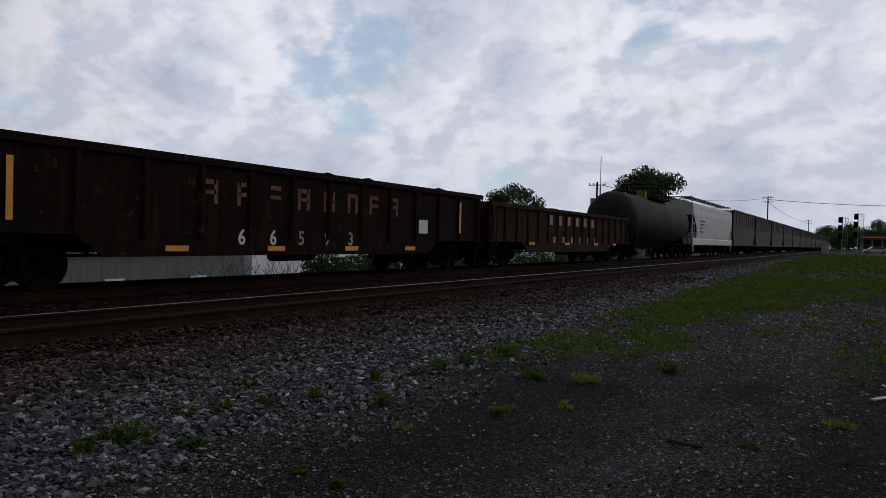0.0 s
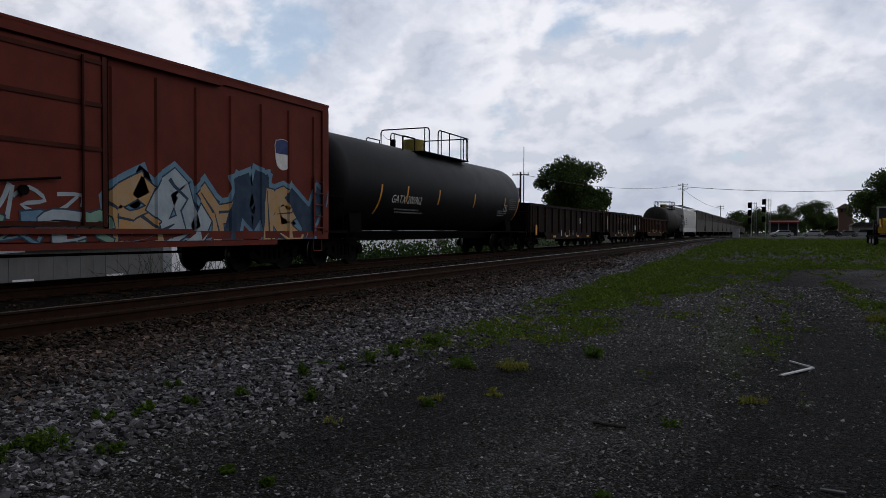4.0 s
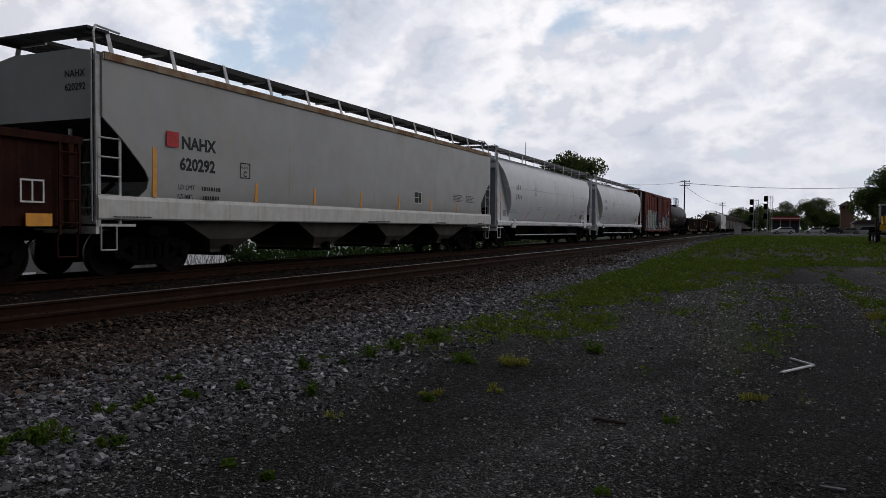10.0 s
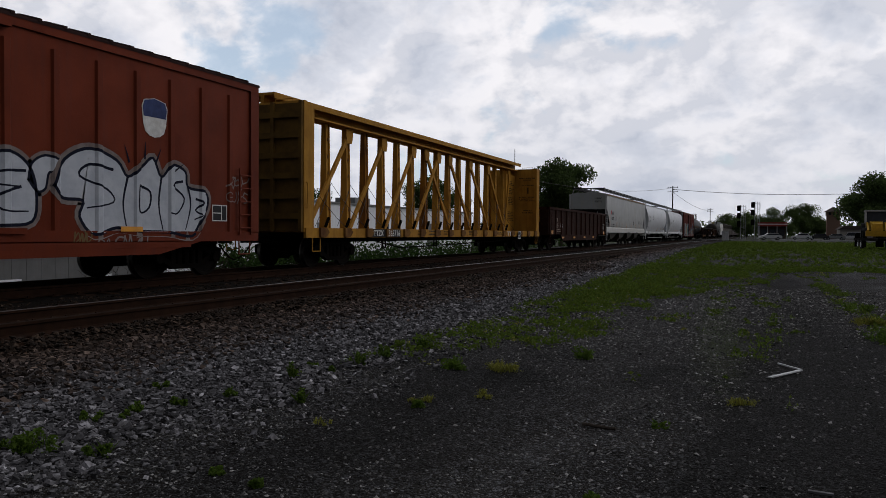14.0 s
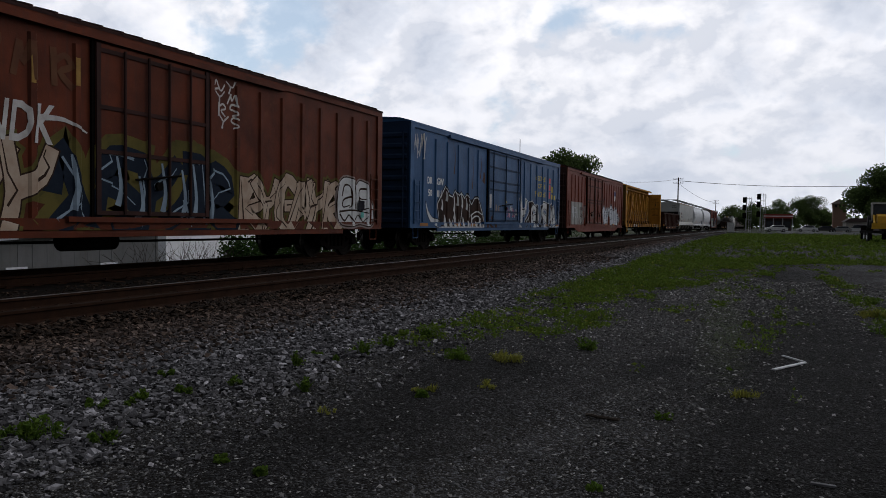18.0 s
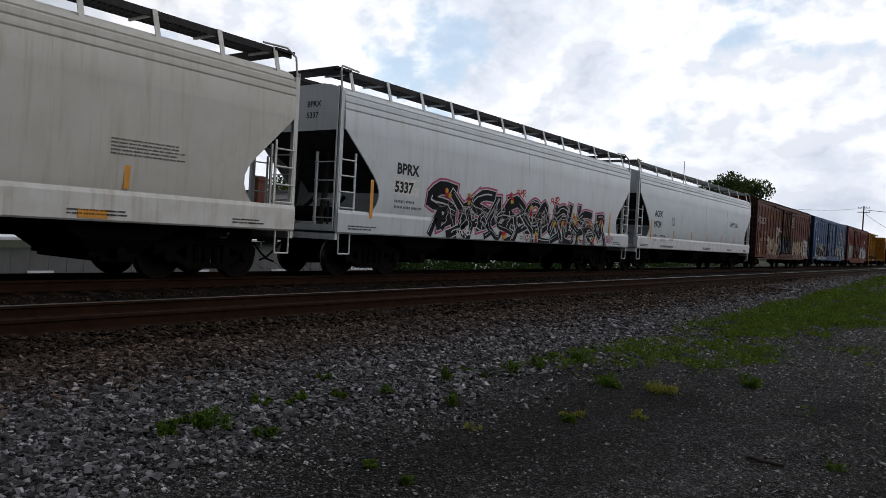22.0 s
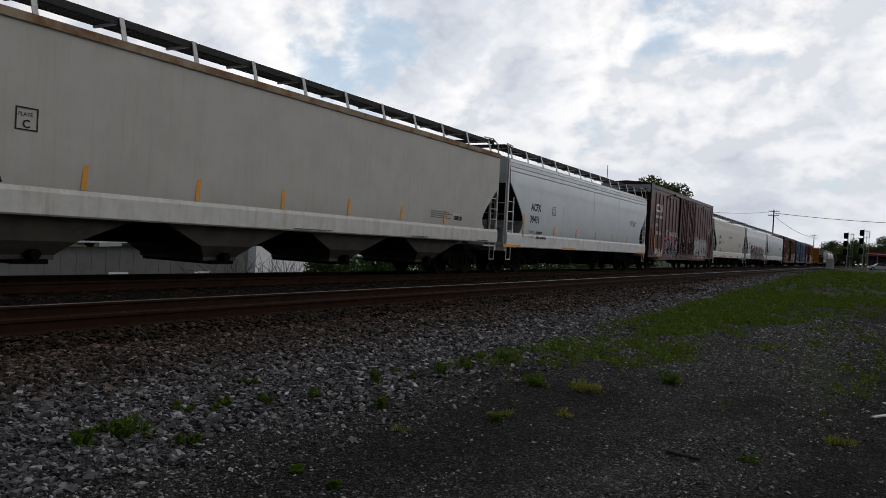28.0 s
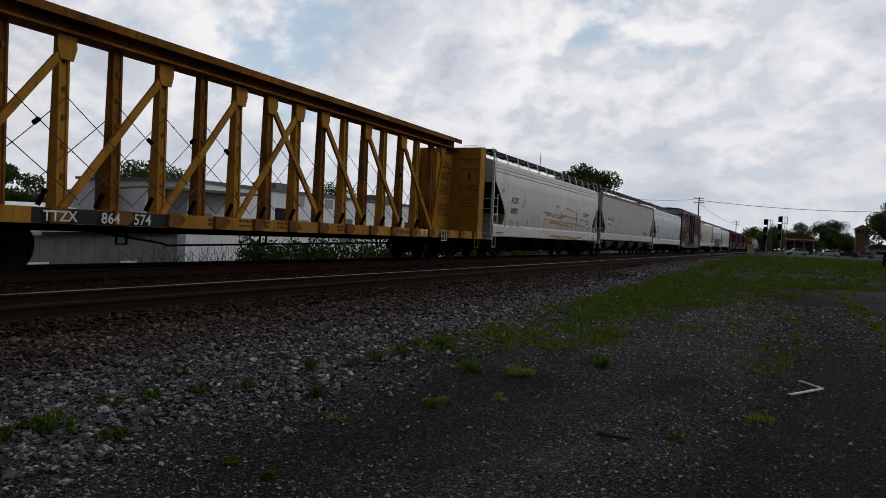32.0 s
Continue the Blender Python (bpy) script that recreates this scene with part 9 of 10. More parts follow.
def signal(x, y, heads, tall, label):
    s = tagged(new("railway_signal"), label, "signal")
    s.location = (x, y, 0.46)
    part("mast", bar(bmesh.new(), (0, 0, 0), (0, 0, tall), 0.09, 10), STEEL, s, smooth=40)
    part("base", box((-0.4, 0.4, -0.4, 0.4, -0.1, 0.25)), CONC, s)
    bm = bmesh.new()
    for dx in (0.45, 0.85):
        bar(bm, (dx, 0.15, 0), (dx, 0.15, tall), 0.03, 5)
    for i in range(int(tall / 0.32)):
        bar(bm, (0.45, 0.15, 0.3 + 0.32 * i), (0.85, 0.15, 0.3 + 0.32 * i), 0.018, 5)
    part("ladder", bm, STEEL, s)
    bm = bmesh.new()
    for z in heads:
        bx(bm, -0.15, 0.95, -0.1, 0.25, z - 0.75, z - 0.7)
    for z in (heads[0] + 0.3,):
        bar(bm, (0.9, 0.2, z - 1.0), (0.9, 0.2, z), 0.03, 5)
        bar(bm, (-0.1, 0.2, z), (0.9, 0.2, z), 0.03, 5)
    part("platform", bm, STEEL, s)
    for z in heads:
        board = [(-0.33 + (0.1 if a else 0), z - 0.52 + (0 if a else 0.1)) for a in (0, 1)] + [(0.33 - (0.1 if a else 0), z - 0.52 + (0 if a else 0.1)) for a in (1, 0)]
        board += [(x, 2 * z - q) for x, q in board[::-1]]
        hd = part("signal_head", prism(bmesh.new(), [(x - 0.32, q) for x, q in board], -0.16, -0.04, "y"), DARK, s, "black upright signal board")
        for k in (-0.3, 0.0, 0.3):
            part("visor", bar(bmesh.new(), (-0.32, -0.38, z + k), (-0.32, -0.15, z + k), 0.11, 10), DARK, hd)
    return s


signal(-3.75, 148, (6.0, 4.6, 3.1), 6.6, "tall lattice-laddered railway signal with three black heads")
signal(-1.35, 148, (6.6, 5.2, 3.4), 7.2, "tall railway signal with ladder and black heads")
PALEBOX = paint("aluminium_cabinet", (0.5, 0.5, 0.5), None, 0.5, 0.3)
tagged(new("signal_cabinet", mesh_of(box((-0.6, 0.6, -0.4, 0.4, 0, 1.7), (-0.65, 0.65, -0.45, 0.45, 1.7, 1.78)), "signal_cabinet", PALEBOX)), "silver signal cabinet beside the crossing", "cabinet").location = (-6.3, 147, 0.46)


def pole(x, y, z, tall, arms, label, gear=False):
    p = tagged(new("utility_pole"), label, "utility pole")
    p.location = (x, y, z)
    part("shaft", bar(bmesh.new(), (0, 0, 0), (0, 0, tall), 0.19, 10, 0.13), BARK, p, smooth=40)
    for a in arms:
        c = part("crossarm", box(-1.2, 1.2, -0.06, 0.06, tall - a - 0.06, tall - a + 0.06), BARK, p)
        for dx in (-1.1, -0.5, 0.5, 1.1):
            part("insulator", bar(bmesh.new(), (dx, 0, tall - a + 0.06), (dx, 0, tall - a + 0.3), 0.06, 6), PALEBOX, c)
    if gear:
        part("transformer", bar(bmesh.new(), (-0.5, 0, tall - 3.6), (-0.5, 0, tall - 2.2), 0.4, 12), PALEBOX, p, smooth=40)
    return p


pole(-20.5, 190, LOW, 15.9, (0.4, 1.4), "wooden utility pole with crossarms beside the track")
pole(-20.3, 330, LOW, 15.0, (0.4, 1.4), "wooden utility pole far along the track")
pole(-32, 97.5, LOW, 12.2, (0.4,), "wooden utility pole with transformer behind the train", True)
pole(13.0, 300, 0.46, 11.5, (0.4, 1.2), "wooden utility pole beyond the crossing")
mast = tagged(new("antenna_mast", mesh_of(bar(bar(bmesh.new(), (0, 0, 0), (0, 0, 12), 0.10, 8), (0, 0, 12), (0, 0, 16.2), 0.05, 6), "antenna_mast", STEEL)), "thin steel antenna mast behind the train", "antenna mast")
mast.location = (-33, 102, LOW)


def wire(p, q, sag, label, r=0.035):
    p, q = Vector(p), Vector(q)
    bm = tube(bmesh.new(), [p.lerp(q, f) - Vector((0, 0, sag * 4 * f * (1 - f))) for f in [i / 24 for i in range(25)]], r, 4)
    return tagged(new("overhead_wire", mesh_of(bm, "overhead_wire", CABLE)), label, "wire")


wire((-20.5, 190, 12.6), (44, 205, 13.4), 1.7, "dark overhead wire from the pole across the road", 0.055)
wire((-20.5, 190, 12.0), (-20.3, 330, 11.6), 1.2, "dark overhead wire along the pole line", 0.05)
wire((-20.5, 190, 13.0), (-32, 97.5, 9.4), 1.4, "dark overhead wire between two poles", 0.03)

# ---- buildings and vehicles beyond the yard ----
store = tagged(new("store_building"), "low dark store with red striped fascia", "building")
DARKBRICK = paint("dark_brown_brick", (0.07, 0.05, 0.045), (0.05, 0.038, 0.035), 0.9, 0, 4, bump=0.2)
FASCIA = paint("red_fascia", (0.26, 0.045, 0.03), (0.2, 0.04, 0.03), 0.6)
part("wall", box((-0.8, 6.2, 236, 246, 0.4, 4.1)), DARKBRICK, store)
part("fascia", box((-1.2, 6.6, 234.6, 247, 4.05, 4.55)), FASCIA, store, "red fascia band")
part("fascia", box((-1.2, 6.6, 234.7, 247, 4.55, 4.8)), WHITEWALL, store)
part("fascia", box((-1.2, 6.6, 234.6, 247, 4.8, 5.25)), FASCIA, store, "red fascia band")
for x in (-1.0, 1.4, 3.9, 6.4):
    part("canopy_post", box(x - 0.1, x + 0.1, 234.7, 234.9, 0.46, 4.05), STEEL, store)
for x in (0.4, 2.7, 5.0):
    part("window", box((x - 0.9, x + 0.9, 235.95, 235.99, 1.2, 3.2)), GLASS, store)

tower = tagged(new("brick_tower"), "square brick tower with a small pyramid roof", "tower")
TOWERB = paint("tower_brick", (0.20, 0.12, 0.09), (0.15, 0.1, 0.08), 0.9, 0, 3)
part("shaft", box((17.7, 21.1, 248, 251.4, 0.4, 7.4)), TOWERB, tower)
part("belfry", box((17.5, 21.3, 247.8, 251.6, 7.4, 8.6)), TOWERB, tower)
part("roof", rings(bmesh.new(), [[(16.9, 247.2, 8.6), (21.9, 247.2, 8.6), (21.9, 252.2, 8.6), (16.9, 252.2, 8.6)], [(19.3, 249.6, 10.1), (19.5, 249.6, 10.1), (19.5, 249.8, 10.1), (19.3, 249.8, 10.1)]]), DARKBRICK, tower, "dark pyramid roof")
for x in (18.1, 19.2, 20.3):
    part("window", box((x, x + 0.55, 247.74, 247.79, 7.6, 8.4)), GLASS, tower)
low_house = tagged(new("low_building"), "low pale building beyond the car park", "building")
part("wall", box((19.5, 33, 228, 238, 0.4, 3.2)), paint("beige_wall", (0.34, 0.32, 0.28), (0.28, 0.26, 0.23), 0.85, 0, 1), low_house)
part("roof", prism(bmesh.new(), [(19, 3.2), (33.5, 3.2), (32, 4.2), (20.5, 4.2)], 227.5, 238.5, "y"), DARKBRICK, low_house)
barn = tagged(new("dark_building"), "long dark roofed building behind the truck", "building")
part("wall", box((24, 70, 196, 210, 0.4, 3.4)), DARKBRICK, barn)
part("roof", prism(bmesh.new(), [(23.5, 3.4), (70.5, 3.4), (69, 5.0), (25, 5.0)], 195.5, 210.5, "y"), CORR, barn)

TYRE = paint("tyre_rubber", (0.015, 0.015, 0.016), None, 0.9)


def motor_car(x, y, z, rz, colour, label, van=False, length=4.5):
    c = tagged(new("parked_car"), label, "car", "cars parked beyond the crossing")
    c.matrix_basis = pose(x, y, z, 0, 0, rz)
    l, top = length / 2, (1.85 if van else 1.45)
    prof = [(-l, 0.35), (-l, 0.75), (-l + 0.1, 0.95), (-l + 0.5, 1.0), (-l + 0.75, top), (l - 1.7, top), (l - 1.1, 1.0), (l - 0.15, 0.85), (l, 0.6), (l, 0.35)]
    part("body", prism(bmesh.new(), prof, -0.88, 0.88), colour, c)
    gl = [(-l + 0.62, 1.04), (-l + 0.82, top - 0.08), (l - 1.75, top - 0.08), (l - 1.22, 1.04)]
    for s in (-1, 1):
        part("side_window", prism(bmesh.new(), gl, *sorted((s * 0.87, s * 0.895))), GLASS, c)
    part("windscreen", prism(bmesh.new(), [(l - 1.66, top - 0.08), (l - 1.64, top - 0.06), (l - 1.10, 1.05), (l - 1.14, 1.02)], -0.75, 0.75), GLASS, c)
    for yy in (-l + 0.85, l - 0.85):
        for xx in (-0.78, 0.78):
            wl = part("wheel", bar(bmesh.new(), (xx - 0.11, yy, 0.33), (xx + 0.11, yy, 0.33), 0.33, 14), TYRE, c)
            part("hub", bar(bmesh.new(), (xx - 0.12, yy, 0.33), (xx + 0.12, yy, 0.33), 0.19, 10), STEEL, wl)
    for xx in (-0.62, 0.62):
        part("headlight", box(xx - 0.16, xx + 0.16, l - 0.02, l + 0.02, 0.62, 0.76), PALEBOX, c)
    return c


CARWHITE = paint("white_car_paint", (0.62, 0.63, 0.64), None, 0.3, bump=0)
CARDARK = paint("dark_car_paint", (0.03, 0.03, 0.035), None, 0.3, bump=0)
CARSILV = paint("silver_car_paint", (0.32, 0.33, 0.34), None, 0.3, 0.4, bump=0)
motor_car(1.6, 176, 0.475, 100, CARWHITE, "white car by the crossing")
motor_car(8.6, 196, 0.475, 85, CARWHITE, "white car in the car park")
motor_car(12.3, 197, 0.475, 92, CARDARK, "dark car in the car park")
motor_car(15.9, 199, 0.475, 90, CARSILV, "silver car in the car park")
motor_car(19.6, 200, 0.475, 88, CARWHITE, "white van in the car park", True, 5.2)
motor_car(-38, 66, LOW, 10, CARWHITE, "white van parked by the white building", True, 5.2)
motor_car(-38, 74, LOW, 5, CARWHITE, "white car parked by the white building")

# parked truck with a digger on its trailer, nose towards the yard
GZ = 0.40
TW = paint("white_truck_paint", (0.88, 0.89, 0.90), (0.84, 0.85, 0.86), 0.35, bump=0)
truck = tagged(new("truck"), "white bonneted truck with black grille parked on the grass", "truck")
truck.matrix_basis = pose(9.7, 60.0, 0.38, 0, 0, 177)
part("bonnet", rings(bmesh.new(), [[(-1.0, 0.9, 0.75), (1.0, 0.9, 0.75), (1.0, 0.9, 1.75), (-1.0, 0.9, 1.75)], [(-0.95, 2.3, 0.75), (0.95, 2.3, 0.75), (0.9, 2.25, 1.55), (-0.9, 2.25, 1.55)]]), TW, truck, smooth=20)
part("cab", rings(bmesh.new(), [[(-1.15, y0, 0.7), (1.15, y0, 0.7), (1.1, y0, 1.8), (1.0, y0 - (0.35 if y0 > 0 else 0), 2.6), (-1.0, y0 - (0.35 if y0 > 0 else 0), 2.6), (-1.1, y0, 1.8)] for y0 in (-0.9, 0.92)]), TW, truck)
part("windscreen", slab(bmesh.new(), (-0.98, 0.93), (0.98, 0.93), 1.85, 1.85, 2.5, 2.5, -0.03), GLASS, truck).matrix_basis = pose(0, 0.0, 0, 0, 0, 0)
for s in (-1, 1):
    part("side_window", box((*sorted((s * 1.09, s * 1.13)), -0.5, 0.5, 1.75, 2.35)), GLASS, truck)
    part("fender", rings(bmesh.new(), [[(s * 0.85, 1.0, 0.8), (s * 1.2, 1.0, 0.8), (s * 1.2, 1.0, 1.25), (s * 0.85, 1.0, 1.3)], [(s * 0.85, 2.2, 0.7), (s * 1.18, 2.15, 0.7), (s * 1.15, 2.15, 1.15), (s * 0.85, 2.2, 1.2)]]), TW, truck)
    part("headlight", box(*sorted((s * 0.78, s * 1.1)), 2.2, 2.3, 0.95, 1.2), PALEBOX, truck)
    part("mirror", box(*sorted((s * 1.25, s * 1.45)), 0.8, 0.9, 1.75, 2.25), DARK, truck)
    for y in (1.6, -1.9, -3.0):
        wl = part("wheel", bar(bmesh.new(), (s * 0.85, y, 0.5), (s * 1.15, y, 0.5), 0.5, 18), TYRE, truck)
        part("rim", bar(bmesh.new(), (s * 1.1, y, 0.5), (s * 1.17, y, 0.5), 0.28, 12), STEEL, wl)
part("grille", box((-0.72, 0.72, 2.26, 2.34, 0.75, 1.42)), BLACK, truck, "black grille")
part("bumper", box((-1.15, 1.15, 2.3, 2.5, 0.45, 0.75)), BLACK, truck)
part("chassis", box((-0.45, 0.45, -4.0, 2.2, 0.55, 0.8)), DARK, truck)
REDP = paint("red_machine_paint", (0.36, 0.03, 0.03), (0.28, 0.03, 0.03), 0.5)
part("red_body", rings(bmesh.new(), [[(-0.75, y, 0.95), (0.75, y, 0.95), (0.85, y, 2.5), (0.45, y, z), (-0.3, y, z + 0.1), (-0.8, y, 2.6)] for y, z in ((-3.2, 2.9), (-2.4, 3.15), (-1.6, 2.85))]), REDP, truck, "red hopper body behind the cab", smooth=20)
part("exhaust", bar(bmesh.new(), (1.2, -1.0, 0.9), (1.2, -1.0, 3.0), 0.08, 8), STEEL, truck)

trailer = tagged(new("trailer"), "dark low flatbed trailer behind the truck", "trailer")
trailer.matrix_basis = pose(8.8, 68.2, GZ, 0, 0, 186)
part("deck", box((-1.2, 1.2, -4.0, 4.0, 0.75, 0.95), (-0.5, 0.5, 3.5, 5.5, 0.5, 0.75)), DARK, trailer)
for s in (-1, 1):
    for y in (-2.4, -1.4):
        wl = part("wheel", bar(bmesh.new(), (s * 0.9, y, 0.42), (s * 1.2, y, 0.42), 0.42, 16), TYRE, trailer)
        part("rim", bar(bmesh.new(), (s * 1.15, y, 0.42), (s * 1.22, y, 0.42), 0.2, 10), PALEBOX, wl)
part("ramp", box((-1.1, -0.5, -4.1, -4.0, 0.2, 1.4), (0.5, 1.1, -4.1, -4.0, 0.2, 1.4)), DARK, trailer)

YM = paint("yellow_machine_paint", (0.48, 0.28, 0.02), (0.38, 0.22, 0.02), 0.5)
digger = tagged(new("backhoe_loader"), "yellow backhoe loader with glazed cab on the trailer", "loader")
digger.matrix_basis = pose(8.4, 68.6, GZ + 0.95, 0, 0, 176)
part("engine_hood", rings(bmesh.new(), [[(-0.45, 0.6, 0.6), (0.45, 0.6, 0.6), (0.45, 0.6, 1.35), (-0.45, 0.6, 1.35)], [(-0.4, 2.0, 0.6), (0.4, 2.0, 0.6), (0.38, 1.95, 1.15), (-0.38, 1.95, 1.15)]]), YM, digger)
part("chassis", box((-0.5, 0.5, -1.6, 1.9, 0.4, 0.65)), DARK, digger)
bm = bmesh.new()
for x in (-0.72, 0.72):
    for y in (-0.9, 0.6):
        bx(bm, x - 0.05, x + 0.05, y - 0.05, y + 0.05, 0.65, 2.15)
bx(bm, -0.8, 0.8, -1.05, 0.75, 2.15, 2.26)
part("cab_frame", bm, PALEBOX, digger, "pale cab roof and posts")
part("cab_glass", box((-0.70, 0.70, -0.88, 0.58, 1.25, 2.14)), GLASS, digger)
part("cab_base", box((-0.74, 0.74, -0.95, 0.65, 0.65, 1.25)), YM, digger)
bm = bmesh.new()
for s in (-1, 1):
    beam(bm, (s * 0.62, 0.6, 1.2), (s * 0.62, 2.3, 0.55), 0.12, 0.2)
bx(bm, -0.8, 0.8, 2.2, 2.8, 0.15, 0.6)
part("loader_bucket", bm, YM, digger)
bm = beam(bmesh.new(), (0.1, -1.5, 0.7), (0.3, -2.0, 2.1), 0.22, 0.25)
beam(bm, (0.3, -2.0, 2.1), (0.3, -2.8, 0.9), 0.2, 0.22)
part("backhoe_arm", bm, YM, digger)
for s in (-1, 1):
    part("wheel", bar(bmesh.new(), (s * 0.65, -0.9, 0.62), (s * 1.0, -0.9, 0.62), 0.62, 18), TYRE, digger)
    part("wheel", bar(bmesh.new(), (s * 0.65, 1.5, 0.42), (s * 0.95, 1.5, 0.42), 0.42, 16), TYRE, digger)

# ---- small things in the yard ----
PLASTIC = paint("white_plastic", (0.55, 0.56, 0.58), None, 0.5, bump=0)


def yz(x, y, up=0.0):
    return (x, y, float(ground_z(x, y)) + up)


bm = beam(bmesh.new(), yz(0.10, 8.71, 0.02), yz(0.44, 9.51, 0.022), 0.04, 0.014, (1, -0.4, 0))
beam(bm, yz(0.44, 9.51, 0.026), yz(0.20, 9.72, 0.02), 0.03, 0.014, (0.6, 0.8, 0))
tagged(new("broken_strip", mesh_of(bm, "broken_strip", PLASTIC)), "broken white plastic strip lying on the dirt", "litter")
bm = bmesh.new()
prev = Vector(yz(-1.33, 6.0, 0.02))
for i in range(1, 6):
    c = Vector(yz(-1.33 + 0.058 * i, 6.0 - 0.026 * i + (0.012 if i % 2 else 0), 0.022))
    bar(bm, prev, c, 0.014, 6)
    prev = c
tagged(new("stick", mesh_of(bm, "stick", BARK)), "dark fallen stick on the gravel", "stick")
bm = beam(bmesh.new(), yz(0.28, 4.95, 0.012), yz(0.42, 4.98, 0.012), 0.03, 0.012, (0, 1, 0))
tagged(new("litter_scrap", mesh_of(bm, "litter_scrap", paint("dirty_scrap", (0.11, 0.11, 0.115), None, 0.8))), "small pale scrap of litter on the dirt", "litter")


def rock(x, y, z, s, material, label, seed):
    r = random.Random(seed)
    bm = bmesh.new()
    bmesh.ops.create_icosphere(bm, subdivisions=2, radius=s)
    for v in bm.verts:
        v.co *= r.uniform(0.8, 1.15)
        v.co.z *= 0.65
    ob = tagged(new("stone", mesh_of(bm, "stone", material)), label, "stone")
    ob.location = (x, y, z)
    return ob


WHITESTONE = paint("white_stone", (0.68, 0.67, 0.65), (0.5, 0.5, 0.48), 0.8)
rock(-7.62, 13.73, 0.285, 0.06, WHITESTONE, "single white stone on the edge of the ballast", 1)


def weed(x, y, tall, spread, n, material, label, seed, category="weed"):
    """A low leafy plant: many small leaves in an uneven dome, with a few longer blades."""
    r = np.random.default_rng(seed)
    z = max(float(ground_z(x, y)), float(ballast_z(x, y)) if x < -4.2 else -9)
    dry = material is DRY
    # a few shoots, each with its own cloud of leaves
    shoots = max(4, n // 22)
    a0, r0 = r.uniform(0, math.tau, shoots), spread * np.sqrt(r.random(shoots)) * 0.8
    sx, sy, sh = np.cos(a0) * r0, np.sin(a0) * r0, tall * r.uniform(0.45, 1.0, shoots)
    k = r.integers(0, shoots, n * (1 if dry else 3))
    m = len(k)
    up = r.random(m)
    pts = np.stack([sx[k] * (1 + 0.3 * up) + r.normal(0, 0.16 * spread, m), sy[k] * (1 + 0.3 * up) + r.normal(0, 0.16 * spread, m), sh[k] * up * np.clip(1.15 - 0.5 * r0[k] / spread, 0.3, 1)], -1)
    v, f = leaves(pts, 0.017 if not dry else 0.012, r)
    nb = n if dry else n // 5
    k = r.integers(0, shoots, nb)
    a = r.uniform(0, math.tau, nb)
    base = np.stack([sx[k], sy[k], 0 * a], -1) + r.normal(0, 0.1 * spread, (nb, 3)) * np.array([1, 1, 0])
    out = r.uniform(0.15, 0.8, nb) * sh[k]
    tip = base + np.stack([np.cos(a) * out, np.sin(a) * out, sh[k] * r.uniform(0.6, 1.1, nb)], -1)
    side = np.stack([-np.sin(a), np.cos(a), 0 * a], -1) * r.uniform(0.002, 0.005, (nb, 1))
    mid = base * 0.5 + tip * 0.5 + np.array([0, 0, 0.12 * tall])
    b = np.stack([base - side, base + side, mid + side, tip, mid - side], 1).reshape(-1, 3)
    faces = f + (len(v) + np.arange(nb)[:, None] * 5 + np.arange(5)).tolist()
    me = bpy.data.meshes.new("weed")
    me.from_pydata(np.concatenate([v, b]).tolist(), [], faces)
    me.materials.append(material)
    ob = tagged(new("weed_clump", me), label, category, "weeds in the yard")
    ob.location = (x, y, z)
    return ob


GW, YW = "green leafy weed clump growing through the gravel", "tuft of dry yellowish grass on the dirt"
for i, (x, y, tall, sp, n, m, lb) in enumerate((
        (-5.14, 5.26, 0.17, 0.12, 120, WEED, GW), (-4.63, 4.95, 0.15, 0.12, 120, WEED, GW), (-4.78, 4.64, 0.15, 0.11, 115, WEED, GW), (-4.53, 5.48, 0.15, 0.12, 120, WEED, GW),
        (-4.50, 6.44, 0.24, 0.12, 120, WEED, GW), (-3.85, 5.63, 0.18, 0.12, 120, WEED, GW), (-4.26, 7.39, 0.24, 0.14, 130, WEED, GW), (-4.20, 7.95, 0.26, 0.15, 135, WEED, GW),
        (-4.88, 4.25, 0.13, 0.12, 120, WEED, GW), (-4.15, 3.67, 0.16, 0.14, 130, WEED, GW), (-4.56, 3.54, 0.24, 0.22, 170, WEED, GW), (-4.70, 3.36, 0.16, 0.15, 135, WEED, GW),
        (-4.54, 3.12, 0.20, 0.16, 140, WEED, GW), (-4.74, 4.48, 0.10, 0.09, 105, WEED, GW), (-4.65, 7.03, 0.12, 0.10, 110, WEED, GW), (-4.36, 6.95, 0.12, 0.10, 110, WEED, GW),
        (-3.18, 3.74, 0.08, 0.09, 105, WEED, GW), (-2.78, 3.65, 0.08, 0.09, 105, WEED, GW), (-4.12, 8.90, 0.20, 0.20, 160, WEED, GW), (-2.79, 5.91, 0.12, 0.14, 130, WEED, GW),
        (-2.05, 9.05, 0.22, 0.30, 220, WEED, GW), (-3.21, 7.75, 0.2, 0.32, 240, WEED, GW), (-2.60, 7.85, 0.16, 0.42, 280, DRY, YW), (-2.40, 6.55, 0.10, 0.2, 110, DRY, YW),
        (-2.85, 6.10, 0.12, 0.18, 100, DRY, YW), (-0.72, 6.06, 0.12, 0.10, 50, WEED, GW), (-0.17, 7.29, 0.12, 0.30, 120, DRY, YW), (-0.86, 4.25, 0.07, 0.10, 40, WEED, GW),
        (1.75, 12.5, 0.25, 0.5, 260, WEED, GW), (1.72, 14.5, 0.25, 0.5, 300, DRY, YW), (1.75, 17.0, 0.25, 0.5, 260, WEED, GW), (-3.2, 5.0, 0.08, 0.14, 40, DRY, YW))):
    weed(x, y, tall * 0.72, sp * 0.62, n * 2 // 3, m, lb, 200 + i)


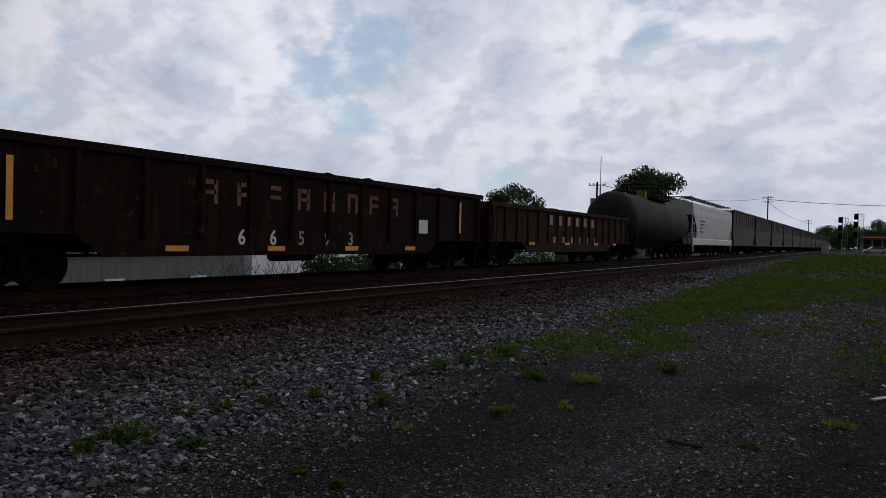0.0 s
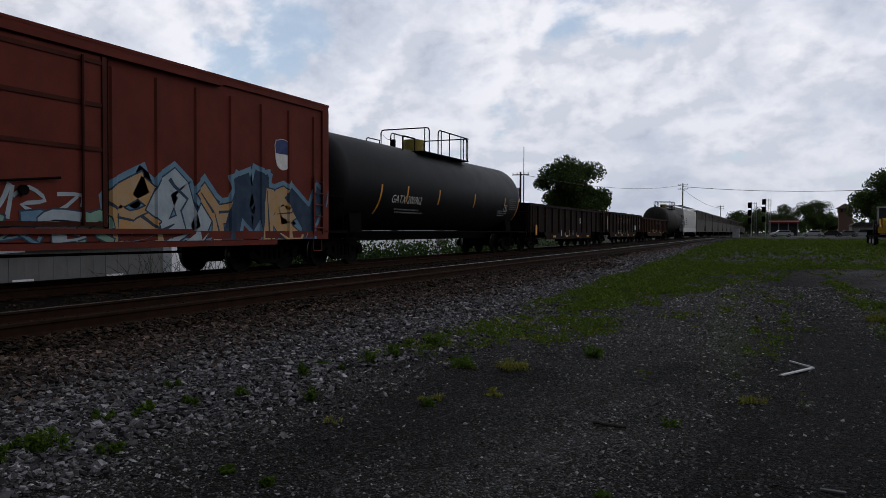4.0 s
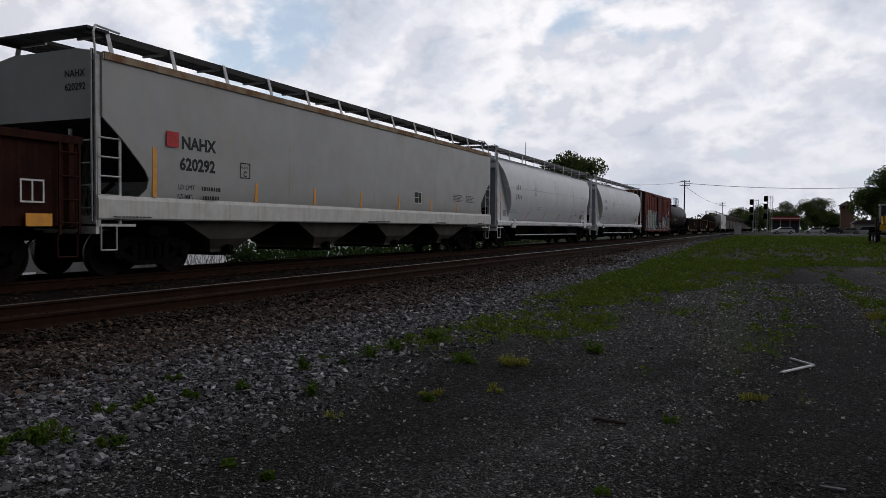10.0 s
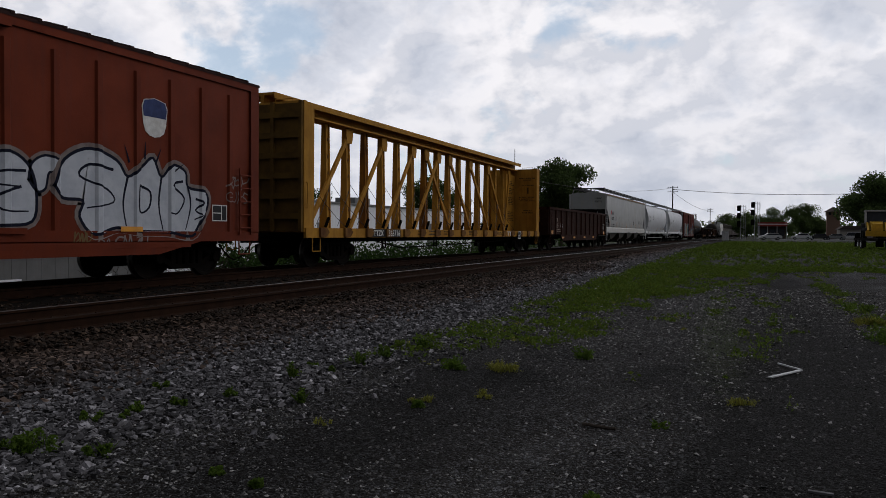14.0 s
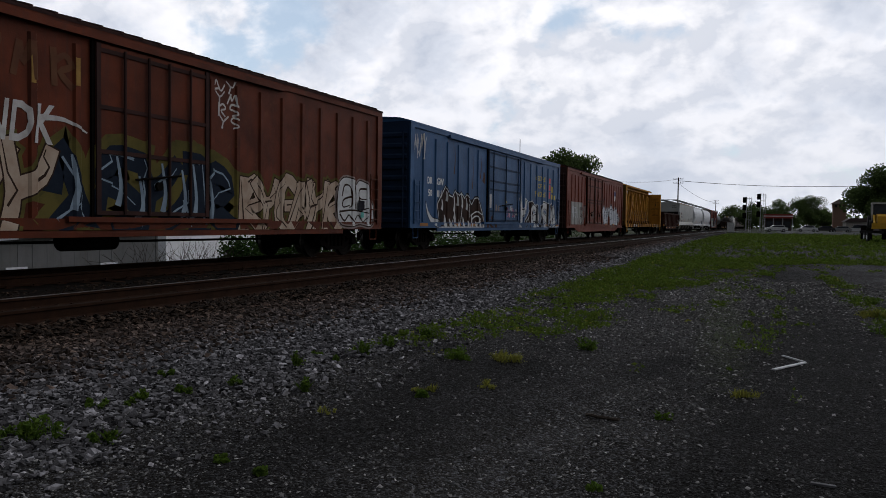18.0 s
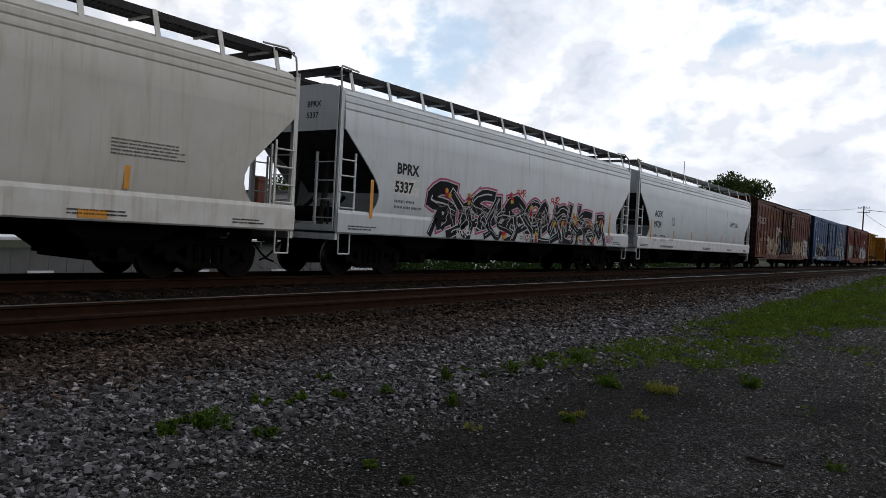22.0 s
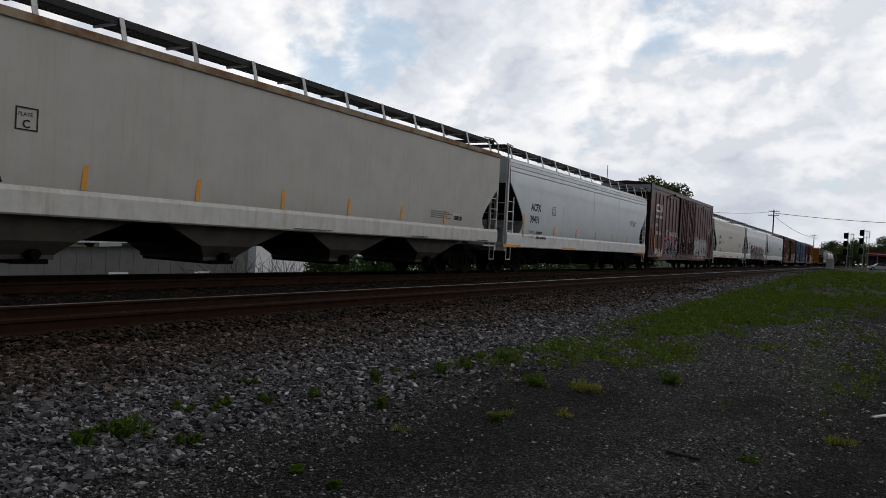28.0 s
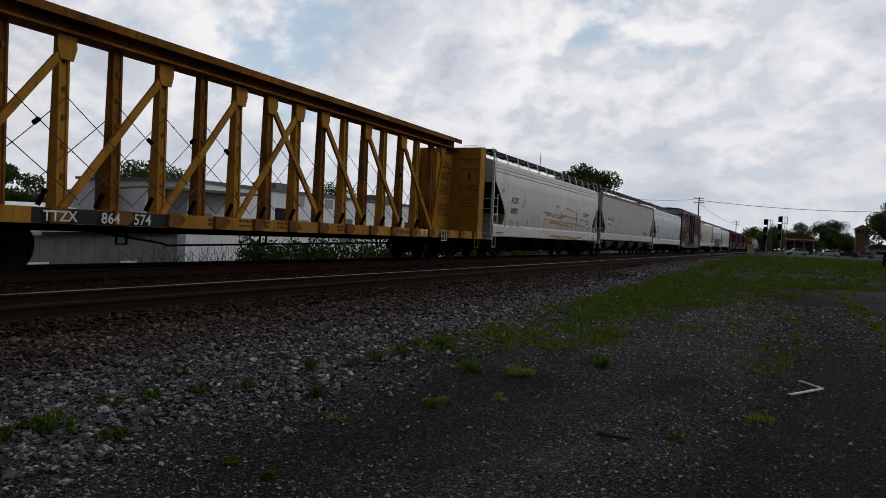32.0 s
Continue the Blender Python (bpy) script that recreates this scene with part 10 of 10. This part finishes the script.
def turf(name, n, ylo, yhi, power, size, label, seed, material, thin=1.0):
    """Short grass and clover leaves where the yard is green."""
    r = np.random.default_rng(seed)
    x = r.uniform(-5.2, 10 if yhi < 45 else 26, n)
    y = ylo + (yhi - ylo) * r.random(n) ** power
    keep = r.random(n) < green_at(x, y) * thin
    x, y = x[keep], y[keep]
    # tufts: each keeps a small cloud of leaves
    per = 13
    lush = 0.30 + 3.4 * np.clip(value_noise(x, 0.7 * y, 0.45, 8, 2) - 0.42, 0, 1)
    spread = np.repeat(r.uniform(0.02, 0.085, len(x)) * (1 + y / 60), per)
    tall = np.repeat(r.uniform(0.6, 1.5, len(x)) * lush * size * 6.5, per)
    x, y = np.repeat(x, per), np.repeat(y, per)
    m = len(x)
    rad = np.abs(r.normal(0, 1, m))
    a = r.uniform(0, math.tau, m)
    x, y = x + np.cos(a) * rad * spread, y + np.sin(a) * rad * spread
    s = size * r.uniform(0.5, 1.3, m) * (1 + y / 34)
    pts = np.stack([x, y, ground_z(x, y) + s * 0.3 + tall * r.random(m) * np.exp(-0.5 * rad ** 2)], -1)
    v = leaves(pts, s[:, None], r)[0]
    me = bpy.data.meshes.new(name)
    me.from_pydata(v.tolist(), [], (np.arange(m)[:, None] * 4 + np.arange(4)).tolist())
    me.materials.append(material)
    return tagged(new(name, me), label, "grass", kind="stuff")


GRASS = paint("short_grass", (0.066, 0.118, 0.013), (0.135, 0.170, 0.030), 0.8, 0, 1.6, bump=0, islands=0.25, thin=0.4, spec=0.1)
turf("grass", 70000, 4.6, 34, 1.3, 0.017, "low green grass and clover over the dirt", 301, GRASS)
turf("grass", 17000, 30, 110, 1.1, 0.024, "low green grass towards the crossing", 302, GRASS)
turf("dry_grass", 2600, 5.0, 30, 1.2, 0.015, "dry yellowish blades among the grass", 303, DRY, 0.7)


# ---- ties, last of the setting ----
tie_mesh = mesh_of(box(-1.28, 1.28, -0.11, 0.11, -0.16, 0.0), "tie", TIE)


def lay_ties(base, z, tilt, n, y0, seed):
    q = random.Random(seed)
    for i in range(n):
        t = part("tie", tie_mesh, None, base)
        t.matrix_basis = pose(q.uniform(-0.05, 0.05), y0 + 0.53 * i + q.uniform(-0.03, 0.03), z + q.uniform(-0.012, 0.006), 0, tilt, q.uniform(-1, 1))
    bm = bmesh.new()
    for i in range(110):
        y = y0 + 0.53 * i
        for x in (-0.7525, 0.7525):
            bx(bm, x - 0.17, x + 0.17, y - 0.09, y + 0.09, z + 0.0 - x * math.tan(radians(tilt)), z + 0.014 - x * math.tan(radians(tilt)))
            for dx in (-0.11, 0.11):
                bx(bm, x + dx - 0.015, x + dx + 0.015, y - 0.02, y + 0.02, z, z + 0.045 - x * math.tan(radians(tilt)))
    tagged(part("tie_plates", bm, RUSTRAIL, base), kind="stuff")
    bm = bmesh.new()
    for i in range(n, n + 700):
        y = y0 + 0.53 * i
        bx(bm, -1.28, 1.28, y - 0.11, y + 0.11, z - 0.16, z)
    tagged(part("far_ties", bm, TIE, base), kind="stuff")


lay_ties(near_track, 0.265, -1.33, 230, -4.0, 1)
lay_ties(far_track, RAIL_Z - 0.195, 0, 200, -4.0, 2)


def motions():
    for car, uc, wheels in CARS:
        walk(car, [(t, pose(FAR_X, uc + run(t), RAIL_Z)) for t in range(33)])
        ins = [f for f in range(0, 961) if -30 < uc + run(f / 30) < 75]
        for ws, dy in wheels:
            if not ins:
                continue
            frames = sorted({0, 960, *ins})
            a, rows, last = 0.0, [], None
            for f in frames:
                if last is not None and f - last == 1:
                    a -= math.degrees((run(f / 30) - run(last / 30)) / 0.457)
                rows.append((f / 30, pose(0, dy, 0.457, a, 0, 0)))
                last = f
            walk(ws, rows)


motions()
